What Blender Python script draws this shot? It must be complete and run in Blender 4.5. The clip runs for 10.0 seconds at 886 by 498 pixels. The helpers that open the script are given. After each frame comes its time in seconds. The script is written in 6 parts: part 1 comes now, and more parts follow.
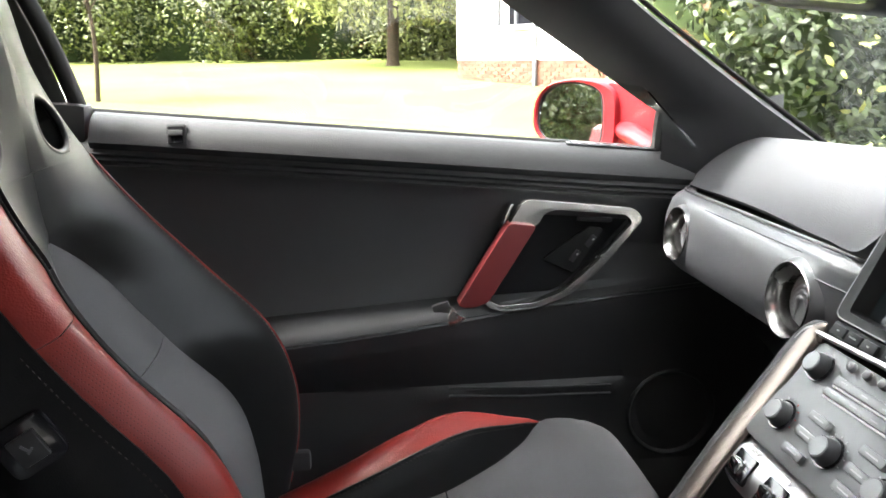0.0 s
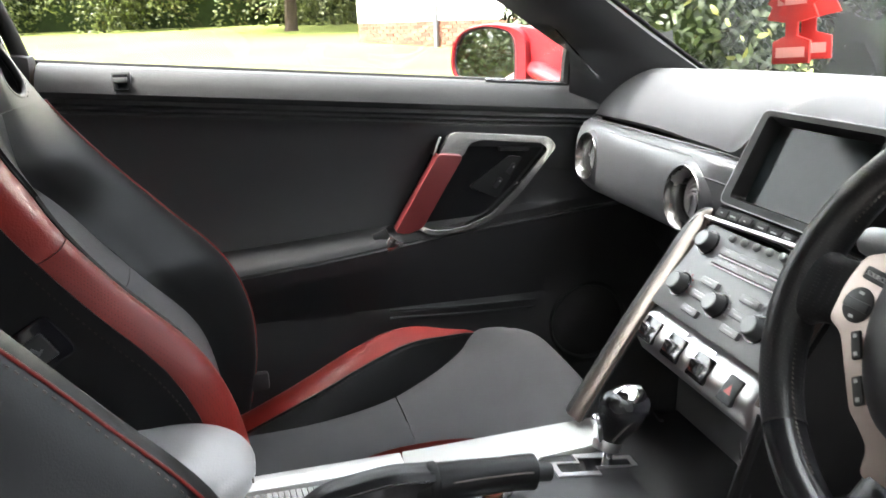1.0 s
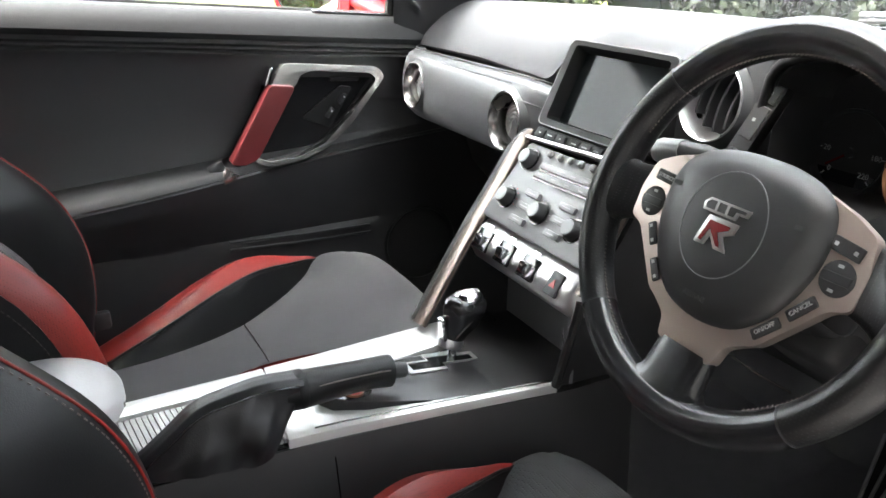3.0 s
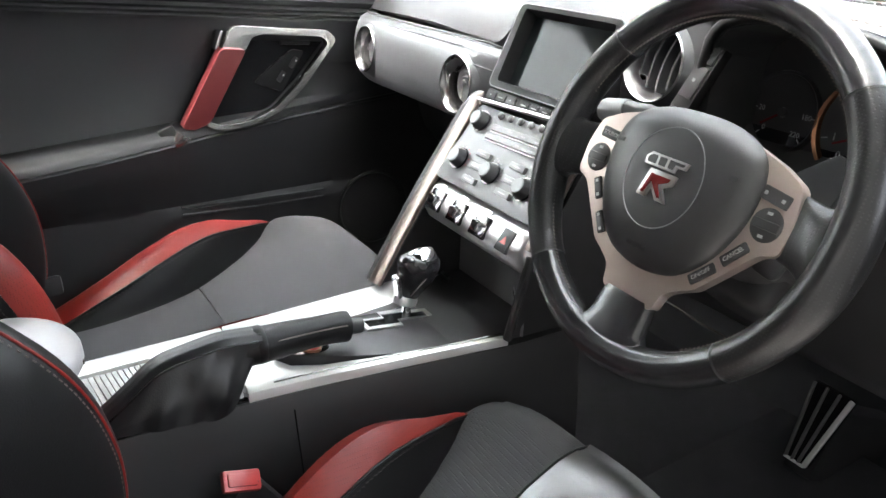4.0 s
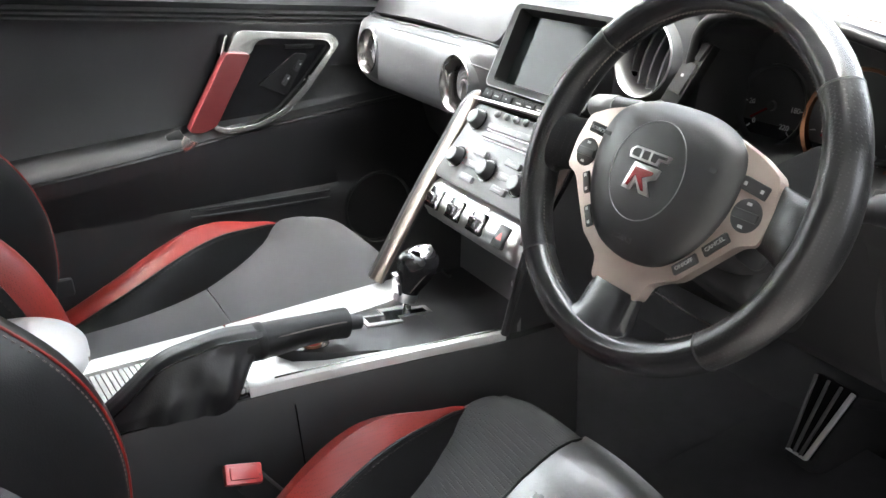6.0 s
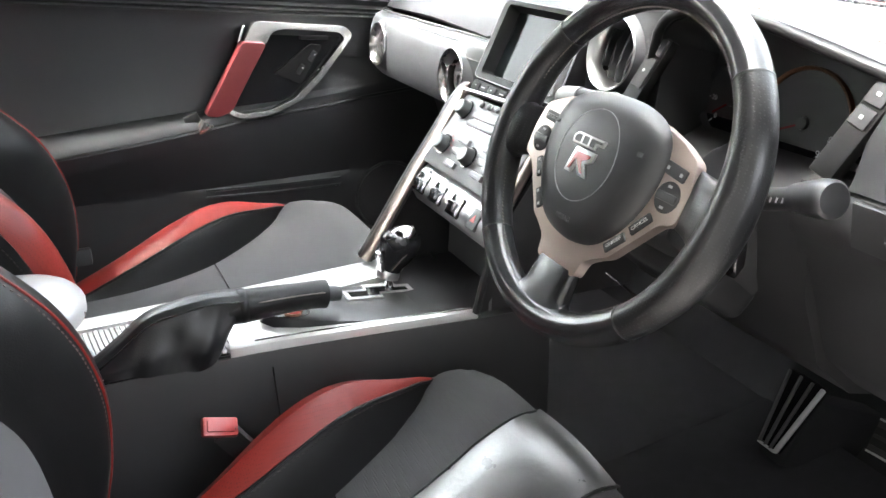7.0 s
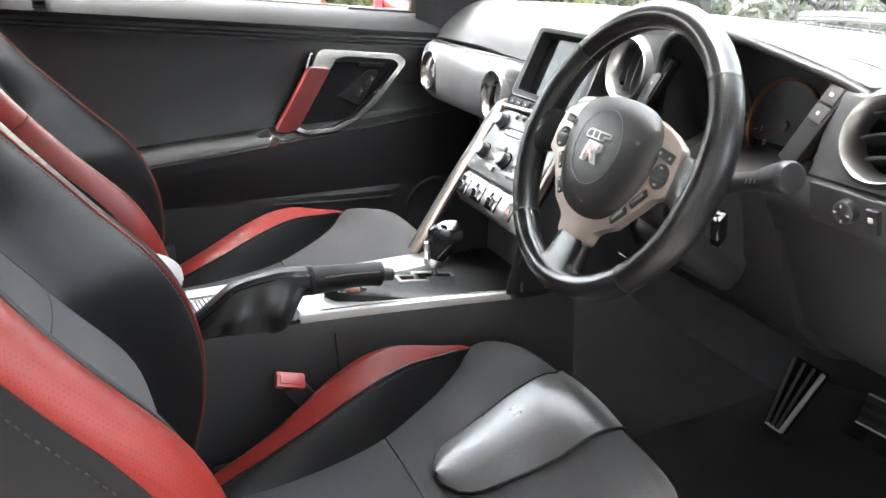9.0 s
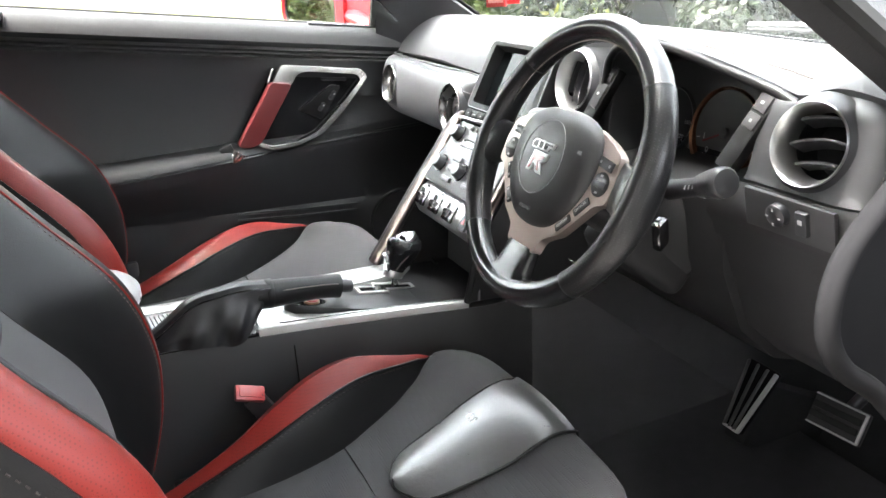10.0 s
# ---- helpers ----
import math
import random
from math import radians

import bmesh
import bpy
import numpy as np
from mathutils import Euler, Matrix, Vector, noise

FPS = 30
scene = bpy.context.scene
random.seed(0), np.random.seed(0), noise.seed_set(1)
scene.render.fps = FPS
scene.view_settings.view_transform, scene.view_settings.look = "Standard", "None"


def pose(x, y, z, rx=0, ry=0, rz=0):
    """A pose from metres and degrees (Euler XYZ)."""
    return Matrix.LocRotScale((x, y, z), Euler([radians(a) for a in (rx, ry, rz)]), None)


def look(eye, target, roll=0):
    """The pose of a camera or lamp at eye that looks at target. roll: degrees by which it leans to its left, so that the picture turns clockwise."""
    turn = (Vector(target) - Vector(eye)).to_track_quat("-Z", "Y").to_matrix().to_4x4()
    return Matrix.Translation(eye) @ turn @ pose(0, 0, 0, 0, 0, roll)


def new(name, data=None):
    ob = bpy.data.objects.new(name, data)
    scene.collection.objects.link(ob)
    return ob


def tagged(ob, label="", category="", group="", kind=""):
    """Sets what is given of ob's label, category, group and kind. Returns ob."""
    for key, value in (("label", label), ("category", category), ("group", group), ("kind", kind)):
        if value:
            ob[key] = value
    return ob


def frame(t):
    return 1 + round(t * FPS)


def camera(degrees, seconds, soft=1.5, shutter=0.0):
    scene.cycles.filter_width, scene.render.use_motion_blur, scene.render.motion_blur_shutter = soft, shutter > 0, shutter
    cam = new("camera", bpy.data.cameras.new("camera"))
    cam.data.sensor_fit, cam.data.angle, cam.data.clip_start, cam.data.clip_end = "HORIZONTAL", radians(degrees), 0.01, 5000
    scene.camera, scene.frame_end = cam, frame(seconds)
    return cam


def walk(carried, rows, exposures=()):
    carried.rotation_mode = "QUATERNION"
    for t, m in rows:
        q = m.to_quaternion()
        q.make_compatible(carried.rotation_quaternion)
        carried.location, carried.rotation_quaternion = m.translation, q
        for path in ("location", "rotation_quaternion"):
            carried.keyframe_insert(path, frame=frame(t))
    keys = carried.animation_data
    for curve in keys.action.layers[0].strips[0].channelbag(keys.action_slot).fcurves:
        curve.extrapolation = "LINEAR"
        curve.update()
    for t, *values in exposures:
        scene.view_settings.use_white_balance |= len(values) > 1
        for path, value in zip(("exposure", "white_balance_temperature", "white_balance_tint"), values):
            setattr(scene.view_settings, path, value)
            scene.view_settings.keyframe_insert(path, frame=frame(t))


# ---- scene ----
cam = camera(59.0, 10.0, soft=1.5, shutter=0.3)
PATH = [
    (0.0, (-0.2767, -0.5876, 1.0725), (-0.1718, 0.3776, 0.8329), -0.7),
    (0.5, (-0.3036, -0.6283, 1.0628), (-0.1460, 0.3233, 0.7993), -1.8),
    (1.0, (-0.3435, -0.7181, 1.0425), (-0.1292, 0.2165, 0.7585), -2.1),
    (1.5, (-0.3765, -0.7472, 1.0500), (-0.1121, 0.1615, 0.7270), -2.1),
    (2.0, (-0.3919, -0.7581, 1.0489), (-0.0494, 0.1158, 0.7039), -1.5),
    (2.5, (-0.3957, -0.7706, 1.0521), (-0.0075, 0.0788, 0.6945), -1.2),
    (3.0, (-0.4011, -0.7785, 1.0500), (0.0170, 0.0522, 0.6824), -0.7),
    (4.3, (-0.4216, -0.8114, 1.0446), (0.0474, -0.0268, 0.6391), 0.4),
    (4.5, (-0.4232, -0.8155, 1.0457), (0.0424, -0.0286, 0.6408), 0.3),
    (5.0, (-0.4268, -0.8183, 1.0489), (0.0429, -0.0321, 0.6473), 0.3),
    (5.2, (-0.4162, -0.8197, 1.0436), (0.0486, -0.0277, 0.6476), -0.2),
    (6.3, (-0.4015, -0.8475, 1.0457), (0.0401, -0.0442, 0.6462), -0.6),
    (6.5, (-0.3937, -0.8701, 1.0393), (0.0445, -0.0651, 0.6394), 0.0),
    (7.0, (-0.3590, -0.9265, 1.0425), (0.0402, -0.1002, 0.6451), 0.1),
    (7.5, (-0.3601, -0.9587, 1.0586), (0.0100, -0.1169, 0.6656), -0.4),
    (8.0, (-0.3669, -0.9945, 1.0543), (-0.0258, -0.1385, 0.6659), -0.9),
    (8.5, (-0.3888, -1.0294, 1.0286), (-0.0476, -0.1694, 0.6490), -0.8),
    (9.0, (-0.4281, -1.0987, 1.0404), (-0.0751, -0.2322, 0.6875), -0.3),
    (9.5, (-0.4139, -1.1221, 1.0446), (-0.0411, -0.2600, 0.7015), -0.3),
    (10.0, (-0.4050, -1.1276, 1.0436), (-0.0244, -0.2670, 0.7051), -0.9),
]
walk(cam, [(t, look(eye, target, roll)) for t, eye, target, roll in PATH],
     exposures=[(0.0, 4.35), (3.0, 4.65), (4.3, 4.95), (6.3, 5.10), (7.5, 5.32), (8.5, 5.10), (10.0, 5.08)])

# ---- light ----
SUN_AZ, SUN_EL = radians(178), radians(57)
world = bpy.data.worlds.new("sky")
scene.world = world
world.use_nodes = True
wn = world.node_tree.nodes
sky = wn.new("ShaderNodeTexSky")
sky.sky_type, sky.sun_disc = "NISHITA", False
sky.sun_elevation, sky.sun_rotation = SUN_EL, radians(90) - SUN_AZ
sky.air_density, sky.dust_density, sky.ozone_density = 1.0, 9.0, 0.3
wn["Background"].inputs["Strength"].default_value = 0.15
haze = wn.new("ShaderNodeHueSaturation")          # thin cloud takes the blue out of the sky
haze.inputs["Saturation"].default_value, haze.inputs["Value"].default_value = 0.30, 1.15
world.node_tree.links.new(sky.outputs[0], haze.inputs["Color"])
world.node_tree.links.new(haze.outputs[0], wn["Background"].inputs["Color"])
sun_data = bpy.data.lights.new("sun", "SUN")
sun_data.energy, sun_data.angle, sun_data.color = 0.75, radians(8), (1.0, 0.97, 0.92)
sun = new("sun", sun_data)
sun.matrix_world = look((0, 0, 30), (-30 / math.tan(SUN_EL) * math.cos(SUN_AZ), -30 / math.tan(SUN_EL) * math.sin(SUN_AZ), 0))


# ---- materials ----
def material(name, color, rough=0.5, metal=0.0, var=0.15, vscale=6.0, grain=0.0, gscale=300.0, kind="noise",
             sheen=0.0, coat=0.0, spec=0.5, rvar=0.08, each=0.0, dot=0.5):
    """A surface with stains at a large scale and a grain at a small one."""
    m = bpy.data.materials.new(name)
    m.use_nodes = True
    n, l = m.node_tree.nodes, m.node_tree.links
    b = n["Principled BSDF"]
    b.inputs["Metallic"].default_value = metal
    b.inputs["Specular IOR Level"].default_value = spec
    b.inputs["Sheen Weight"].default_value = sheen
    b.inputs["Coat Weight"].default_value = coat
    b.inputs["Coat Roughness"].default_value = 0.04
    co = n.new("ShaderNodeTexCoord")
    big = n.new("ShaderNodeTexNoise")
    big.inputs["Scale"].default_value, big.inputs["Detail"].default_value = vscale, 6
    l.new(co.outputs["Object"], big.inputs["Vector"])
    mix = n.new("ShaderNodeMixRGB")
    dark = [c * (1 - var) for c in color]
    light = [min(1, c * (1 + var)) for c in color]
    mix.inputs[1].default_value, mix.inputs[2].default_value = (*dark, 1), (*light, 1)
    l.new(big.outputs["Fac"], mix.inputs[0])
    out = mix.outputs[0]
    if each:
        info = n.new("ShaderNodeObjectInfo")
        geo = n.new("ShaderNodeNewGeometry")
        add = n.new("ShaderNodeMath")
        l.new(info.outputs["Random"], add.inputs[0])
        l.new(geo.outputs["Random Per Island"], add.inputs[1])
        fr = n.new("ShaderNodeMath")
        fr.operation = "FRACT"
        l.new(add.outputs[0], fr.inputs[0])
        hsv = n.new("ShaderNodeHueSaturation")
        rng = n.new("ShaderNodeMapRange")
        rng.inputs["To Min"].default_value, rng.inputs["To Max"].default_value = 1 - each, 1 + each
        l.new(fr.outputs[0], rng.inputs["Value"])
        l.new(rng.outputs[0], hsv.inputs["Value"])
        l.new(out, hsv.inputs["Color"])
        out = hsv.outputs[0]
    l.new(out, b.inputs["Base Color"])
    rr = n.new("ShaderNodeMapRange")
    rr.inputs["To Min"].default_value, rr.inputs["To Max"].default_value = max(0.02, rough - rvar), min(1, rough + rvar)
    l.new(big.outputs["Fac"], rr.inputs["Value"])
    l.new(rr.outputs[0], b.inputs["Roughness"])
    if grain:
        if kind == "noise":
            g = n.new("ShaderNodeTexNoise")
            g.inputs["Detail"].default_value = 4
            o = g.outputs["Fac"]
        else:
            g = n.new("ShaderNodeTexVoronoi")
            g.feature = "F1"
            if kind == "dots":
                g.inputs["Randomness"].default_value = 0.0
            o = g.outputs["Distance"]
        g.inputs["Scale"].default_value = gscale
        l.new(co.outputs["Object"], g.inputs["Vector"])
        if kind == "dots":
            ramp = n.new("ShaderNodeMapRange")
            ramp.inputs["From Min"].default_value, ramp.inputs["From Max"].default_value = 0.22, 0.34
            l.new(o, ramp.inputs["Value"])
            o = ramp.outputs[0]
            dm = n.new("ShaderNodeMixRGB")
            dm.inputs[1].default_value = (*[c * dot for c in color], 1)
            l.new(o, dm.inputs[0])
            l.new(mix.outputs[0], dm.inputs[2])
            l.new(dm.outputs[0], b.inputs["Base Color"])
        bump = n.new("ShaderNodeBump")
        bump.inputs["Strength"].default_value, bump.inputs["Distance"].default_value = grain, 0.001
        l.new(o, bump.inputs["Height"])
        l.new(bump.outputs[0], b.inputs["Normal"])
    return m


def glass(name, color=(1, 1, 1), rough=0.0):
    m = bpy.data.materials.new(name)
    m.use_nodes = True
    b = m.node_tree.nodes["Principled BSDF"]
    b.inputs["Base Color"].default_value = (*color, 1)
    b.inputs["Transmission Weight"].default_value = 1.0
    b.inputs["Roughness"].default_value, b.inputs["IOR"].default_value = rough, 1.45
    return m


LEATHER = material("black_leather", (0.0065, 0.0065, 0.0068), 0.40, var=0.3, vscale=9, grain=0.10, gscale=620, kind="cells", spec=0.17, rvar=0.06)
LEATHER_SMOOTH = material("worn_smooth_leather", (0.046, 0.046, 0.046), 0.31, var=0.25, vscale=30, grain=0.3, gscale=160, kind="noise", spec=0.9, rvar=0.10)
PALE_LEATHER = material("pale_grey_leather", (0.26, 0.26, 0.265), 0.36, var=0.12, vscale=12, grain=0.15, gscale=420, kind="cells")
DECK = material("satin_silver_paint", (0.54, 0.54, 0.53), 0.33, metal=0.35, var=0.05, vscale=16, grain=0.04, gscale=500)
LEATHER_RIM = material("wheel_leather", (0.013, 0.013, 0.014), 0.25, spec=0.5, rvar=0.06, var=0.25, vscale=14, grain=0.08, gscale=500, kind="cells")
LEATHER_DOT = material("perforated_black_leather", (0.009, 0.009, 0.0095), 0.34, spec=0.32, var=0.2, vscale=14, grain=0.2, gscale=330, kind="dots", dot=2.0)
RED_LEATHER = material("red_leather", (0.118, 0.0105, 0.0078), 0.40, spec=0.2, var=0.18, vscale=9, grain=0.18, gscale=340, kind="dots", dot=0.65)
RED_PLAIN = material("plain_red_leather", (0.135, 0.0110, 0.0082), 0.40, spec=0.22, var=0.18, vscale=12, grain=0.3, gscale=420, kind="cells")
SUEDE = material("dark_grey_suede", (0.031, 0.0315, 0.0345), 0.92, var=0.4, vscale=14, grain=0.5, gscale=900, sheen=0.06)
SUEDE_DOT = material("perforated_dark_suede", (0.022, 0.022, 0.0235), 0.9, var=0.25, vscale=14, grain=0.4, gscale=300, kind="dots", sheen=0.05)
VINYL = material("black_door_vinyl", (0.021, 0.021, 0.022), 0.5, spec=0.35, var=0.25, vscale=5, grain=0.3, gscale=600, kind="cells")
PAD = material("soft_belt_pad", (0.0115, 0.012, 0.013), 0.52, spec=0.2, var=0.12, vscale=5, grain=0.3, gscale=700, kind="cells")
DASH = material("soft_dash_skin", (0.031, 0.032, 0.0345), 0.62, spec=0.18, var=0.12, vscale=4, grain=0.4, gscale=600, kind="cells")
WING = material("satin_dash_panel", (0.056, 0.058, 0.061), 0.36, var=0.12, vscale=4, grain=0.15, gscale=800, kind="cells")
PLASTIC = material("black_plastic", (0.021, 0.021, 0.022), 0.48, spec=0.4, var=0.2, vscale=10, grain=0.2, gscale=900)
STRUT = material("dark_satin_metal", (0.125, 0.105, 0.092), 0.33, metal=1.0, var=0.08, vscale=18)
PLASTIC_SOFT = material("charcoal_plastic", (0.019, 0.0195, 0.021), 0.42, spec=0.42, var=0.15, vscale=10, grain=0.2, gscale=900)
PANEL_GREY = material("satin_grey_panel", (0.098, 0.100, 0.102), 0.38, spec=0.5, var=0.12, vscale=12, grain=0.15, gscale=900)
KEY_GREY = material("satin_grey_key", (0.135, 0.137, 0.140), 0.34, spec=0.5, var=0.12, vscale=20, grain=0.1, gscale=900)
GLOSS = material("gloss_black", (0.008, 0.008, 0.009), 0.12, var=0.2, rvar=0.04)
# black lifted a little, with haze over the footwell put into the colour
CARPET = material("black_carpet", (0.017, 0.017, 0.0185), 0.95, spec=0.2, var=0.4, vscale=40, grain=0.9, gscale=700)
SILVER = material("brushed_silver", (0.55, 0.55, 0.55), 0.30, metal=1.0, var=0.06, vscale=20, grain=0.04, gscale=600)
# silver bezel whose warm tint is the red reflection put into its colour
BEZEL = material("reflection_tint_bezel", (0.40, 0.335, 0.30), 0.44, metal=0.9, var=0.08, vscale=12)
# near-black that puts shade into the colour of recesses, seals and hinge cover
DEEP_BLACK = material("deep_black", (0.006, 0.006, 0.0065), 0.9, spec=0.06, var=0.3, vscale=20)
# base also lifted slightly to carry the haze under the dash
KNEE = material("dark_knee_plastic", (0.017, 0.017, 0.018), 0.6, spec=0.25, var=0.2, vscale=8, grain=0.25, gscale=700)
RING = material("satin_vent_ring", (0.44, 0.44, 0.435), 0.30, metal=1.0, var=0.08, vscale=30)
COPPER = material("copper_ring", (0.20, 0.095, 0.055), 0.3, metal=1.0, var=0.1)
GAITER = material("gaiter_leather", (0.007, 0.007, 0.0078), 0.40, spec=0.35, var=0.35, vscale=25, grain=0.12, gscale=600, kind="cells")
PAD_COVER = material("airbag_skin", (0.020, 0.020, 0.021), 0.42, spec=0.42, var=0.15, vscale=14, grain=0.08, gscale=900, kind="cells")
PULL = material("bright_pull_chrome", (0.82, 0.81, 0.78), 0.25, metal=1.0, var=0.05, vscale=20)
RED_GRIP = material("dark_red_grip", (0.085, 0.0095, 0.0105), 0.45, spec=0.35, var=0.15, vscale=20, grain=0.25, gscale=420, kind="cells")
EMBLEM_RED = material("dark_red_enamel", (0.12, 0.009, 0.011), 0.25, var=0.1)
SATIN = material("satin_silver_trim", (0.46, 0.45, 0.45), 0.36, metal=1.0, var=0.06, vscale=20)
CHROME = material("chrome", (0.75, 0.75, 0.75), 0.08, metal=1.0, var=0.04, rvar=0.03)
DARK_METAL = material("dark_metal", (0.25, 0.245, 0.24), 0.25, metal=1.0, var=0.08, vscale=14)
ALUMINIUM = material("worn_aluminium", (0.42, 0.42, 0.42), 0.45, metal=0.15, var=0.1, vscale=30)
# the footrest's aluminium again, darkened to hold the ribs' shade
SHADED_RIB = material("shaded_aluminium", (0.075, 0.075, 0.075), 0.5, metal=0.15, var=0.1, vscale=30)
RIBS = material("grey_tambour", (0.33, 0.33, 0.33), 0.45, var=0.12, vscale=30)
STITCH = material("grey_thread", (0.10, 0.085, 0.075), 0.8, var=0.2, vscale=300)
DARK_STITCH = material("brown_thread", (0.014, 0.0105, 0.0085), 0.8, var=0.2, vscale=300)
WHITE_PRINT = material("pale_print", (0.30, 0.30, 0.30), 0.6, var=0.05)
DIM_PRINT = material("dim_print", (0.11, 0.11, 0.115), 0.6, var=0.05)
SCREEN_BLACK = material("matt_black_bezel", (0.006, 0.006, 0.0062), 0.5, spec=0.14, var=0.2, vscale=12)
SCREEN = material("unlit_screen", (0.008, 0.010, 0.011), 0.08, spec=0.09, var=0.05, rvar=0.02)
LENS_BLACK = material("tinted_lens", (0.006, 0.006, 0.008), 0.09, var=0.05, rvar=0.02)
RED_PAINT = material("red_car_paint", (0.135, 0.0045, 0.007), 0.40, spec=0.18, var=0.05, coat=0.08, rvar=0.03)
RUBBER = material("black_rubber", (0.012, 0.012, 0.012), 0.65, spec=0.2, var=0.2, vscale=20)
LINING = material("dark_headlining", (0.008, 0.008, 0.009), 0.62, spec=0.3, var=0.1, vscale=30, grain=0.4, gscale=600)
RED_CARD = material("red_card", (0.52, 0.025, 0.02), 0.55, var=0.06)
PALE_CARD = material("pale_red_card", (0.75, 0.32, 0.28), 0.55, var=0.06)
RED_BUTTON = material("red_plastic", (0.30, 0.026, 0.024), 0.35, var=0.08, vscale=30)
GLASS = glass("clear_glass", (0.93, 0.97, 0.95))
MIRROR = material("mirror_glass", (0.85, 0.87, 0.88), 0.02, metal=1.0, var=0.01, rvar=0.0)


# ---- mesh helpers ----
def finish(name, bm, mat, parent=None, label="", smooth=True, angle=40):
    bmesh.ops.recalc_face_normals(bm, faces=bm.faces)
    me = bpy.data.meshes.new(name)
    if smooth:
        for f in bm.faces:
            f.smooth = True
        for e in bm.edges:
            if len(e.link_faces) == 2 and e.calc_face_angle(0) > radians(angle):
                e.smooth = False
    bm.to_mesh(me)
    bm.free()
    me.materials.append(mat)
    ob = new(name, me)
    if parent:
        ob.parent = parent
    if label:
        ob["label"] = label
    return ob


def part(name, bm, mat, parent, label=""):
    return finish(name, bm, mat, parent, label)


def thing(name, label, category, group="", kind="", at=None):
    ob = new(name)
    ob.empty_display_size = 0.02
    if at is not None:
        ob.matrix_world = at
    return tagged(ob, label, category, group, kind)


def table(xs, ys):
    """A smooth curve through the given places."""
    xs, ys = np.array(xs, float), np.array(ys, float)
    d = np.gradient(ys, xs)

    def f(x):
        x = min(max(x, xs[0]), xs[-1])
        i = min(int(np.searchsorted(xs, x, side="right")) - 1, len(xs) - 2)
        h = xs[i + 1] - xs[i]
        s = (x - xs[i]) / h
        return float((1 + 2 * s) * (1 - s) ** 2 * ys[i] + s * (1 - s) ** 2 * h * d[i]
                     + s * s * (3 - 2 * s) * ys[i + 1] + s * s * (s - 1) * h * d[i + 1])
    return f


def spline(pts, n=8, closed=False):
    p = [Vector(q) for q in pts]
    out = []
    k = len(p)
    for i in range(k if closed else k - 1):
        a, b, c, d = (p[(i + j - 1) % k] if closed else p[min(max(i + j - 1, 0), k - 1)] for j in range(4))
        for j in range(n):
            s = j / n
            out.append(0.5 * (2 * b + (c - a) * s + (2 * a - 5 * b + 4 * c - d) * s * s + (3 * b - a - 3 * c + d) * s ** 3))
    if not closed:
        out.append(p[-1])
    return out


def surface(fn, us, vs, thick=0.0, close=False):
    """A sheet of the points fn(u, v); thick gives it a back."""
    bm = bmesh.new()
    rows = [[bm.verts.new(fn(u, v)) for u in us] for v in vs]
    for a, b in zip(rows, rows[1:]):
        for i in range(len(us) - 1):
            bm.faces.new((a[i], a[i + 1], b[i + 1], b[i]))
        if close:
            bm.faces.new((a[-1], a[0], b[0], b[-1]))
    if thick:
        bmesh.ops.recalc_face_normals(bm, faces=bm.faces)
        bmesh.ops.solidify(bm, geom=bm.faces[:], thickness=thick)
    return bm


def steps(a, b, n):
    return [a + (b - a) * i / n for i in range(n + 1)]


def tube(path, r, n=12, closed=False, flat=1.0, up=None, caps=True, bm=None):
    """A pipe along a path. r: one radius or one for each point; flat squeezes it along up."""
    bm = bm or bmesh.new()
    p = [Vector(q) for q in path]
    k = len(p)
    rad = [r] * k if isinstance(r, (int, float)) else list(r)
    rings = []
    side = None
    for i in range(k):
        if closed:
            t = p[(i + 1) % k] - p[i - 1]
        else:
            t = p[min(i + 1, k - 1)] - p[max(i - 1, 0)]
        t.normalize()
        if up is not None:
            s = t.cross(Vector(up)).normalized()
        else:
            if side is None:
                side = t.orthogonal().normalized()
            s = (side - t * side.dot(t)).normalized()
            side = s
        w = s.cross(t).normalized()
        rings.append([bm.verts.new(p[i] + rad[i] * (s * math.cos(a) + flat * w * math.sin(a)))
                      for a in (2 * math.pi * j / n for j in range(n))])
    pairs = list(zip(rings, rings[1:])) + ([(rings[-1], rings[0])] if closed else [])
    for a, b in pairs:
        for j in range(n):
            bm.faces.new((a[j], a[(j + 1) % n], b[(j + 1) % n], b[j]))
    if caps and not closed:
        bm.faces.new(rings[0][::-1])
        bm.faces.new(rings[-1])
    return bm


def box(sx, sy, sz, bev=0.002, at=None, seg=2, bm=None):
    b = bmesh.new()
    bmesh.ops.create_cube(b, size=1)
    bmesh.ops.scale(b, vec=(sx, sy, sz), verts=b.verts)
    if bev:
        bmesh.ops.bevel(b, geom=b.edges[:], offset=min(bev, 0.45 * min(sx, sy, sz)), segments=seg, affect="EDGES", profile=0.6)
    if at is not None:
        b.transform(at if isinstance(at, Matrix) else Matrix.Translation(at))
    return merge(bm, b) if bm else b


def merge(bm, other):
    me = bpy.data.meshes.new("tmp")
    other.to_mesh(me)
    other.free()
    bm.from_mesh(me)
    bpy.data.meshes.remove(me)
    return bm


def prism(poly, depth, bev=0.002, at=None, seg=2):
    """A slab of a flat outline in x, y; depth along z, centred."""
    b = bmesh.new()
    f = b.faces.new([b.verts.new((x, y, -depth / 2)) for x, y in poly])
    r = bmesh.ops.extrude_face_region(b, geom=[f])
    vs = [v for v in r["geom"] if isinstance(v, bmesh.types.BMVert)]
    bmesh.ops.translate(b, vec=(0, 0, depth), verts=vs)
    if bev:
        bmesh.ops.bevel(b, geom=b.edges[:], offset=bev, segments=seg, affect="EDGES", profile=0.6, clamp_overlap=True)
    if at is not None:
        b.transform(at)
    return b


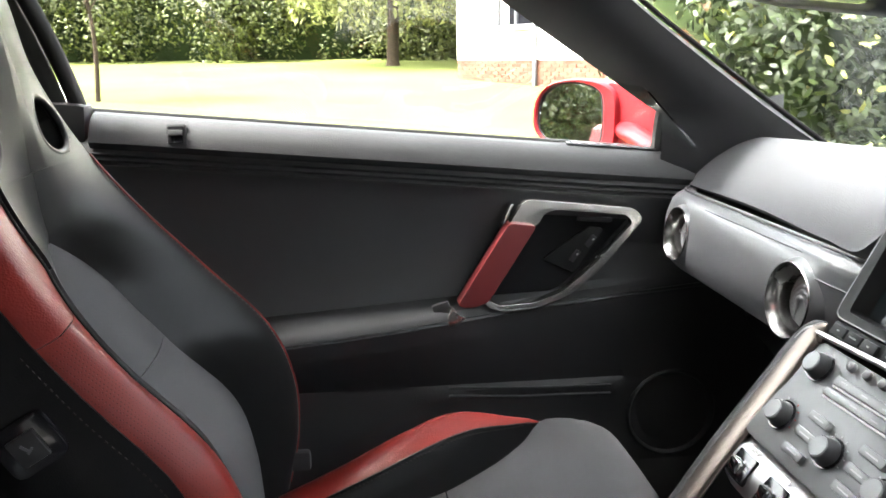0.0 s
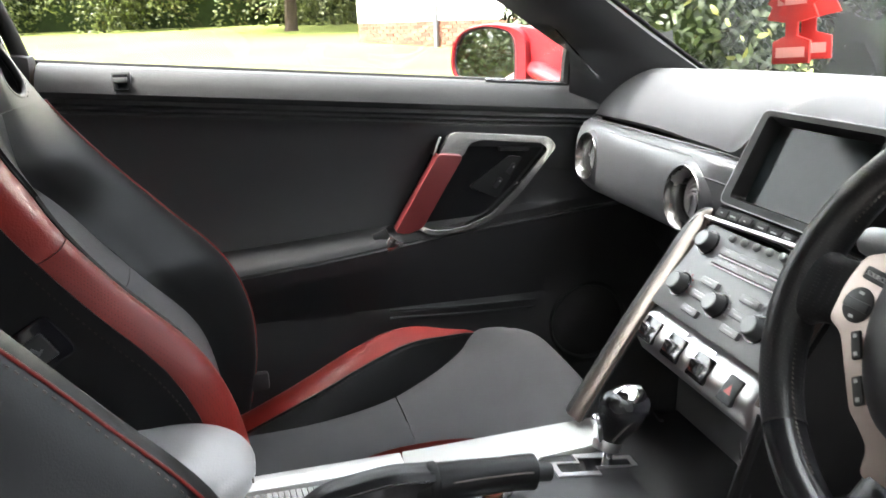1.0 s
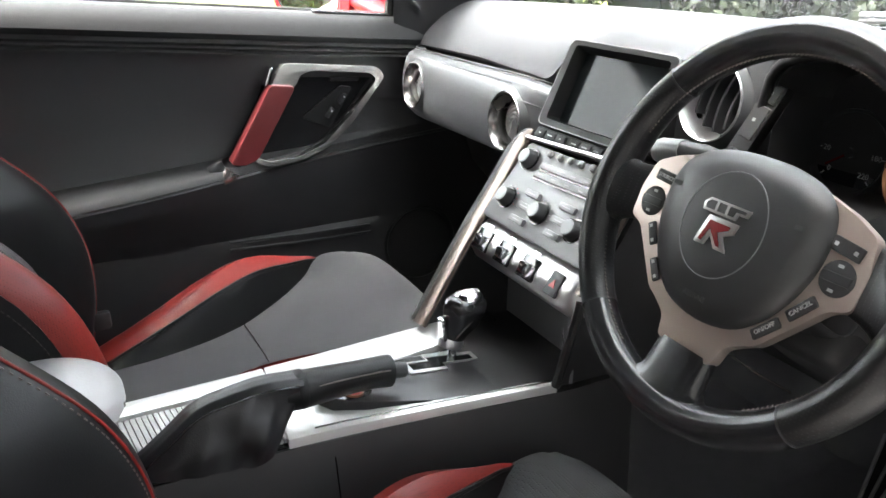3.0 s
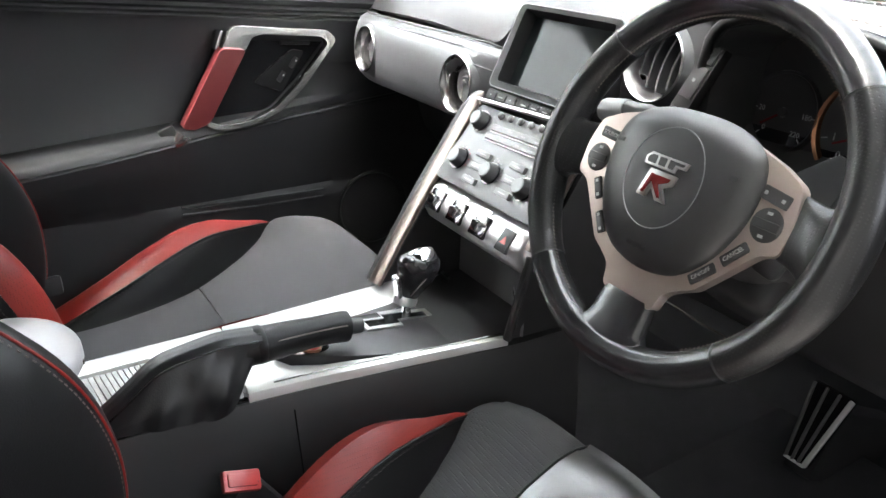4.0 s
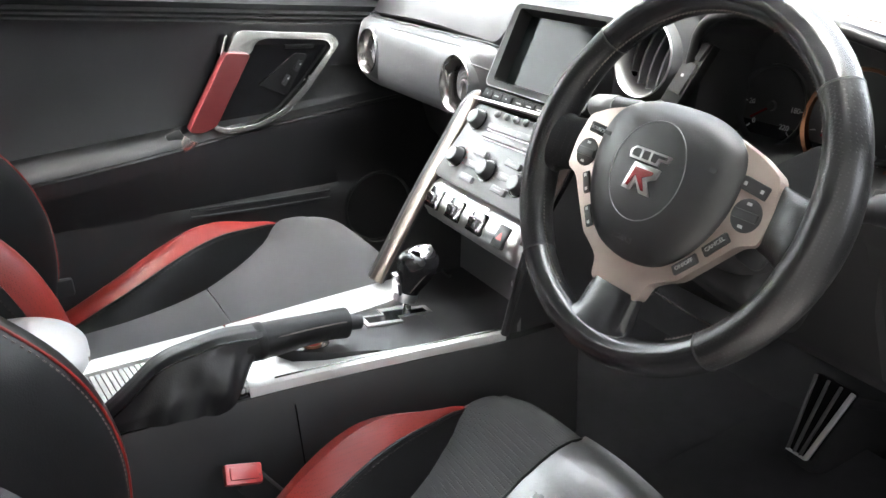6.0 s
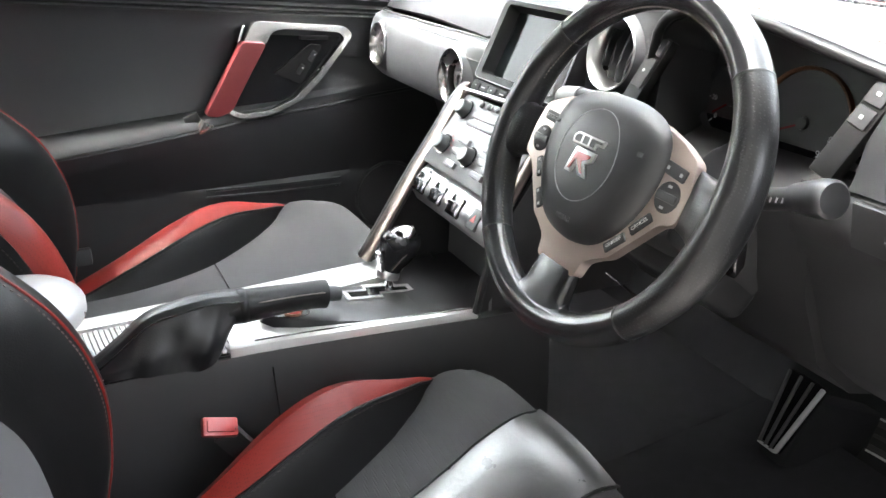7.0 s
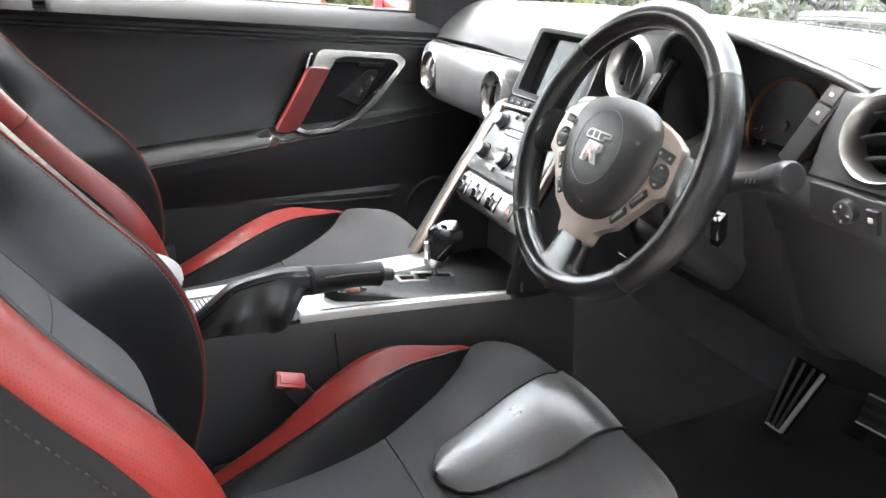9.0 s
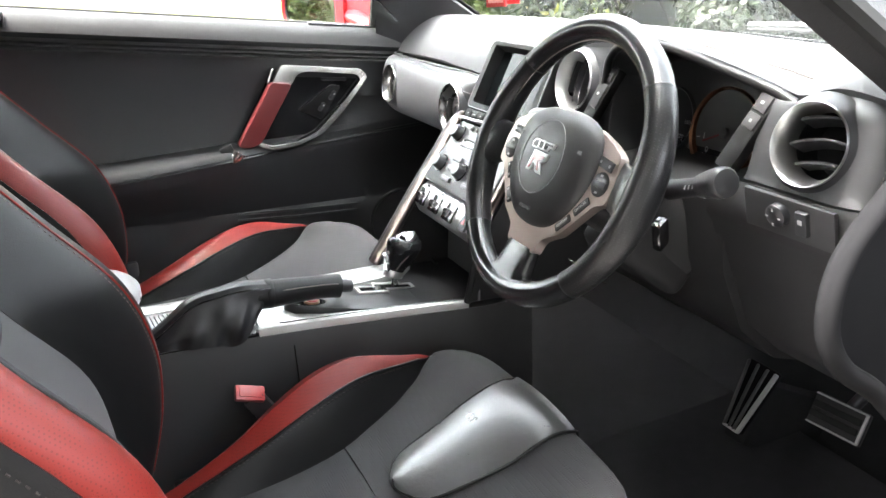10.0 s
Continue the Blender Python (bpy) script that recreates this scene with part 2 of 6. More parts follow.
def lathe(profile, n=32, at=None):
    """A turned shape round z from (radius, height) pairs."""
    b = bmesh.new()
    rings = []
    for r, h in profile:
        if r < 1e-5:
            rings.append([b.verts.new((0, 0, h))])
        else:
            rings.append([b.verts.new((r * math.cos(2 * math.pi * j / n), r * math.sin(2 * math.pi * j / n), h)) for j in range(n)])
    for a, c in zip(rings, rings[1:]):
        for j in range(n):
            k = (j + 1) % n
            if len(a) == 1 and len(c) == 1:
                continue
            if len(a) == 1:
                b.faces.new((a[0], c[k], c[j]))
            elif len(c) == 1:
                b.faces.new((a[j], a[k], c[0]))
            else:
                b.faces.new((a[j], a[k], c[k], c[j]))
    if at is not None:
        b.transform(at)
    return b


def rounded(poly, r, n=4):
    """A flat outline with its corners rounded."""
    out = []
    k = len(poly)
    for i in range(k):
        a, b, c = Vector(poly[i - 1]), Vector(poly[i]), Vector(poly[(i + 1) % k])
        d1, d2 = (a - b), (c - b)
        q = min(r, 0.45 * d1.length, 0.45 * d2.length)
        p1, p2 = b + d1.normalized() * q, b + d2.normalized() * q
        for j in range(n + 1):
            s = j / n
            out.append(tuple((1 - s) ** 2 * p1 + 2 * s * (1 - s) * b + s * s * p2))
    return out


def frame_axes(o, u, v):
    """The pose with its x along u and its y near v."""
    u = Vector(u).normalized()
    w = u.cross(Vector(v)).normalized()
    v = w.cross(u)
    return Matrix(((u.x, v.x, w.x, o[0]), (u.y, v.y, w.y, o[1]), (u.z, v.z, w.z, o[2]), (0, 0, 0, 1)))


def words(text, size, at, mat, parent, name="lettering", depth=0.0004, label=""):
    c = bpy.data.curves.new(name, "FONT")
    c.body, c.size, c.extrude, c.align_x, c.align_y, c.resolution_u = text, size, depth, "CENTER", "CENTER", 2
    t = bpy.data.objects.new(name, c)
    me = bpy.data.meshes.new_from_object(t)
    bpy.data.objects.remove(t)
    me.transform(at)
    me.materials.clear()
    me.materials.append(mat)
    ob = new(name, me)
    ob.parent = parent
    if label:
        ob["label"] = label
    return ob


# ---- the cabin's shell ----
def belt_z(x):
    return 0.913 - 0.0888 * (x - 0.229)


def screen_base_x(y):
    return 0.80 - 0.26 * (y / 0.68) ** 2


def screen_point(u, v):
    """A place on the windscreen: u from -1 to 1 across, v from 0 at its foot to 1 at its head."""
    y = u * (0.70 - 0.12 * v)
    a = Vector((screen_base_x(u * 0.70) + 0.03, y, 0.898 - 0.02 * u * u))
    b = Vector((0.06 - 0.08 * u * u, y, 1.285 - 0.03 * u * u))
    p = a.lerp(b, v)
    return p + Vector((0.25, 0, 0.35)).normalized() * 0.03 * math.sin(math.pi * v)


def build_shell():
    floor = box(2.5, 1.44, 0.04, 0.01, (-0.1, 0, 0.19))
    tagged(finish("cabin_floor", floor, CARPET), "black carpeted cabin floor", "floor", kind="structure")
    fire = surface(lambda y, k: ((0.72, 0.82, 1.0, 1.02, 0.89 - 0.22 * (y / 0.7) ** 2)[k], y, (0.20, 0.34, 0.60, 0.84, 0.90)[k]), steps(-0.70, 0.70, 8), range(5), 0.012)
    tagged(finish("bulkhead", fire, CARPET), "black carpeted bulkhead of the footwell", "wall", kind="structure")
    rear = surface(lambda y, k: ((-1.20, -1.25, -1.42)[k], y, (0.2, 0.6, 0.95)[k]), steps(-0.70, 0.70, 4), range(3), 0.02)
    tagged(finish("rear_wall", rear, CARPET), "dark trim closing the cabin behind the seats", "wall", kind="structure")
    roof = surface(lambda u, v: (0.06 - 0.08 * u * u - 1.15 * v, u * (0.58 - 0.02 * v), 1.285 - 0.03 * u * u + 0.02 * math.sin(v * 2.2) - 0.06 * v * v),
                   steps(-1, 1, 12), steps(0, 1, 10), 0.03)
    tagged(finish("ceiling", roof, LINING), "dark headlining under a red roof", "ceiling", kind="structure")
    for s, name in ((1, "sill_panel"), (-1, "sill_panel")):
        b = box(2.4, 0.08, 0.18, 0.03, (-0.1, s * 0.74, 0.27))
        tagged(finish(name, b, PLASTIC), "black sill trim along the door opening", "sill", kind="structure")
    for s in (1, -1):
        b = box(0.62, 0.03, 0.66, 0.004, (0.76, s * 0.735, 0.545))
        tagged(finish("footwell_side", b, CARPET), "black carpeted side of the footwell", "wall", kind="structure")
    # rear side trim, quarter glass left open, and the pillar behind each door
    for s in (1, -1):
        q = surface(lambda x, k: (x, s * (0.66, 0.70, 0.72, 0.72)[k], (belt_z(x), belt_z(x) - 0.05, 0.55, 0.2)[k]), steps(-1.42, -0.93, 4), range(4), 0.02)
        tagged(finish("quarter_trim", q, VINYL), "black trim beside the rear seats", "trim", kind="structure")
        p = surface(lambda u, v: (-0.93 - 0.28 * u + (0.10 - 0.02 * u) * (-v) * 0.6 + 0.20 * (1 - u) * (1 - v) * 0.0, s * (0.70 - 0.10 * v), 0.98 + 0.27 * v),
                    steps(0, 1, 3), steps(0, 1, 6), 0.03)
        tagged(finish("rear_pillar", p, PLASTIC), "black trim of the pillar behind the door", "pillar", kind="structure")
        r = tube([(0.06 - 0.08, s * 0.60, 1.255), (-0.3, s * 0.61, 1.262), (-0.7, s * 0.61, 1.255), (-1.1, s * 0.58, 1.21)], 0.035, 10)
        tagged(finish("roof_rail", r, LINING), "dark lined rail along the roof's edge", "rail", kind="structure")
    back = surface(lambda u, v: (-1.09 - 0.33 * v, u * 0.58, 1.225 - 0.27 * v), steps(-1, 1, 4), steps(0, 1, 3), 0.01)
    tagged(finish("rear_shelf_panel", back, LINING), "dark panel closing the cabin at the back", "wall", kind="structure")


def build_windscreen():
    w = thing("window_1", "raked clear windscreen with dust and dried marks", "windscreen", kind="structure")
    g = part("pane", surface(screen_point, steps(-1.02, 1.055, 24), steps(0.0, 1, 12), 0.005), GLASS, w)
    g.visible_shadow = False
    # dried marks and dust on the outside of the glass
    rng = random.Random(8)
    marks = bmesh.new()
    for i in range(150):
        u, v = rng.uniform(-0.95, 0.5), rng.uniform(0.02, 0.55)
        r = 0.0007 + 0.0035 * rng.random() ** 5
        c = screen_point(u, v)
        ax = (screen_point(u + 0.01, v) - c).normalized()
        ay = (screen_point(u, v + 0.01) - c).normalized()
        up = ax.cross(ay).normalized()
        c += up * (0.0065 if up.z > 0 else -0.0065)
        k = rng.randint(5, 8)
        marks.faces.new([marks.verts.new(c + (ax * math.cos(a) + ay * math.sin(a) * rng.uniform(1, 2.2)) * r * rng.uniform(0.6, 1.3)) for a in (2 * math.pi * j / k for j in range(k))])
    part("dried_marks", marks, WHITE_PRINT, w, "small dried specks of dirt")["kind"] = "stuff"
    rim = [screen_point(-1 + 2 * i / 30, 1) for i in range(31)]
    part("header_seal", tube(rim, 0.012, 8), RUBBER, w)
    rim = [screen_point(-1 + 2 * i / 30, -0.01) for i in range(31)]
    part("foot_seal", tube(rim, 0.008, 8), RUBBER, w)


def build_a_pillar(s, label):
    """The trimmed pillar beside the windscreen; its foot widens into the mirror's corner."""
    def fn(u, v):
        rear = Vector((0.235 - 1.5 * (0.37 * v - 0.05) if s < 0 else min(0.238, 0.238 - 0.43 * (v - 0.255) / 0.745), 0, 0.90 + 0.37 * v))
        front = Vector((0.53 - 0.62 * v + 0.05 * v ** 3, 0, 0.895 + 0.39 * v))
        p = rear.lerp(front, u)
        y = 0.700 - 0.085 * v - 0.045 * math.sin(math.pi * min(1, u * 1.25) * 0.5) - 0.02 * u
        return Vector((p.x, s * y, p.z))
    p = thing("a_pillar", label, "pillar", kind="structure")
    part("trim", surface(fn, steps(0, 1, 10), steps(-0.06, 1, 28), 0.03), LINING, p)
    if s > 0:
        part("outer_skin", surface(lambda q, v: (fn(1, v) + Vector((0.004, s * 0.022, 0.004))).lerp(fn(0, v) + Vector((0.01, s * 0.035, 0.0)), q) + Vector((0, s * 0.03 * math.sin(math.pi * q), 0)), steps(0, 1, 6), steps(0, 1, 12), 0.004), DEEP_BLACK, p)
    edge = [fn(0, v) + Vector((-0.006, s * 0.006, 0)) for v in steps(0, 1, 12)]
    part("window_channel", tube(edge, 0.011, 8), RUBBER, p)
    edge = [fn(1, v) + Vector((0.003, 0, 0.004)) for v in steps(0, 1, 12)]
    part("screen_seal", tube(edge, 0.004, 8), DEEP_BLACK, p)


build_shell()
build_windscreen()
build_a_pillar(1, "dark grey trimmed pillar beside the windscreen on the passenger side")
build_a_pillar(-1, "dark grey trimmed pillar beside the windscreen on the driver side")


# ---- passenger door ----
def armrest_rise(x):
    return table([-1, -0.2, -0.12, 0.0, 0.12, 0.25, 0.5], [0.070, 0.070, 0.055, 0.03, 0.018, 0.004, 0.0])(x)


def ledge_z(x):
    return 0.64 + 0.067 * (x + 0.42)


def door_section(x):
    zb, a, zl = belt_z(min(x, 0.30)), armrest_rise(x), ledge_z(x)
    pocket = 0.010 * max(0.0, min(1.0, (x + 0.20) / 0.10, (0.22 - x) / 0.06))
    return [(0.680, zb - 0.040), (0.655, zb - 0.0585), (0.662, zb - 0.0635), (0.654, zb - 0.067), (0.661, zb - 0.072), (0.654, zb - 0.0755), (0.662, zb - 0.082),
            (0.672, zb - 0.11), (0.684, zb - 0.16), (0.690, zl + 0.10), (0.690, zl + 0.05), (0.688 - 0.1 * a, zl + 0.014), (0.687 - 0.5 * a, zl + 0.008), (0.688 - 0.88 * a, zl + 0.003),
            (0.690 - a, zl - 0.004), (0.688 - a, zl - 0.012), (0.691 - a, zl - 0.014), (0.688 - a, zl - 0.018), (0.691 - a, zl - 0.021), (0.690 - 0.95 * a, zl - 0.035), (0.694 - 0.75 * a, zl - 0.06),
            (0.702 - 0.3 * a, 0.535), (0.706, 0.50), (0.706 - pocket, 0.492), (0.704 - pocket, 0.470), (0.702 - pocket, 0.40), (0.70, 0.32), (0.71, 0.26)]


def build_passenger_door():
    d = thing("door_1", "closed passenger door lined in black vinyl with a chrome framed pull", "car door", kind="structure")
    xs = sorted(steps(-0.93, 0.46, 56) + [-0.165, -0.155, 0.185, 0.195])
    secs = {x: door_section(x) for x in xs}
    part("lining", surface(lambda x, k: (x, secs[x][k][0], secs[x][k][1]), xs, range(28), 0.012), VINYL, d)
    pad = [(0.716, -0.012), (0.712, -0.002), (0.703, 0.001), (0.688, -0.003), (0.672, -0.012), (0.660, -0.026), (0.654, -0.042), (0.660, -0.052)]
    part("belt_pad", surface(lambda x, k: (x, pad[k][0], belt_z(x) + pad[k][1]), steps(-0.68, 0.44, 40), range(8), 0.01), PAD, d, "grey soft pad along the window")
    part("window_seal", tube([(x, 0.718, belt_z(x) + 0.001) for x in steps(-0.72, 0.24, 10)], 0.005, 8), RUBBER, d)
    # rear frame of the window: two rubber lips that rise to the roof
    for dx, r in ((0.0, 0.013), (-0.032, 0.016), (-0.066, 0.012)):
        part("frame_lip", tube(spline([(-0.692 + dx, 0.70, 0.96), (-0.715 + dx, 0.695, 1.05), (-0.748 + dx, 0.67, 1.16), (-0.79 + dx, 0.63, 1.26)], 6), r, 10), RUBBER, d)
    part("belt_corner", box(0.25, 0.05, 0.085, 0.012, pose(-0.812, 0.697, 0.975, 0, 5, 0)), PLASTIC, d)
    part("rear_filler", box(0.16, 0.02, 0.34, 0.005, pose(-0.84, 0.70, 1.10, 8, 0, 0)), PLASTIC, d)
    pane = surface(lambda x, v: (x + 0.0 - (0.06 * v if x < -0.5 else 0.0), 0.722 - 0.09 * v, belt_z(x) - 0.01 + v * max(0.005, min(0.345, (0.30 - x) * 0.95) + 0.0)), steps(-0.72, 0.27, 30), steps(0, 1, 6), 0.004)
    g = part("pane", pane, GLASS, d)
    g.visible_shadow = False
    # lock knob in its cup
    lock = part("lock_slot", box(0.030, 0.006, 0.034, 0.002, pose(-0.552, 0.664, belt_z(-0.552) - 0.024, -22, 0, 0)), PAD, d, "grey bezel of the door lock")
    part("recess", box(0.023, 0.008, 0.026, 0.001, pose(-0.552, 0.6625, belt_z(-0.552) - 0.024, -22, 0, 0)), GLOSS, lock)
    part("slider", box(0.021, 0.009, 0.008, 0.001, pose(-0.552, 0.6605, belt_z(-0.552) - 0.020, -22, 0, 0)), PLASTIC, lock)
    # demister slot on the pad
    vent = part("demister_slot", box(0.155, 0.014, 0.004, 0.001, pose(0.150, 0.697, belt_z(0.15) + 0.001, 8, 5.1, 0)), PLASTIC_SOFT, d)
    for i in range(8):
        part("slat", box(0.016, 0.009, 0.004, 0.0008, pose(0.085 + 0.0187 * i, 0.697, belt_z(0.085 + 0.0187 * i) + 0.0025, 8, 5.1, 0)), GLOSS, vent)
    # pull handle: chrome frame, red grip, black well
    y = 0.648
    plane = frame_axes((0, y, 0), (1, 0, 0), (0, 0, 1))
    outer = rounded([(-0.012, 0.846), (0.176, 0.825), (0.192, 0.806), (0.120, 0.722), (0.072, 0.681), (0.012, 0.659), (-0.047, 0.656), (-0.078, 0.668)], 0.016, 5)
    inner = rounded([(-0.070, 0.677), (-0.047, 0.666), (0.010, 0.669), (0.060, 0.688), (0.112, 0.733), (0.174, 0.801), (0.162, 0.814), (0.045, 0.827), (0.024, 0.822), (0.012, 0.800), (-0.036, 0.806)], 0.008, 4)
    part("chrome_frame", prism(outer + inner, 0.018, 0.0034, plane, 4), PULL, d, "bright chrome frame of the door pull")
    grip = rounded([(-0.036, 0.8085), (0.010, 0.8025), (-0.070, 0.676), (-0.098, 0.667), (-0.122, 0.672)], 0.008, 3)
    part("grip", prism(grip, 0.030, 0.007, frame_axes((0, y - 0.003, 0), (1, 0, 0), (0, 0, 1)), 4), RED_GRIP, d, "red leather grip of the door pull")
    part("grip_collar", box(0.006, 0.030, 0.036, 0.002, pose(-0.036, y + 0.004, 0.822, 0, 22, 0)), CHROME, d)
    part("grip_foot", tube(spline([(-0.120, y - 0.012, 0.660), (-0.132, y - 0.010, 0.645), (-0.148, y - 0.002, 0.632)], 4), [0.017, 0.016, 0.015, 0.014, 0.012, 0.010, 0.009, 0.008, 0.007], 12, up=(0, 1, 0), flat=0.8), PULL, d)
    part("hinge_cup", box(0.030, 0.012, 0.026, 0.006, pose(-0.146, 0.641, 0.664, 0, -20, 0)), KNEE, d)
    well = [(0.045 + (x - 0.045) * 1.04, 0.745 + (z - 0.745) * 1.05) for x, z in inner]
    part("well", prism(well, 0.012, 0.002, frame_axes((0, 0.680, 0), (1, 0, 0), (0, 0, 1))), DEEP_BLACK, d, "black well behind the pull")
    sw = part("switch_plate", prism(rounded([(0.03, 0.735), (0.11, 0.79), (0.135, 0.785), (0.085, 0.71)], 0.006), 0.006, 0.001, frame_axes((0, 0.6735, 0), (1, 0, 0), (0, 0, 1))), SCREEN_BLACK, d, "black window switch plate")
    part("bright_edge", tube([(0.03, 0.6695, 0.738), (0.104, 0.6695, 0.788)], 0.0009, 6), DARK_METAL, sw)
    for p in ((0.085, 0.740), (0.112, 0.765)):
        part("switch", box(0.022, 0.006, 0.010, 0.002, pose(p[0], 0.6705, p[1], 0, -52, 0)), KNEE, sw)
        part("mark", box(0.003, 0.002, 0.002, 0, pose(p[0] + 0.004, 0.6670, p[1] + 0.003, 0, -52, 0)), WHITE_PRINT, sw)
    # latch lever of the door
    part("latch_lever", box(0.060, 0.010, 0.008, 0.003, pose(0.118, 0.671, 0.802, 0, 4, 0)), KNEE, d)
    # speaker and map pocket
    sp = part("speaker_ring", lathe([(0.084, 0), (0.086, 0.004), (0.082, 0.007), (0.078, 0.004), (0.076, -0.002)], 40, frame_axes((0.285, 0.702, 0.425), (1, 0, 0), (0, 0, 1))), VINYL, d)
    part("speaker_mesh", lathe([(0.0, 0.004), (0.04, 0.003), (0.076, -0.001)], 40, frame_axes((0.285, 0.702, 0.425), (1, 0, 0), (0, 0, 1))), VINYL, sp)
    for z in (0.494, 0.478):
        part("pocket_lip", tube([(-0.13, 0.690, z + 0.008), (0.02, 0.689, z), (0.165, 0.690, z - 0.004)], 0.0028, 8), PLASTIC_SOFT, d)
    skin = surface(lambda x, k: (x, (0.735, 0.80, 0.85, 0.84, 0.80)[k], (belt_z(x) - 0.01, belt_z(x) - 0.05, 0.65, 0.40, 0.22)[k]), steps(-0.93, 0.46, 8), range(5), 0.01)
    part("outer_skin", skin, RED_PAINT, d, "red painted outer skin")


build_passenger_door()


# ---- dashboard ----
DASH_X = table([-0.70, -0.60, -0.52, -0.48, -0.35, -0.22, -0.15, -0.10, 0.0, 0.10, 0.14, 0.20, 0.40, 0.68], [0.275, 0.262, 0.258, 0.25, 0.232, 0.246, 0.25, 0.252, 0.25, 0.252, 0.255, 0.262, 0.272, 0.275])
DASH_Z = table([-0.70, -0.63, -0.575, -0.54, -0.50, -0.44, -0.35, -0.22, -0.15, -0.10, 0.0, 0.10, 0.135, 0.18, 0.25, 0.40, 0.68], [0.900, 0.922, 0.926, 0.914, 0.925, 0.941, 0.957, 0.950, 0.942, 0.920, 0.917, 0.915, 0.893, 0.862, 0.858, 0.862, 0.858])


def dash_point(y, s):
    x0, z0 = DASH_X(y), DASH_Z(y)
    x1 = screen_base_x(y) + 0.03
    top = 0.951 - 0.014 * (y / 0.7) ** 2
    if s < 0.4:
        q = s / 0.4
        x = x0 + (x1 - x0) * 0.28 * q
        z = z0 + (top - z0) * math.sin(q * math.pi / 2) ** 0.9
    else:
        q = (s - 0.4) / 0.6
        x = x0 + (x1 - x0) * (0.28 + 0.72 * q)
        z = top - (top - 0.880) * (0.35 * q + 0.65 * q * q)
    return Vector((x, y, z))


def pierce(bm, centre, r):
    """Cuts a round opening in a sheet, then gives the sheet its back."""
    c = Vector(centre)
    gone = [f for f in bm.faces if math.hypot(f.calc_center_median().y - c.y, f.calc_center_median().z - c.z) < r]
    bmesh.ops.delete(bm, geom=gone, context="FACES")
    return bm


VENTS = ((0.215, 0.562, 0.798, 0.042), (0.213, 0.232, 0.793, 0.045), (0.232, -0.160, 0.886, 0.0445), (0.232, -0.580, 0.874, 0.0435))


def ring_vent(parent, centre, normal, r, slats, tilt, name="air_vent", dish=None):
    """A round vent: bright ring, deep throat, curved slats."""
    n = Vector(normal).normalized()
    u = Vector((0, -1, 0))
    m = frame_axes(centre, (u - n * u.dot(n)), n.cross(u) if n.cross(u).z > 0 else u.cross(n))
    if (m.to_3x3() @ Vector((0, 0, 1))).dot(n) < 0:
        m = m @ Matrix.Rotation(math.pi, 4, "Y")
    dish = dish or PLASTIC_SOFT
    v = thing(name, "round air vent with a satin silver ring and dark slats", "air vent", "air vents of the dashboard")
    # passenger rings get a darker metal, the dark they reflect put into colour
    part("ring", lathe([(r * 0.78, -0.030), (r * 0.80, -0.018), (r * 0.83, -0.010), (r * 0.89, -0.003), (r * 0.94, 0.001), (r * 0.97, 0.0022), (r * 0.99, 0.001), (r * 1.0, -0.012)], 56, m), DARK_METAL if dish is WING else RING, v, "satin silver ring")
    part("dish", lathe([(r * 0.99, 0.000), (r * 1.05, -0.003), (r * 1.11, -0.008), (r * 1.24, -0.018)], 48, m), dish, v)
    part("throat", lathe([(r * 0.79, -0.028), (r * 0.78, -0.036), (r * 0.70, -0.06), (0, -0.065)], 40, m), DEEP_BLACK, v)
    spin = m @ Matrix.Rotation(tilt, 4, "Z")
    if dish is WING:
        # a pale disc with crescent louvres, set back in its bowl
        part("disc", lathe([(r * 0.79, -0.030), (r * 0.70, -0.024), (r * 0.3, -0.019), (0, -0.0185)], 40, m), PANEL_GREY, v, "grey louvre bowl")
        for i, q in enumerate((0.20, 0.34, 0.48, 0.62)):
            arc = [(q * r * math.cos(a) + 0.10 * r, q * r * math.sin(a) - 0.08 * r, -0.0160 - 0.0018 * i) for a in steps(0.0, 4.1, 16)]
            b = tube(arc, [0.0021 * math.sin(math.pi * (j + 0.6) / 17.2) + 0.0008 for j in range(17)], 8, up=(0, 0, 1), flat=0.9)
            b.transform(m)
            part("slat", b, KEY_GREY, v, "grey crescent slat")
        return v
    for i in range(slats):
        h = (-0.52 + 1.04 * i / (slats - 1)) * r
        half = math.sqrt(max(0.0, (0.74 * r) ** 2 - h * h))
        bow = [(a, h + 0.14 * r * (1 - (a / (0.8 * r)) ** 2)) for a in steps(-half, half, 10)]
        b = surface(lambda a, k: (bow[a][0], bow[a][1] + (0.0, -0.003, -0.006)[k], (-0.018, -0.028, -0.040)[k]), range(11), range(3), 0.0018)
        tube([(x, y, -0.017) for x, y in bow], 0.0019, 8, bm=b)
        b.transform(spin)
        part("slat", b, PLASTIC_SOFT, v)
    return v


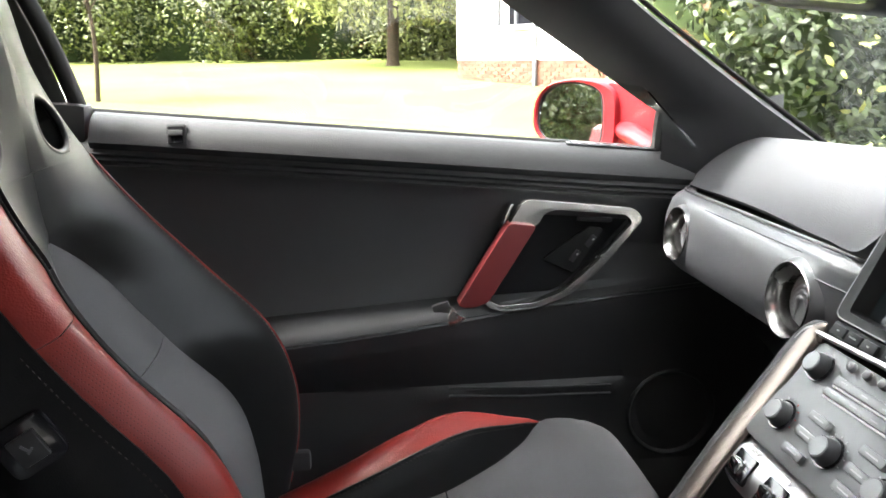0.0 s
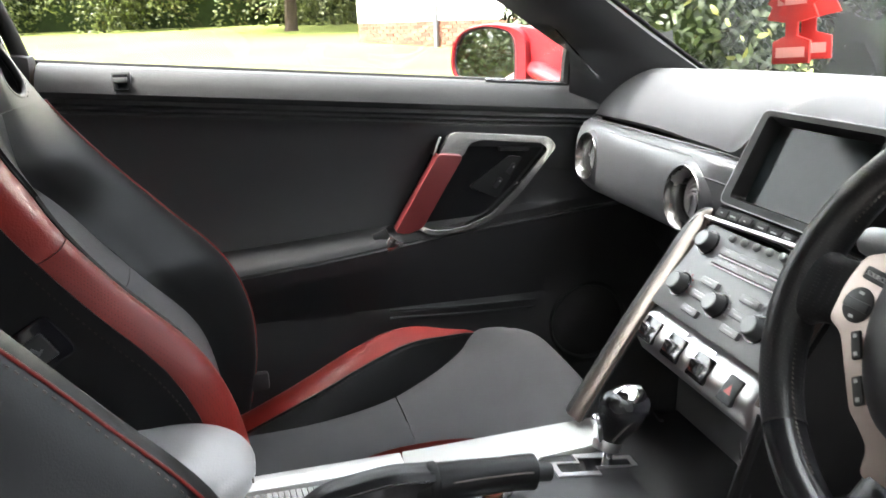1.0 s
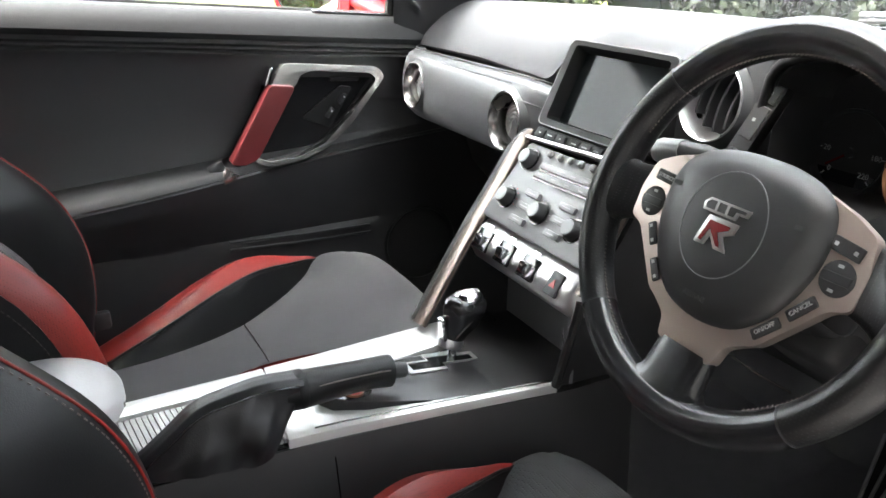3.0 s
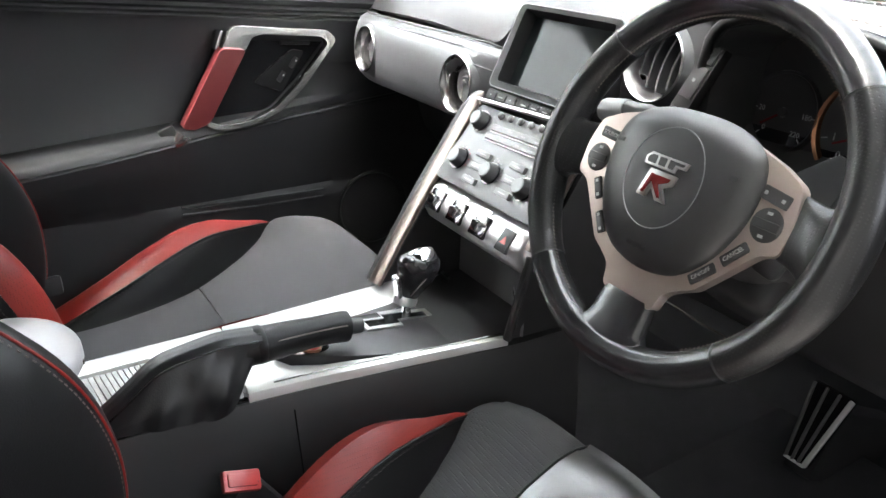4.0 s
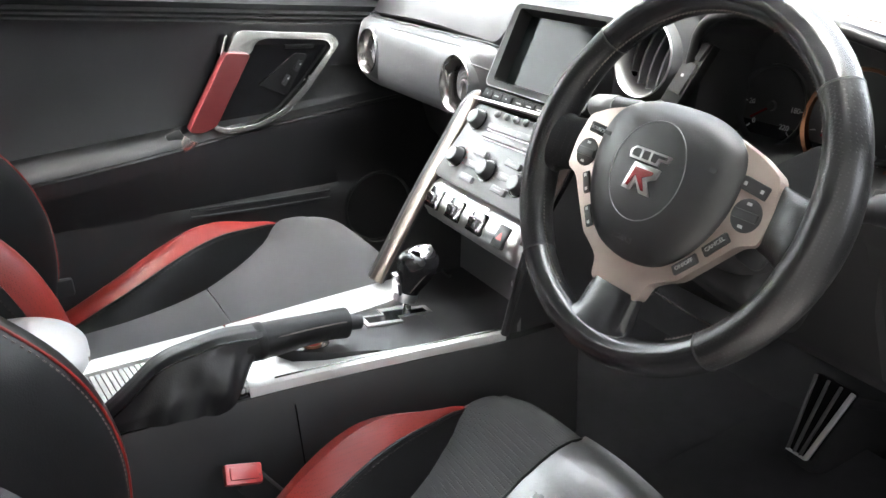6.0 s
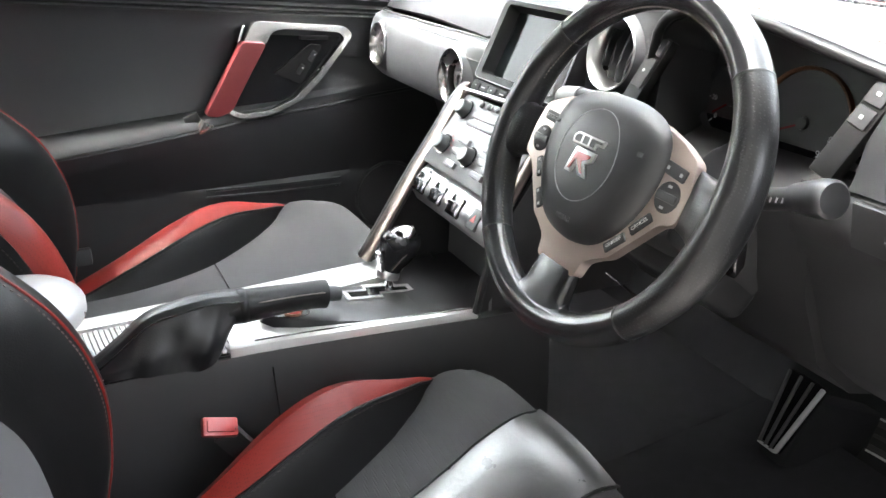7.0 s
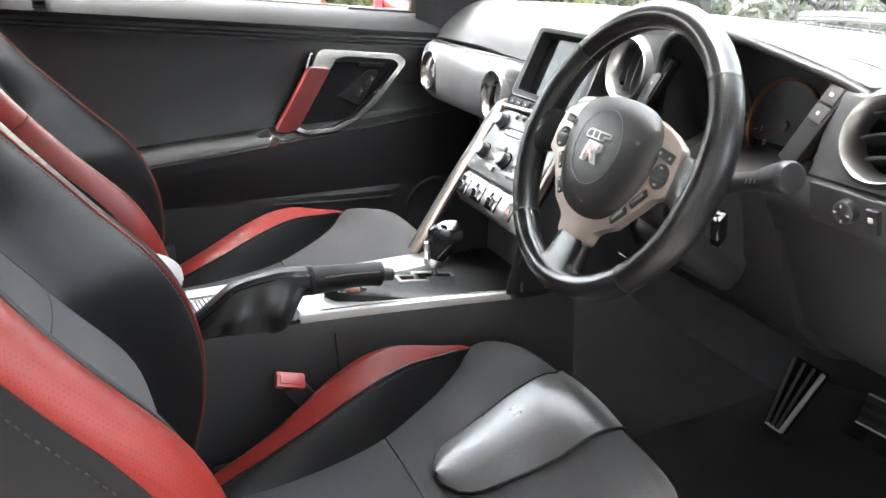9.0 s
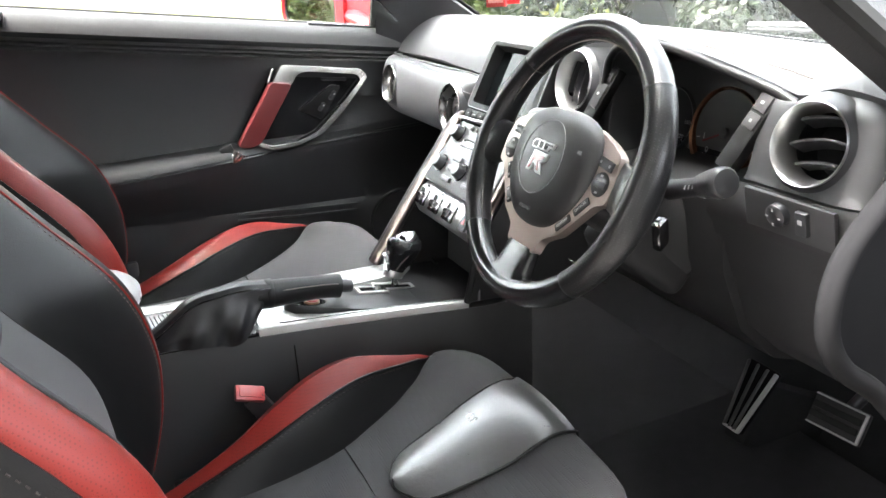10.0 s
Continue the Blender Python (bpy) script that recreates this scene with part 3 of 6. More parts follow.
def build_dashboard():
    d = thing("dashboard", "soft black dashboard with stitched cowl over the dials", "dashboard")
    ys = sorted(set(steps(-0.70, 0.68, 92) + [0.12, 0.13, 0.145, 0.155]))
    part("top_pad", surface(lambda y, s: dash_point(y, s), ys, steps(0, 1, 26), 0.012), DASH, d, "grained charcoal top pad")
    # passenger wing panel with its two vents
    prof = [(0.268, 0.853), (0.250, 0.854), (0.232, 0.847), (0.222, 0.828), (0.217, 0.80), (0.218, 0.77), (0.229, 0.744), (0.252, 0.724), (0.300, 0.706), (0.40, 0.690)]

    px, pz = table(range(10), [p[0] for p in prof]), table(range(10), [p[1] for p in prof])

    def wing(y, k):
        x, z = px(k), pz(k)
        e = max(0.0, (0.215 - y) / 0.075)
        e2 = max(0.0, (y - 0.60) / 0.06)
        x += 0.045 * e * e + 0.03 * e2 * e2
        z += (-0.02 * e * e if k < 4 else 0.0)
        return Vector((x, y, z))
    sheet = surface(wing, steps(0.140, 0.665, 100), steps(0, 9, 60))
    for v in VENTS[:2]:
        pierce(sheet, v[:3], v[3] * 0.99)
    part("wing_panel", sheet, WING, d, "satin dark grey panel with vents")
    part("wing_bead", tube([wing(y, 1) + Vector((-0.001, 0, 0.003)) for y in steps(0.15, 0.655, 24)], 0.0018, 8), PLASTIC, d)
    part("wing_line", tube([wing(y, 3) + Vector((-0.0005, 0, 0.0)) for y in steps(0.15, 0.21, 6)] + [wing(0.24, 2), wing(0.35, 2), wing(0.50, 2)], 0.0012, 6), WING, d)
    part("knee_panel", surface(lambda y, k: ((0.395, 0.43, 0.50, 0.58)[k], y, (0.692, 0.60, 0.52, 0.46)[k]), steps(0.12, 0.70, 8), range(4), 0.012), PLASTIC, d)
    # centre face between screen and dials, with its pod
    def face(y, k):
        return Vector((table(range(5), [DASH_X(y) + 0.004, 0.246, 0.240, 0.236, 0.24])(k), y, table(range(5), [DASH_Z(y) - 0.004, 0.915, 0.87, 0.83, 0.78])(k)))
    part("centre_face", pierce(surface(face, steps(-0.222, -0.098, 28), steps(0, 4, 36)), VENTS[2][:3], VENTS[2][3] * 0.99), PLASTIC_SOFT, d)
    # binnacle: hood underside, floor, back
    lip_z = table([-0.536, -0.504, -0.47, -0.43, -0.38, -0.30, -0.26, -0.236, -0.224, -0.219], [0.908, 0.920, 0.929, 0.939, 0.950, 0.953, 0.946, 0.934, 0.916, 0.890])

    def hood(y, s):
        p = Vector((DASH_X(y) + 0.004, y, lip_z(y) - 0.004))
        return p + Vector((0.14 * s, 0, -0.01 * s - 0.02 * s * s))
    part("cowl_underside", surface(hood, steps(-0.536, -0.219, 40), steps(0, 1, 4), 0.006), PLASTIC, d)
    lip = [Vector((DASH_X(y) - 0.001, y, lip_z(y) - 0.003)) for y in steps(-0.536, -0.219, 48)]
    part("cowl_lip", tube(lip, 0.006, 10), LEATHER, d, "stitched leather lip of the cowl")
    seam = bmesh.new()
    for y in steps(-0.525, -0.235, 66):
        box(0.0016, 0.0030, 0.0014, 0, dash_point(y, 0.10) + Vector((0, 0, 0.0006)), bm=seam)
    part("stitching", seam, STITCH, d)["kind"] = "stuff"
    part("binnacle_back", surface(lambda y, k: ((0.35, 0.345, 0.335, 0.30, 0.24)[k], y, (0.93, 0.88, 0.80, 0.785, 0.778)[k]), steps(-0.50, -0.21, 10), range(5), 0.01), PLASTIC, d)
    for y, name in ((-0.212, "left_cheek"), (-0.502, "right_cheek")):
        b = prism([(0.245, 0.78), (0.40, 0.78), (0.40, 0.915 if y < -0.3 else 0.938), (0.264, 0.915 if y < -0.3 else 0.938), (0.254, 0.89)], 0.012 if y < -0.3 else 0.034, 0.002, frame_axes((0, y, 0), (1, 0, 0), (0, 0, 1)))
        part("cheek", b, PLASTIC, d)
    # driver end pod
    def pod(y, k):
        x = table(range(5), [DASH_X(y) + 0.004, 0.250, 0.240, 0.233, 0.228])(k)
        e = max(0.0, (-0.615 - y) / 0.07)
        return Vector((x + 0.05 * e * e, y, table(range(5), [DASH_Z(y) - 0.004, 0.905, 0.87, 0.835, 0.823])(k)))
    part("end_pod", pierce(surface(pod, steps(-0.690, -0.506, 40), steps(0, 4, 36)), VENTS[3][:3], VENTS[3][3] * 0.99), PLASTIC_SOFT, d, "charcoal pod around the outer vent")
    seam = bmesh.new()
    for i in range(16):
        box(0.0012, 0.0012, 0.0032, 0, pod(-0.652, 3).lerp(pod(-0.652, 1), i / 15) + Vector((-0.0004, 0, 0)), bm=seam)
    part("stitching", seam, STITCH, d)["kind"] = "stuff"
    # lower driver panel
    def lower(y, k):
        e = max(0.0, (-0.60 - y) / 0.09)
        x = (0.250, 0.226, 0.218, 0.224, 0.232, 0.262, 0.30, 0.36, 0.44)[k]
        return Vector((x + 0.05 * e * e, y, (0.823, 0.820, 0.80, 0.772, 0.765, 0.70, 0.62, 0.57, 0.55)[k]))
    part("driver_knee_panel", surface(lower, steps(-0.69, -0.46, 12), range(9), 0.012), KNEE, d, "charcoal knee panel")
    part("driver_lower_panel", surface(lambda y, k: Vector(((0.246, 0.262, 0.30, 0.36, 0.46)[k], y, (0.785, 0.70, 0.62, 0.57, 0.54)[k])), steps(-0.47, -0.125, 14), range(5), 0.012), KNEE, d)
    # defroster grilles on the top pad
    for y0, y1 in ((0.38, 0.06), (0.02, -0.30), (-0.36, -0.60)):
        m = 0.5 * (y0 + y1)
        x = screen_base_x(m) - 0.09
        yaw = math.degrees(math.atan(0.52 * m / 0.68 ** 2))
        g = part("defroster_grille", box(0.075, abs(y1 - y0), 0.006, 0.002, pose(x, m, dash_point(m, 0.80).z + 0.002, 0, 5, yaw)), PLASTIC, d, "black defroster grille")
        n = int(abs(y1 - y0) / 0.012)
        for i in range(n):
            yy = y0 - 0.012 - 0.012 * i * (abs(y1 - y0) - 0.024) / (0.012 * max(1, n - 1))
            part("bar", box(0.052, 0.004, 0.004, 0, pose(x - (yy - m) * math.tan(radians(yaw)), yy, dash_point(m, 0.80).z + 0.0062, 0, 5, yaw)), PLASTIC_SOFT, g)
    return d


DASHBOARD = build_dashboard()
for i, (x, y, z, r) in enumerate(VENTS):
    ring_vent(DASHBOARD, (x, y, z), ((-1, 0, 0.12), (-1, 0, 0.12), (-1, 0, 0.18), (-1, -0.08, 0.2))[i], r, 4 if i < 3 else 3, (0.5, 0.5, 1.35, 0.15)[i], dish=WING if i < 2 else None)


# ---- centre stack: screen, radio, switches ----
STACK = frame_axes((0.128, 0, 0.727), (0, -1, 0), (0.6, 0, 0.8))     # x to the driver's side, y up the slope, z out of it


def on_stack(u, v, w=0.0, turn=0.0):
    return STACK @ pose(u, v, w, 0, 0, turn)


def build_screen():
    s = thing("display_screen", "unlit navigation screen in a black hooded bezel", "screen")
    m = frame_axes((0.222, 0.0, 0.868), (0, -1, 0), (0.42, 0, 0.9))
    w, h = 0.104, 0.060
    outer = rounded([(-w - 0.006, -h), (w + 0.006, -h), (w, h), (-w, h)], 0.012)
    inner = rounded([(-w + 0.012, -h + 0.010), (w - 0.012, -h + 0.010), (w - 0.014, h - 0.008), (-w + 0.014, h - 0.008)], 0.006)
    deep = [(x * 0.96, y * 0.94 - 0.001) for x, y in inner]
    bm = bmesh.new()
    loops = []
    for ring, z in ((outer, -0.095), (outer, 0.002), ([(x * 0.985, y * 0.98) for x, y in outer], 0.006), ([(x * 1.01, y * 1.015) for x, y in inner], 0.006), (inner, 0.003), (deep, -0.014)):
        loops.append([bm.verts.new((x, y, z)) for x, y in ring])
    for a, b in zip(loops, loops[1:]):
        for i in range(len(a)):
            bm.faces.new((a[i], a[(i + 1) % len(a)], b[(i + 1) % len(a)], b[i]))
    bm.transform(m)
    part("bezel", bm, SCREEN_BLACK, s, "black plastic bezel")
    edge = [m @ Vector((x * 0.992, y * 0.99, 0.005)) for x, y in outer]
    part("bright_line", tube(edge, 0.0012, 6, closed=True), KEY_GREY, s)
    part("glass_panel", prism([(x * 1.03, y * 1.03) for x, y in deep], 0.004, 0, m @ Matrix.Translation((0, 0, -0.015))), SCREEN, s, "dark grey unlit screen")
    # row of keys under the screen
    m2 = frame_axes((0.190, 0.0, 0.803), (0, -1, 0), (0.5, 0, 0.86))
    part("key_shelf", box(0.215, 0.020, 0.02, 0.003, m2 @ Matrix.Translation((0, 0, -0.008))), SCREEN_BLACK, s)
    for i, u in enumerate((-0.092, -0.069, -0.046, -0.016, 0.007, 0.030, 0.060, 0.083)):
        k = part("key", box(0.021, 0.011, 0.006, 0.0015, m2 @ Matrix.Translation((u, 0.001, 0.002))), KNEE, s)
        part("mark", box(0.003 if i in (0, 2) else 0.010, 0.0016, 0.0004, 0, m2 @ Matrix.Translation((u, 0.001, 0.0053))), WHITE_PRINT, k)
    return s


def knob(parent, u, v, r=0.0118, name="knob"):
    m = on_stack(u, v)
    b = part(name, lathe([(r * 1.12, 0.0), (r * 1.12, 0.003), (r * 1.02, 0.005), (r * 0.98, 0.0115), (r * 0.90, 0.0135), (0, 0.014)], 28, m), PLASTIC, parent, "ribbed black rotary knob")
    part("cap", lathe([(r * 0.84, 0.0136), (r * 0.80, 0.0146), (0, 0.0150)], 24, m), KEY_GREY, b, "grey cap of a knob")
    part("collar", lathe([(r * 1.35, 0.0005), (r * 1.3, 0.0022), (r * 1.18, 0.002)], 28, m), GLOSS, b)
    return b


def build_stack():
    s = thing("radio_panel", "dark grey radio and heater panel with knobs and keys", "control panel")
    outline = rounded([(-0.112, -0.036), (0.116, -0.036), (0.112, 0.082), (-0.104, 0.082)], 0.010)
    part("faceplate", prism(outline, 0.02, 0.002, on_stack(0, 0, -0.011)), PANEL_GREY, s, "satin grey faceplate")
    knob(s, -0.078, 0.059)
    for u in (-0.077, 0.0, 0.073):
        knob(s, u, 0.0, 0.0120)
    for i in range(5):
        part("round_key", lathe([(0.0050, 0), (0.0046, 0.004), (0.003, 0.0052), (0, 0.0055)], 14, on_stack(-0.0445 + 0.0218 * i, 0.0750 + 0.0008 * i)), KEY_GREY, s)

    def key(u, v, w, h=0.0085):
        k = part("key", box(w, h, 0.006, 0.0016, on_stack(u, v, 0.0012)), KEY_GREY, s)
        part("mark", box(w * 0.5, 0.0014, 0.0004, 0, on_stack(u, v, 0.0044)), WHITE_PRINT, k)
    # two long slotted keys, each cut into four by fine grooves
    for u, v in ((0.009, 0.0585), (0.0065, 0.0455)):
        bar = part("long_key", box(0.114, 0.0092, 0.006, 0.0018, on_stack(u, v, 0.0016, 1.5)), KEY_GREY, s, "long satin grey key bar")
        part("shadow_gap", box(0.117, 0.0022, 0.0008, 0, on_stack(u, v - 0.0058, 0.0002, 1.5)), GLOSS, bar)
        for i in range(4):
            part("mark", box(0.009, 0.0013, 0.0004, 0, on_stack(u - 0.043 + 0.0287 * i, v, 0.0048, 1.5)), WHITE_PRINT, bar)
    for u, v, w in ((-0.031, 0.018, 0.030), (-0.032, -0.001, 0.033), (-0.032, -0.0205, 0.030), (0.0425, 0.021, 0.031), (0.042, 0.002, 0.031), (0.043, -0.0168, 0.030)):
        key(u, v, w, 0.0092)
    for u in (-0.077, 0.0, 0.073):
        for a in range(-4, 5):
            q = radians(90 + a * 26)
            part("mark", box(0.0012, 0.0022, 0.0004, 0, on_stack(u + 0.0185 * math.cos(q), 0.0185 * math.sin(q), 0.0, math.degrees(q) - 90)), RED_BUTTON if u < -0.05 and a < 0 else WHITE_PRINT, s)
    # satin silver frame over the top and down the passenger side to the console
    f = thing("stack_frame", "satin silver strut framing the centre stack", "trim strut")
    strut = spline([(0.182, 0.106, 0.798), (0.174, 0.117, 0.790), (0.140, 0.121, 0.738), (0.095, 0.121, 0.675), (0.050, 0.116, 0.612), (0.006, 0.108, 0.553)], 8)
    k = len(strut)
    part("passenger_strut", tube(strut, [0.010 + 0.0075 * min(1, i / 14) for i in range(k)], 20, up=(-0.8, 0.0, 0.6), flat=0.24), STRUT, f, "satin silver strut")
    part("bright_edge", tube([p + Vector((0.0005, 0.0115 + 0.006 * min(1, i / 14), 0.001)) for i, p in enumerate(strut)], 0.0022, 8, up=(-0.8, 0, 0.6)), SILVER, f)
    part("strut_backing", tube([p + Vector((0.006, 0.012, -0.004)) for p in strut], [0.012 + 0.006 * min(1, i / 12) for i in range(k)], 12, up=(-0.8, 0, 0.6), flat=0.6), PLASTIC, f)
    part("top_bar", tube([on_stack(u, 0.0865 + 0.045 * (u + 0.110), 0.001).translation for u in steps(-0.112, 0.115, 8)], 0.0032, 10), SATIN, f)
    right = spline([(0.182, -0.116, 0.796), (0.165, -0.124, 0.775), (0.13, -0.127, 0.722), (0.098, -0.130, 0.672)], 6)
    part("driver_strut", tube(right, 0.010, 12, up=(-0.8, 0, 0.6), flat=0.55), STRUT, f)
    # dark sides of the stack
    side = surface(lambda t, q: strut[int(t)] + Vector((0.012 + 0.24 * q, 0.012 + 0.012 * q, -0.01 - 0.02 * q)), range(k), steps(0, 1, 4), 0.008)
    part("passenger_cheek", side, PLASTIC, f)
    drv = [(0.200, -0.128, 0.80), (0.150, -0.132, 0.73), (0.102, -0.134, 0.665), (0.092, -0.124, 0.60), (0.088, -0.112, 0.548)]
    side = surface(lambda t, q: Vector(drv[int(t)]) + Vector((0.24 * q, -0.014 * q, 0)), range(5), steps(0, 1, 4), 0.008)
    part("driver_cheek", side, PLASTIC, f)
    part("cheek_edge", tube([Vector(p) + Vector((-0.002, 0.003, 0)) for p in drv[2:]], 0.006, 8), PLASTIC, f)
    # open tray below the switches
    def tray_at(u, q):
        x = (0.118, 0.150, 0.164, 0.162, 0.158)[int(q)]
        k = max(0.0, min(1.0, (-0.03 - u) / 0.094))
        return Vector((x - max(0.0, x - 0.100) * k, u, (0.648, 0.645, 0.610, 0.56, 0.522 + 0.03 * k)[int(q)]))
    tray = surface(tray_at, steps(-0.118, 0.122, 16), range(5), 0.004)
    part("tray_wall", tray, PANEL_GREY, f)
    part("tray_slot", box(0.004, 0.09, 0.006, 0.001, (0.150, 0.02, 0.628)), GLOSS, f)
    part("tray_flap", box(0.006, 0.058, 0.060, 0.002, pose(0.128, 0.122, 0.510, 0, -6, -8)), PLASTIC, f)
    st = thing("sticker", "small white printed sticker in the tray", "sticker")
    mm = frame_axes((0.1285, -0.062, 0.577), (-0.52, -0.85, 0), (0, 0, 1))
    part("label", box(0.028, 0.018, 0.0008, 0, mm), WHITE_PRINT, st)
    part("print", box(0.018, 0.004, 0.0030, 0, mm @ Matrix.Translation((0, 0.002, 0))), PLASTIC, st)
    # row of toggles
    c = thing("switch_bank", "brushed silver bank of three toggle switches and a hazard button", "switch panel")
    axis = frame_axes((0.108, -0.008, 0.668), (0, -1, 0), (0.6, 0, 0.8))
    prof = [(-0.030, -0.020), (-0.030, -0.004), (-0.024, 0.008), (-0.010, 0.015), (0.010, 0.015), (0.022, 0.010), (0.029, 0.0), (0.029, -0.02)]

    def barrel(u, q):
        e = max(0.0, (abs(u) - 0.108) / 0.018)
        y, z = prof[int(q)]
        k2 = math.sqrt(max(0.0, 1 - e * e))
        return axis @ Vector((u, y * (0.35 + 0.65 * k2), -0.02 + (z + 0.02) * (0.2 + 0.8 * k2)))
    part("barrel", surface(barrel, [-0.126, -0.124, -0.120, -0.114] + steps(-0.108, 0.108, 12) + [0.114, 0.120, 0.124, 0.126], range(8), 0.003), SATIN, c)
    for u in (-0.088, -0.032, 0.024):
        t = part("toggle_bay", box(0.033, 0.030, 0.006, 0.002, axis @ Matrix.Translation((u, -0.006, 0.0145))), GLOSS, c)
        part("lever", box(0.017, 0.015, 0.010, 0.003, axis @ pose(u - 0.003, -0.008, 0.018, 22, 0, 0)), CHROME, t, "chrome toggle lever")
        part("mark", box(0.005, 0.004, 0.0005, 0, axis @ Matrix.Translation((u + 0.011, -0.004, 0.0178))), WHITE_PRINT, t)
        part("legend", box(0.014, 0.005, 0.0006, 0, axis @ Matrix.Translation((u, 0.0145, 0.0150))), DARK_METAL, c)
    hz = part("hazard_button", box(0.023, 0.030, 0.006, 0.002, axis @ Matrix.Translation((0.080, -0.006, 0.0145))), PLASTIC, c, "hazard button with a red triangle")
    part("triangle", prism([(-0.0055, -0.005), (0.0055, -0.005), (0, 0.005)], 0.001, 0, axis @ Matrix.Translation((0.080, -0.006, 0.0178))), RED_BUTTON, hz)
    return s


build_screen()
build_stack()


# ---- centre console ----
CON_L = table([-0.62, -0.40, -0.2, 0.02, 0.10], [0.098, 0.100, 0.103, 0.113, 0.116])
CON_R = table([-0.62, -0.40, -0.22, -0.05, 0.10], [-0.062, -0.064, -0.068, -0.088, -0.110])
TOP = 0.548


def LEAF_Z(x):
    """The top of the selector's insert, falling towards the tray."""
    return 0.540 - 0.13 * x


def build_console():
    c = thing("centre_console", "centre console with silver rails and black sides", "console")

    def hull(k, x):
        l, r = CON_L(x), CON_R(x)
        return Vector((x, (l + 0.02, l + 0.012, l + 0.006, l, r, r - 0.006, r - 0.012, r - 0.02)[k], (0.21, 0.42, TOP - 0.03, TOP - 0.012, TOP - 0.012, TOP - 0.03, 0.42, 0.21)[k]))
    part("body", surface(hull, range(8), steps(-0.66, 0.20, 20), 0.004), PLASTIC, c)
    part("body_joint", tube([(-0.185, CON_R(-0.185) - 0.007, TOP - 0.03), (-0.182, CON_R(-0.18) - 0.013, 0.42), (-0.18, -0.10, 0.25)], 0.0008, 6), GLOSS, c)
    # silver deck in front of the brake, and the two rails
    hug = [(0.070, 0.094), (0.042, 0.062), (0.0, 0.049), (-0.062, 0.042), (-0.090, 0.012), (-0.170, 0.008), (-0.183, -0.010), (-0.170, -0.033), (-0.135, -0.050), (-0.070, -0.066), (-0.020, -0.076), (0.060, -0.094), (0.092, -0.100)]
    deck = [(x, CON_L(x) - 0.002) for x in steps(-0.215, 0.035, 8)] + hug + [(x, CON_R(x) + 0.002) for x in steps(0.09, -0.232, 10)]
    part("deck", prism(deck, 0.014, 0.0015, Matrix.Translation((0, 0, TOP - 0.007))), DECK, c, "brushed silver deck")
    rail = [(x, CON_L(x) - 0.002) for x in steps(-0.50, -0.217, 6)] + [(x, CON_L(x) - 0.034) for x in steps(-0.217, -0.50, 6)]
    part("passenger_rail", prism(rail, 0.014, 0.0025, Matrix.Translation((0, 0, TOP - 0.007))), DECK, c, "brushed silver rail")
    lip = [Vector((x, CON_R(x) + 0.012, TOP + 0.0005)) for x in steps(-0.20, 0.085, 10)]
    part("deck_groove", tube(lip, 0.0012, 6), DARK_METAL, c)
    # leaf-shaped black insert around the selector
    leaf = spline([(-0.181, -0.010, 0), (-0.168, -0.031, 0), (-0.135, -0.048, 0), (-0.070, -0.064, 0), (-0.020, -0.074, 0), (0.060, -0.092, 0), (0.150, -0.098, 0), (0.165, 0.0, 0), (0.14, 0.10, 0), (0.085, 0.098, 0), (0.042, 0.059, 0), (0.0, 0.046, 0), (-0.062, 0.039, 0), (-0.090, 0.010, 0), (-0.168, 0.005, 0)], 5, closed=True)
    slab = prism([(p.x, p.y) for p in leaf], 0.020, 0.003)
    for v in slab.verts:
        v.co.z += LEAF_Z(v.co.x) - 0.010
    part("insert", slab, PLASTIC_SOFT, c, "grey insert round the gear selector")
    # tambour of the storage box: separate ribs
    part("tambour_bed", box(0.30, 0.125, 0.006, 0.001, (-0.36, -0.0, TOP - 0.012)), GLOSS, c)
    for i in range(42):
        part("rib", box(0.0056, 0.122, 0.006, 0.0008, pose(-0.225 - 0.0064 * i, 0.003, TOP - 0.006, 0, 0, 6), 1), RIBS, c)
    # gate of the selector
    tip = Matrix.Translation((0, 0, LEAF_Z(0))) @ Matrix.Rotation(math.atan(0.13), 4, "Y")
    zig = [(-0.052, 0.022), (-0.022, 0.022), (-0.022, 0.032), (0.022, 0.032), (0.022, 0.027), (0.040, 0.027), (0.040, 0.013), (-0.006, 0.013), (-0.006, 0.003), (-0.052, 0.003)]
    outer = [((x + 0.006) * 1.14 - 0.006, (y - 0.016) * 1.55 + 0.016) for x, y in zig]
    bm = bmesh.new()
    a = [bm.verts.new((x, y, -0.001)) for x, y in outer]
    b = [bm.verts.new((x, y, 0.0025)) for x, y in outer]
    d = [bm.verts.new((x, y, 0.0025)) for x, y in zig]
    e = [bm.verts.new((x, y, -0.001)) for x, y in zig]
    for p, q in ((a, b), (b, d), (d, e)):
        for i in range(len(p)):
            bm.faces.new((p[i], p[(i + 1) % len(p)], q[(i + 1) % len(p)], q[i]))
    bm.transform(tip)
    part("gate", bm, SATIN, c, "silver zigzag gear gate")
    part("gate_floor", prism(zig, 0.001, 0, tip @ Matrix.Translation((0, 0, 0.0009))), GLOSS, c)
    spot = Matrix.Translation((-0.145, -0.026, LEAF_Z(-0.145))) @ Matrix.Rotation(math.atan(0.13), 4, "Y")
    oval = [(0.026 * math.cos(q), 0.013 * math.sin(q)) for q in (2 * math.pi * i / 28 for i in range(28))]
    part("button_recess", prism(oval, 0.001, 0, spot @ Matrix.Translation((0, 0, 0.0008))), GLOSS, c)
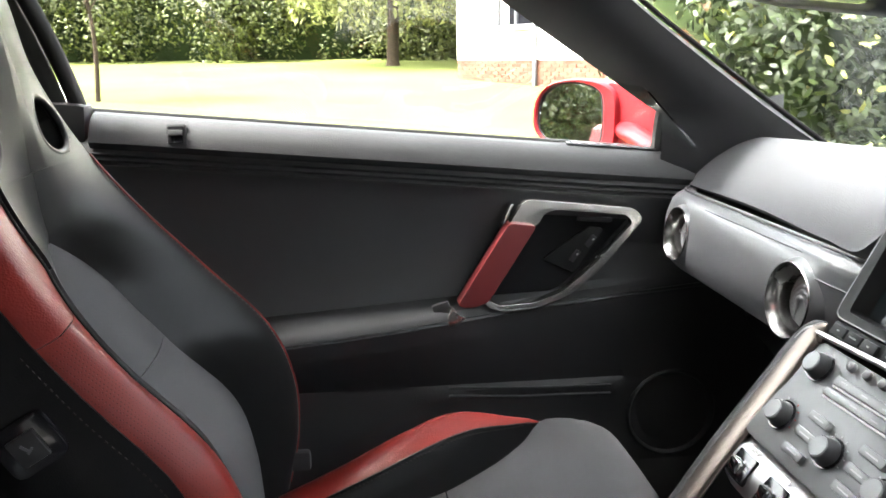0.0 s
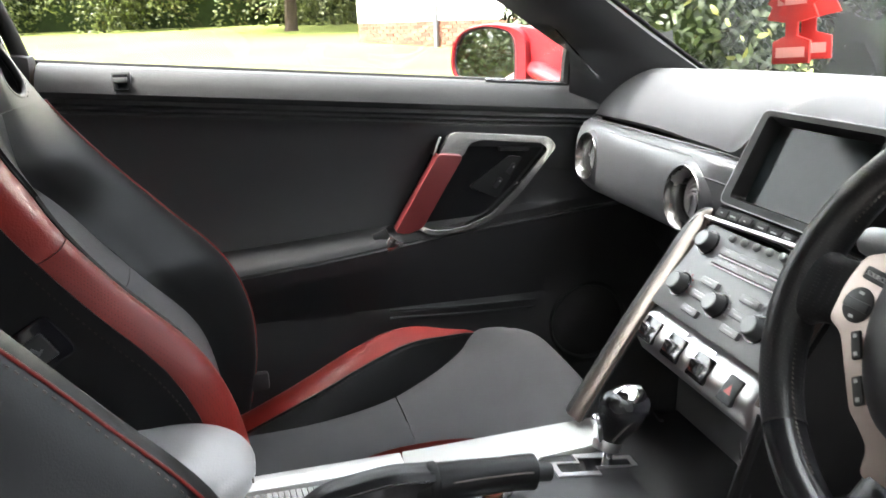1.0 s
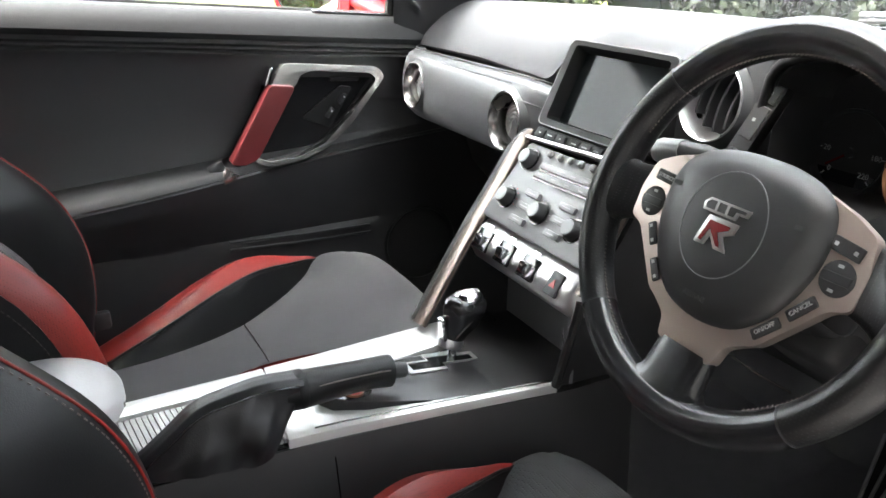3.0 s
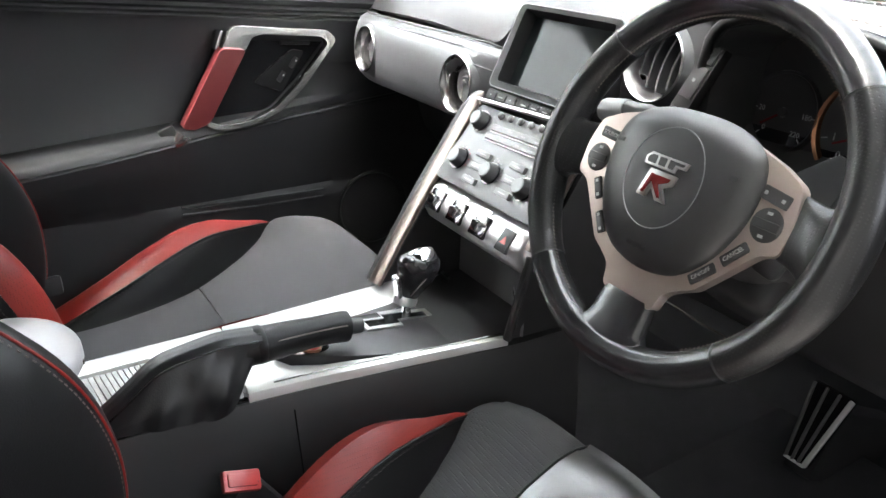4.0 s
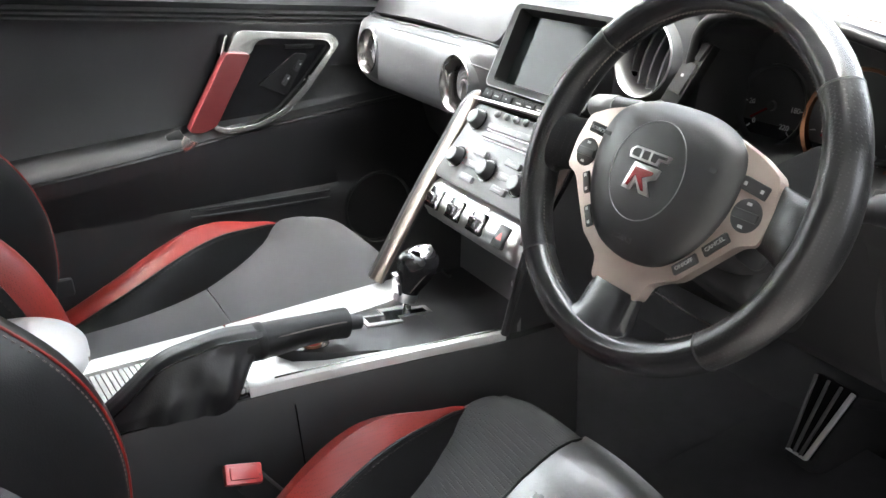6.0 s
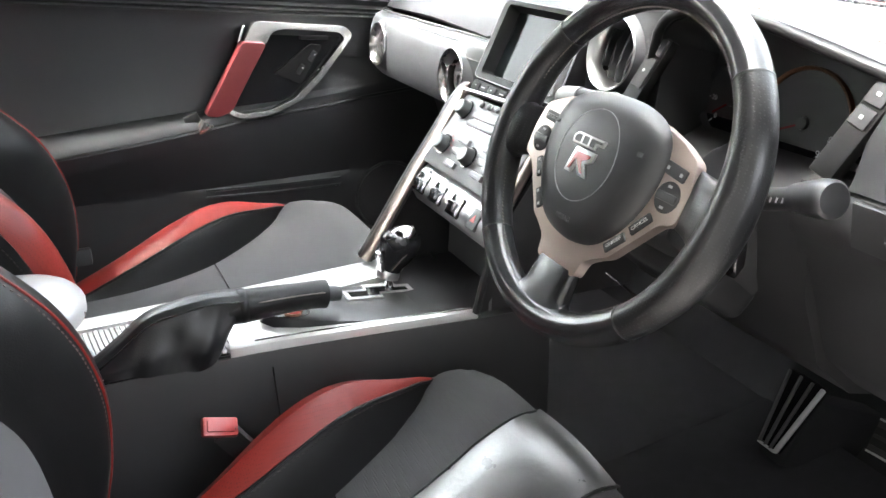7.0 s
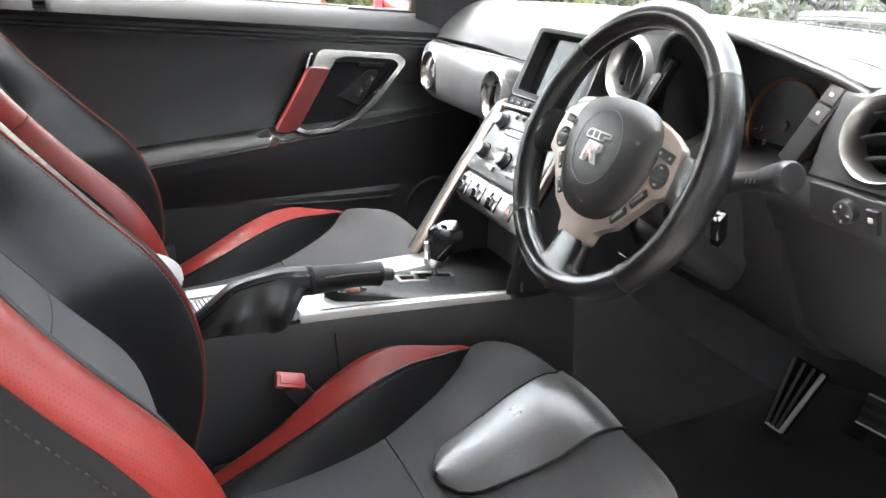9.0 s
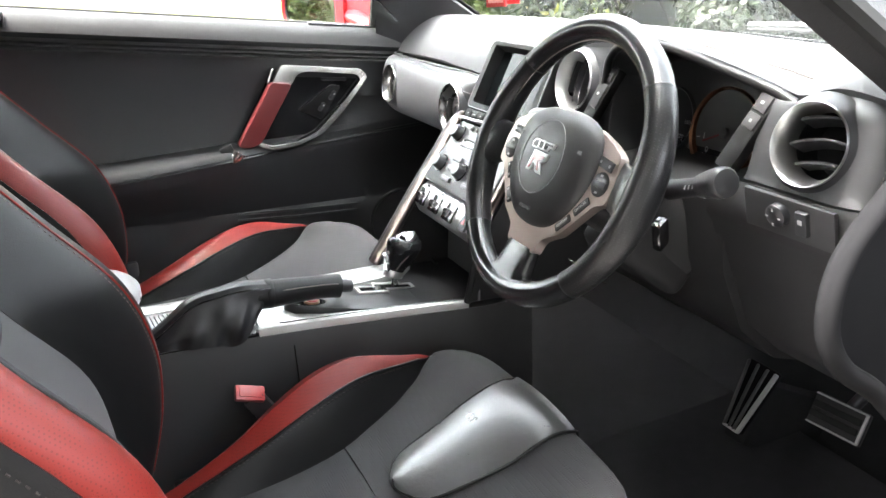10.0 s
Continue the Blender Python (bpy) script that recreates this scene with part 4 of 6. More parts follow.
    sb = part("start_button", lathe([(0.0095, 0), (0.0095, 0.003), (0.008, 0.0045), (0, 0.005)], 24, spot @ Matrix.Translation((0.003, -0.001, 0.0012))), RED_BUTTON, c, "red engine start button")
    part("button_ring", lathe([(0.0122, 0), (0.0118, 0.003), (0.010, 0.003)], 24, spot @ Matrix.Translation((0.003, -0.001, 0.0012))), COPPER, sb)
    return c


def build_selector():
    s = thing("gear_selector", "black leather gear knob with a chrome crown", "gear lever")
    o = Vector((0.012, 0.026, TOP + 0.004))
    part("stem", tube([o + Vector((0.002, 0, -0.016)), o + Vector((0.006, 0, 0.035))], 0.006, 12), CHROME, s)
    axis = [o + Vector((0.003, 0, 0.012)), o + Vector((0.008, 0, 0.024)), o + Vector((0.016, 0, 0.040)), o + Vector((0.022, 0, 0.056)), o + Vector((0.025, 0, 0.072))]
    rad = table([0, 0.1, 0.25, 0.45, 0.62, 0.76, 0.87, 0.94, 0.98, 1.0], [0.0145, 0.016, 0.0185, 0.0245, 0.029, 0.0305, 0.0285, 0.0225, 0.014, 0.003])
    p = spline(axis, 8)
    k = len(p) - 1
    part("grip", tube(p, [rad(i / k) for i in range(k + 1)], 28, flat=0.74, up=(0, 1, 0)), LEATHER_RIM, s, "black leather grip")
    crown = lathe([(0.0265, -0.012), (0.0275, -0.005), (0.0255, 0.002), (0.017, 0.0075), (0.008, 0.0095), (0, 0.010)], 36)
    crown.transform(pose(o.x + 0.019, o.y, o.z + 0.0665, 0, -20, 0) @ Matrix.Diagonal((1.0, 0.74, 1, 1)))
    part("crown", crown, CHROME, s, "chrome crown")
    part("collar", tube([o + Vector((0.000, 0, 0.004)), o + Vector((0.002, 0, 0.010)), o + Vector((0.004, 0, 0.015))], [0.017, 0.0175, 0.0160], 20, flat=0.75, up=(0, 1, 0)), SILVER, s)
    part("release_button", box(0.008, 0.016, 0.036, 0.0038, pose(o.x - 0.010, o.y, o.z + 0.030, 0, -8, 0)), CHROME, s, "chrome release button")
    for yy in (-0.0195, 0.0195):
        part("seam", tube(spline([o + Vector((0.002, yy * 0.70, 0.02)), o + Vector((0.014, yy * 0.98, 0.036)), o + Vector((0.034, yy * 1.02, 0.052))], 5), 0.0008, 6), STITCH, s)


def build_handbrake():
    h = thing("handbrake", "lowered handbrake with a black leather grip and gaiter", "handbrake")
    yb = -0.040
    lever = spline([(-0.235, yb, 0.591), (-0.20, yb, 0.590), (-0.155, yb + 0.002, 0.588), (-0.115, yb + 0.005, 0.584), (-0.098, yb + 0.006, 0.581)], 6)
    k = len(lever)
    part("grip", tube(lever, [0.0205 - 0.0025 * (i / (k - 1)) ** 2 + 0.0012 * math.sin(2.5 * math.pi * i / (k - 1)) - (0.004 if i == k - 1 else 0) for i in range(k)], 18, up=(0, 0, 1), flat=0.98), LEATHER, h, "black leather grip")
    part("release_button", tube([(-0.102, yb + 0.006, 0.582), (-0.088, yb + 0.007, 0.579), (-0.079, yb + 0.007, 0.577), (-0.077, yb + 0.007, 0.5765)], [0.0105, 0.0105, 0.0095, 0.006], 14), PLASTIC_SOFT, h)
    part("grip_seam", tube([Vector(p) + Vector((0, -0.0175, 0.0095)) for p in lever[2:-3]], 0.0009, 6), STITCH, h)
    ridge = table([-0.396, -0.372, -0.353, -0.327, -0.287, -0.240, -0.206], [0.550, 0.566, 0.581, 0.600, 0.612, 0.6145, 0.6125])
    half = table([-0.396, -0.375, -0.34, -0.30, -0.245, -0.225, -0.206], [0.014, 0.028, 0.035, 0.0375, 0.036, 0.030, 0.0212])
    foot = table([-0.396, -0.30, -0.24, -0.225, -0.206], [0.547, 0.540, 0.540, 0.553, 0.571])

    def gaiter(a, x):
        """a: angle round from the driver's side over the ridge; x along the lever."""
        zr, zf, hw = ridge(x), foot(x), half(x)
        top = min(hw * 0.92, 0.0185)
        loop = [(-hw, zf), (-hw * 0.93, zf + 0.35 * (zr - zf)), (-top, zr - 0.0065), (-top * 0.55, zr - 0.0012), (0.0, zr), (top * 0.55, zr - 0.0012), (top, zr - 0.0065), (hw * 0.93, zf + 0.35 * (zr - zf)), (hw, zf), (0.0, zf - 0.001)]
        q = (a / (2 * math.pi)) * 10
        i = int(q) % 10
        f = q - int(q)
        p, n = loop[i], loop[(i + 1) % 10]
        y, z = p[0] + (n[0] - p[0]) * f, p[1] + (n[1] - p[1]) * f
        low = max(0.0, min(1.0, (zr - 0.008 - z) / 0.02))
        k2 = max(0.0, min(1.0, (x + 0.39) / 0.05)) * max(0.0, min(1.0, (-0.206 - x) / 0.03)) * low
        fold = math.sin(75 * x + 60 * (z - zf)) * (0.35 + 0.65 * max(0.0, min(1.0, (x + 0.30) / 0.05)))
        y += math.copysign(1, y) * (0.0034 * k2 * fold + 0.0012 * k2 * math.sin(190 * x - 90 * z))
        z += 0.0007 * math.sin(95 * x) * (1 - low)
        lag = 0.022 * max(0.0, (x + 0.30) / 0.094) * max(0.0, (zr - z) / max(0.01, zr - zf)) ** 1.3
        return Vector((x - lag, yb + y, z))
    b = surface(gaiter, [2 * math.pi * i / 50 for i in range(50)], steps(-0.396, -0.206, 44), close=True)
    bmesh.ops.holes_fill(b, edges=[e for e in b.edges if e.is_boundary])
    part("gaiter", b, GAITER, h, "creased black leather gaiter")
    part("gaiter_cuff", tube([Vector((-0.214, yb, 0.591)), Vector((-0.2115, yb, 0.591)), Vector((-0.2045, yb, 0.591)), Vector((-0.202, yb, 0.591))], [0.0208, 0.0224, 0.0224, 0.0208], 24), LEATHER, h)
    part("gaiter_seam", tube([gaiter(1.257, x) + Vector((0, -0.0008, 0.0006)) for x in steps(-0.385, -0.212, 24)], 0.0011, 6), LEATHER_RIM, h)


def build_armrest():
    a = thing("armrest", "smooth pale grey padded leather armrest on the console", "armrest")

    def pad(u, v):
        x = -0.66 + 0.280 * v
        e = max(0.0, (v - 0.62) / 0.38)
        half = 0.092 * math.sqrt(max(0.0, 1 - e ** 2.3))
        th = 2 * math.pi * u
        yy = math.copysign(abs(math.cos(th)) ** 0.6, math.cos(th)) * half
        zz = math.copysign(abs(math.sin(th)) ** 0.75, math.sin(th)) * 0.027 * math.sqrt(max(0.02, 1 - e ** 3.5))
        return Vector((x, 0.034 + yy, 0.598 + zz + 0.003 * v))
    b = surface(pad, [i / 40 for i in range(40)], steps(0, 0.9, 20) + [0.93, 0.955, 0.975, 0.988, 0.996], close=True)
    bmesh.ops.holes_fill(b, edges=[e for e in b.edges if e.is_boundary])
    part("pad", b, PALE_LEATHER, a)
    part("box", box(0.24, 0.14, 0.06, 0.01, (-0.55, 0.024, 0.556)), PLASTIC, a)
    part("piping", tube(spline([pad(u, 0.985) for u in steps(0.5, 1.0, 10)], 3), 0.0012, 6), STITCH, a)


def build_belt_buckle(x, y, z, label):
    b = thing("seat_belt_buckle", label, "seat belt buckle")
    m = pose(x, y, z, 0, -32, 0)
    part("case", box(0.030, 0.020, 0.075, 0.004, m @ Matrix.Translation((0, 0, -0.042))), PLASTIC, b)
    fm = frame_axes((x, y - 0.004, z + 0.002), (0.95, 0.05, -0.32), (0.2, 0.75, 0.6))
    part("button_frame", box(0.044, 0.024, 0.010, 0.004, fm), RED_BUTTON, b, "red rim of the buckle")
    part("press_button", box(0.034, 0.015, 0.006, 0.0025, fm @ Matrix.Translation((0, 0, 0.004 if (fm.to_3x3() @ Vector((0, 0, 1))).z > 0 else -0.004))), RED_BUTTON, b, "red press button")
    part("stalk", tube([m @ Vector((0, 0, -0.07)), (x - 0.02, y + 0.005, 0.23)], 0.012, 10, flat=0.5, up=(0, 1, 0)), PLASTIC, b)


build_console()
build_selector()
build_handbrake()
build_armrest()
build_belt_buckle(-0.262, -0.106, 0.470, "red seat belt buckle button beside the driver's cushion")


# ---- instruments, column and wheel ----
def build_instruments():
    g = thing("instrument_cluster", "unlit dials behind a dark lens under the cowl", "instrument cluster")

    def dial(y, z, r, numbers, needle, ring):
        m = frame_axes((0.331, y, z), (0, -1, 0), (0.18, 0, 1))
        f = part("dial", lathe([(0, 0.0), (r, 0.0), (r, -0.004)], 40, m), LENS_BLACK, g, "black dial face")
        part("dial_ring", lathe([(r * 0.97, 0.0), (r, 0.006), (r * 1.06, 0.008), (r * 1.10, 0.0)], 48, m), ring, f)
        for i, t in enumerate(numbers):
            q = radians(225 - 270 * i / (len(numbers) - 1))
            part("tick", box(0.0012, r * 0.12, 0.0006, 0, m @ pose(0.88 * r * math.cos(q), 0.88 * r * math.sin(q), 0.001, 0, 0, math.degrees(q) - 90)), WHITE_PRINT, f)
            words(t, r * 0.20, m @ Matrix.Translation((0.68 * r * math.cos(q), 0.68 * r * math.sin(q), 0.001)), WHITE_PRINT, f, "numeral")
        q = radians(needle)
        part("needle", box(r * 0.72, 0.0022, 0.001, 0, m @ pose(0.34 * r * math.cos(q), 0.34 * r * math.sin(q), 0.003, 0, 0, needle)), EMBLEM_RED, f, "red needle")
        part("needle_cap", lathe([(r * 0.13, 0.002), (r * 0.12, 0.006), (0, 0.007)], 20, m), PLASTIC, f)
    dial(-0.367, 0.838, 0.055, "0 1 2 3 4 5 6 7 8 9".split(), 205, COPPER)
    dial(-0.266, 0.840, 0.042, "0 20 60 100 140 180 220".split(), 215, PLASTIC_SOFT)
    dial(-0.452, 0.842, 0.026, "0 1 2".split(), 240, PLASTIC_SOFT)
    for y in (-0.222, -0.497):
        m = frame_axes((0.246, y, 0.880), (0, -1, 0), (0.42, 0, 0.9)) @ Matrix.Rotation(radians(-12 if y > -0.3 else -14), 4, "Z")
        p = part("button_strip", box(0.026, 0.092, 0.014, 0.003, m @ Matrix.Translation((0, -0.012, 0))), SCREEN_BLACK, g)
        part("trim_button", box(0.020, 0.020, 0.006, 0.002, m @ Matrix.Translation((0, 0.022, 0.0065))), KNEE, p)
        part("trim_button", box(0.020, 0.036 if y > -0.3 else 0.018, 0.006, 0.002, m @ Matrix.Translation((0, -0.010 if y > -0.3 else 0.0, 0.0065))), KNEE, p)
        part("mark", box(0.0045, 0.0035, 0.0006, 0, m @ Matrix.Translation((0, 0.022, 0.0097))), WHITE_PRINT, p)
        part("mark", box(0.0035, 0.0035, 0.0006, 0, m @ Matrix.Translation((0, -0.008 if y > -0.3 else 0.0, 0.0097))), WHITE_PRINT, p)


WHEEL = frame_axes((0.090, -0.348, 0.825), (0, -1, -0.018), (0.400, 0, 0.916))       # x right, y up, z to the driver


def build_column():
    c = thing("steering_column", "charcoal steering column shroud with stalks", "steering column")
    m = WHEEL

    def shroud(a, s):
        w = 0.052 + 0.014 * s
        h = 0.040 + 0.022 * s
        x = w * math.copysign(abs(math.cos(a)) ** 0.6, math.cos(a))
        y = h * math.copysign(abs(math.sin(a)) ** 0.6, math.sin(a)) - 0.012 - 0.016 * s
        return m @ Vector((x, y, -0.045 - 0.17 * s))
    b = surface(shroud, [2 * math.pi * i / 32 for i in range(32)], steps(0, 1, 8), close=True)
    bmesh.ops.holes_fill(b, edges=[e for e in b.edges if e.is_boundary])
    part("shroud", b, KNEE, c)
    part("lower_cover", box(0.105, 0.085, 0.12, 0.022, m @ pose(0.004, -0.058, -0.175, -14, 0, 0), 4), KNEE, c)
    part("cover_joint", tube([m @ Vector((-0.05, -0.118, -0.115)), m @ Vector((0.0, -0.121, -0.115)), m @ Vector((0.03, -0.121, -0.12))], 0.0015, 6), DARK_METAL, c)
    st = part("light_stalk", tube([(0.198, -0.425, 0.794), (0.193, -0.470, 0.809), (0.189, -0.490, 0.817)], [0.0120, 0.0105, 0.0105], 16), PLASTIC, c, "black light stalk")
    part("twist_ring", tube([(0.1895, -0.4885, 0.8165), (0.187, -0.497, 0.8195)], 0.0130, 20), PLASTIC_SOFT, st)
    part("end_cap", tube([(0.187, -0.497, 0.8195), (0.182, -0.520, 0.827), (0.1795, -0.529, 0.830), (0.179, -0.5315, 0.8305)], [0.0140, 0.0170, 0.0165, 0.0140], 24), PLASTIC_SOFT, st, "grey twist end of the stalk")
    for i in range(3):
        part("mark", box(0.0006, 0.0016, 0.005, 0, pose(0.1815 - 0.0008 * i, -0.468 - 0.007 * i, 0.8095 + 0.002 * i, 15, 0, -6)), WHITE_PRINT, st)
    st = part("wiper_stalk", tube([(0.190, -0.290, 0.832), (0.178, -0.215, 0.846), (0.172, -0.190, 0.845)], [0.010, 0.0105, 0.0110], 16), PLASTIC_SOFT, c, "grey wiper stalk")
    part("end_cap", tube([(0.1725, -0.192, 0.845), (0.170, -0.163, 0.840), (0.1695, -0.157, 0.8388)], [0.0125, 0.0135, 0.0115], 20), PANEL_GREY, st, "grey end of the stalk")
    for s, lab in ((-1, "passenger side"), (1, "driver side")):
        pd = prism(rounded([(s * 0.062, -0.045), (s * 0.088, -0.05), (s * 0.108, 0.045), (s * 0.094, 0.070), (s * 0.062, 0.04)], 0.008), 0.007, 0.002, m @ pose(0, 0, -0.050, 0, s * 6, 0))
        part("shift_paddle", pd, PLASTIC_SOFT, c, "dark metal shift paddle")
    part("lever_slot", box(0.020, 0.012, 0.040, 0.004, pose(0.158, -0.462, 0.757, 8, -25, 20)), GLOSS, c, "black slot of the column lever")
    part("lever_tip", tube(spline([(0.153, -0.4695, 0.768), (0.149, -0.4705, 0.757), (0.150, -0.4700, 0.747)], 5), 0.0012, 8), DARK_METAL, c)
    # buttons on the knee panel
    k = thing("mirror_control", "round mirror control and switch on the knee panel", "switch panel")
    mm = frame_axes((0.219, -0.582, 0.801), (0, -1, 0), (-0.25, 0, 1))
    part("plate", box(0.115, 0.044, 0.006, 0.003, mm @ Matrix.Translation((0.0, 0, 0.001))), PLASTIC, k)
    part("dial", lathe([(0.0125, 0.003), (0.012, 0.012), (0.009, 0.014), (0, 0.0145)], 24, mm @ Matrix.Translation((-0.008, 0.004, 0))), PLASTIC_SOFT, k)
    for q in (0, 90, 180, 270):
        part("mark", box(0.003, 0.0016, 0.0006, 0, mm @ pose(-0.008 + 0.008 * math.cos(radians(q)), 0.004 + 0.008 * math.sin(radians(q)), 0.0148, 0, 0, q)), WHITE_PRINT, k)
    part("rocker", box(0.014, 0.026, 0.010, 0.002, mm @ Matrix.Translation((0.022, 0.002, 0.005))), PLASTIC_SOFT, k, "grey rocker switch")
    part("mark", box(0.005, 0.005, 0.0006, 0, mm @ Matrix.Translation((0.022, 0.005, 0.0104))), WHITE_PRINT, k)


def build_steering_wheel():
    w = thing("steering_wheel", "three spoke steering wheel in worn black leather with a satin bezel", "steering wheel", at=WHEEL)
    R = 0.163

    def arc(a0, a1, n):
        return [(R * math.sin(radians(a)), R * math.cos(radians(a)), 0) for a in steps(a0, a1, n)]

    def rim(name, a0, a1, mat, label, grow):
        p = arc(a0, a1, 28)
        rr = [0.0160 + grow * math.sin(math.pi * i / 28) ** 2 for i in range(29)]
        part(name, tube(p, rr, 18, up=(0, 0, 1), flat=1.12), mat, w, label)
    rim("rim_top", -50, 50, LEATHER_RIM, "smooth black leather", 0.0)
    rim("rim_bottom", 136, 224, LEATHER_RIM, "smooth black leather", 0.0)
    rim("rim_grip", 50, 136, LEATHER_DOT, "perforated black leather", 0.0025)
    rim("rim_grip", 224, 310, LEATHER_DOT, "perforated black leather", 0.0025)
    for a in (50, 136, 224, 310):
        p = Vector((R * math.sin(radians(a)), R * math.cos(radians(a)), 0))
        t = Vector((math.cos(radians(a)), -math.sin(radians(a)), 0))
        part("rim_joint", tube([p - t * 0.0008, p + t * 0.0008], 0.0164, 18, up=(0, 0, 1), flat=1.13), PLASTIC, w)
    # stitches inside the rim
    st = bmesh.new()
    for a in [x * 1.6 for x in range(225)]:
        if not (150 < a < 205 or 70 < a < 98 or 262 < a < 290):
            q = radians(a)
            box(0.0030, 0.0011, 0.0011, 0, pose((R - 0.0158) * math.sin(q), (R - 0.0158) * math.cos(q), 0.0045, 0, 0, -a + 28), bm=st)
    part("stitching", st, STITCH, w)["kind"] = "stuff"
    # thumb swells where the spokes meet the rim
    for s in (-1, 1):
        top = table([0, 0.3, 0.6, 0.85, 1.0], [0.026, 0.024, 0.024, 0.033, 0.047])
        low = table([0, 0.3, 0.6, 0.85, 1.0], [-0.028, -0.031, -0.038, -0.054, -0.078])
        thick = table([0, 0.15, 0.5, 1.0], [0.005, 0.0085, 0.0145, 0.0150])

        def web(a, q):
            c, d = math.cos(a), math.sin(a)
            y = 0.5 * (top(q) + low(q)) + 0.5 * (top(q) - low(q)) * math.copysign(abs(c) ** 0.8, c)
            x = 0.113 + q * (math.sqrt(R * R - y * y) - 0.113)
            return Vector((s * x, y, -0.005 * (1 - q) + thick(q) * math.copysign(abs(d) ** 0.8, d)))
        b = surface(web, [2 * math.pi * i / 36 for i in range(36)], steps(0, 1, 16), close=True)
        bmesh.ops.holes_fill(b, edges=[e for e in b.edges if e.is_boundary])
        part("thumb_rest", b, LEATHER_DOT, w, "perforated leather thumb rest")
    # satin bezel behind the airbag
    half = [(0.056, 0.051), (0.090, 0.041), (0.113, 0.030), (0.119, 0.004), (0.118, -0.025), (0.102, -0.030), (0.083, -0.053), (0.062, -0.078), (0.051, -0.083), (0.035, -0.093), (0.031, -0.112)]
    outline = half + [(-x, y) for x, y in half[::-1]]
    part("bezel", prism(rounded(outline, 0.006, 3), 0.012, 0.003, Matrix.Translation((0, 0, -0.002))), BEZEL, w, "satin silver bezel")

    def trunk(a, q):
        c, d = math.cos(a), math.sin(a)
        wd = 0.030 + 0.006 * q + 0.034 * max(0.0, (q - 0.55) / 0.45) ** 2
        x = wd * math.copysign(abs(c) ** 0.6, c)
        y = -0.108 + q * (-math.sqrt(R * R - x * x) + 0.108)
        return Vector((x, y, -0.003 * (1 - q) + (0.0085 + 0.0055 * q) * math.copysign(abs(d) ** 0.7, d)))
    b = surface(trunk, [2 * math.pi * i / 32 for i in range(32)], steps(0, 1, 14), close=True)
    bmesh.ops.holes_fill(b, edges=[e for e in b.edges if e.is_boundary])
    part("lower_spoke", b, LEATHER_RIM, w, "smooth dark lower spoke")
    part("hub", lathe([(0.045, -0.06), (0.05, -0.03), (0.055, -0.010), (0, -0.008)], 28), PLASTIC, w)
    # airbag pad
    edge = spline([(0.0, 0.062, 0), (0.030, 0.0605, 0), (0.056, 0.054, 0), (0.074, 0.042, 0), (0.082, 0.025, 0), (0.0835, 0.004, 0), (0.080, -0.018, 0), (0.070, -0.042, 0), (0.055, -0.062, 0), (0.034, -0.077, 0), (0.0, -0.083, 0),
                   (-0.034, -0.077, 0), (-0.055, -0.062, 0), (-0.070, -0.042, 0), (-0.080, -0.018, 0), (-0.0835, 0.004, 0), (-0.082, 0.025, 0), (-0.074, 0.042, 0), (-0.056, 0.054, 0), (-0.030, 0.0605, 0)], 4, closed=True)

    def pad(i, s):
        e = edge[i % len(edge)]
        return Vector((e.x * s, e.y * s, 0.0035 + 0.0205 * (1 - s ** 3.6) ** 0.62))
    rings = [0.02, 0.2, 0.4, 0.55, 0.7, 0.8, 0.87, 0.92, 0.95, 0.975, 0.99, 1.0]
    b = surface(pad, range(len(edge)), rings, close=True)
    bmesh.ops.holes_fill(b, edges=[e for e in b.edges if e.is_boundary])
    part("airbag_cover", b, PAD_COVER, w, "charcoal airbag cover")
    ring = []
    for i, e in enumerate(edge):
        s = 1 / math.sqrt((e.x / 0.041) ** 2 + (e.y / 0.045) ** 2)
        ring.append(pad(i, s) + Vector((0, -0.0015, 0.0003)))
    # pale grey so that the raised line's highlight is in its colour
    part("tear_line", tube(ring, 0.0005, 6, closed=True), KEY_GREY, w, "fine raised tear line")
    words("AIRBAG", 0.007, Matrix.Translation((0.0, -0.064, pad(40, 0.77).z + 0.0006)), PLASTIC, w, "embossed_word")
    for s in (-1, 1):
        part("horn_mark", box(0.008, 0.004, 0.0006, 0, (s * 0.064, 0.018, 0.0205)), PLASTIC_SOFT, w)
    # emblem: plain chrome shapes with red infill
    ze = 0.0250
    em = part("emblem_bar", prism([(-0.022, 0.005), (0.012, 0.005), (0.013, 0.010), (0.022, 0.010), (0.024, 0.0165), (-0.018, 0.0165), (-0.023, 0.012)], 0.003, 0.0008, Matrix.Translation((0.0, 0.0, ze))), SATIN, w, "chrome emblem bar")
    part("recess", prism([(-0.019, 0.0072), (0.010, 0.0072), (0.011, 0.0118), (0.020, 0.0122), (0.021, 0.0146), (-0.016, 0.0146), (-0.020, 0.0115)], 0.0010, 0, Matrix.Translation((0.0, 0.0, ze + 0.0016))), PLASTIC, em)
    for x in (-0.008, 0.003):
        part("slot", box(0.0024, 0.009, 0.0012, 0, (x, 0.0108, ze + 0.0019)), SATIN, em)
    em = part("emblem_block", prism([(-0.018, -0.022), (-0.008, -0.022), (-0.005, -0.012), (0.004, -0.022), (0.016, -0.022), (0.007, -0.010), (0.016, -0.006), (0.018, 0.003), (-0.013, 0.003)], 0.003, 0.0008, Matrix.Translation((0.0, 0.0, ze))), SATIN, w, "chrome emblem block with red infill")
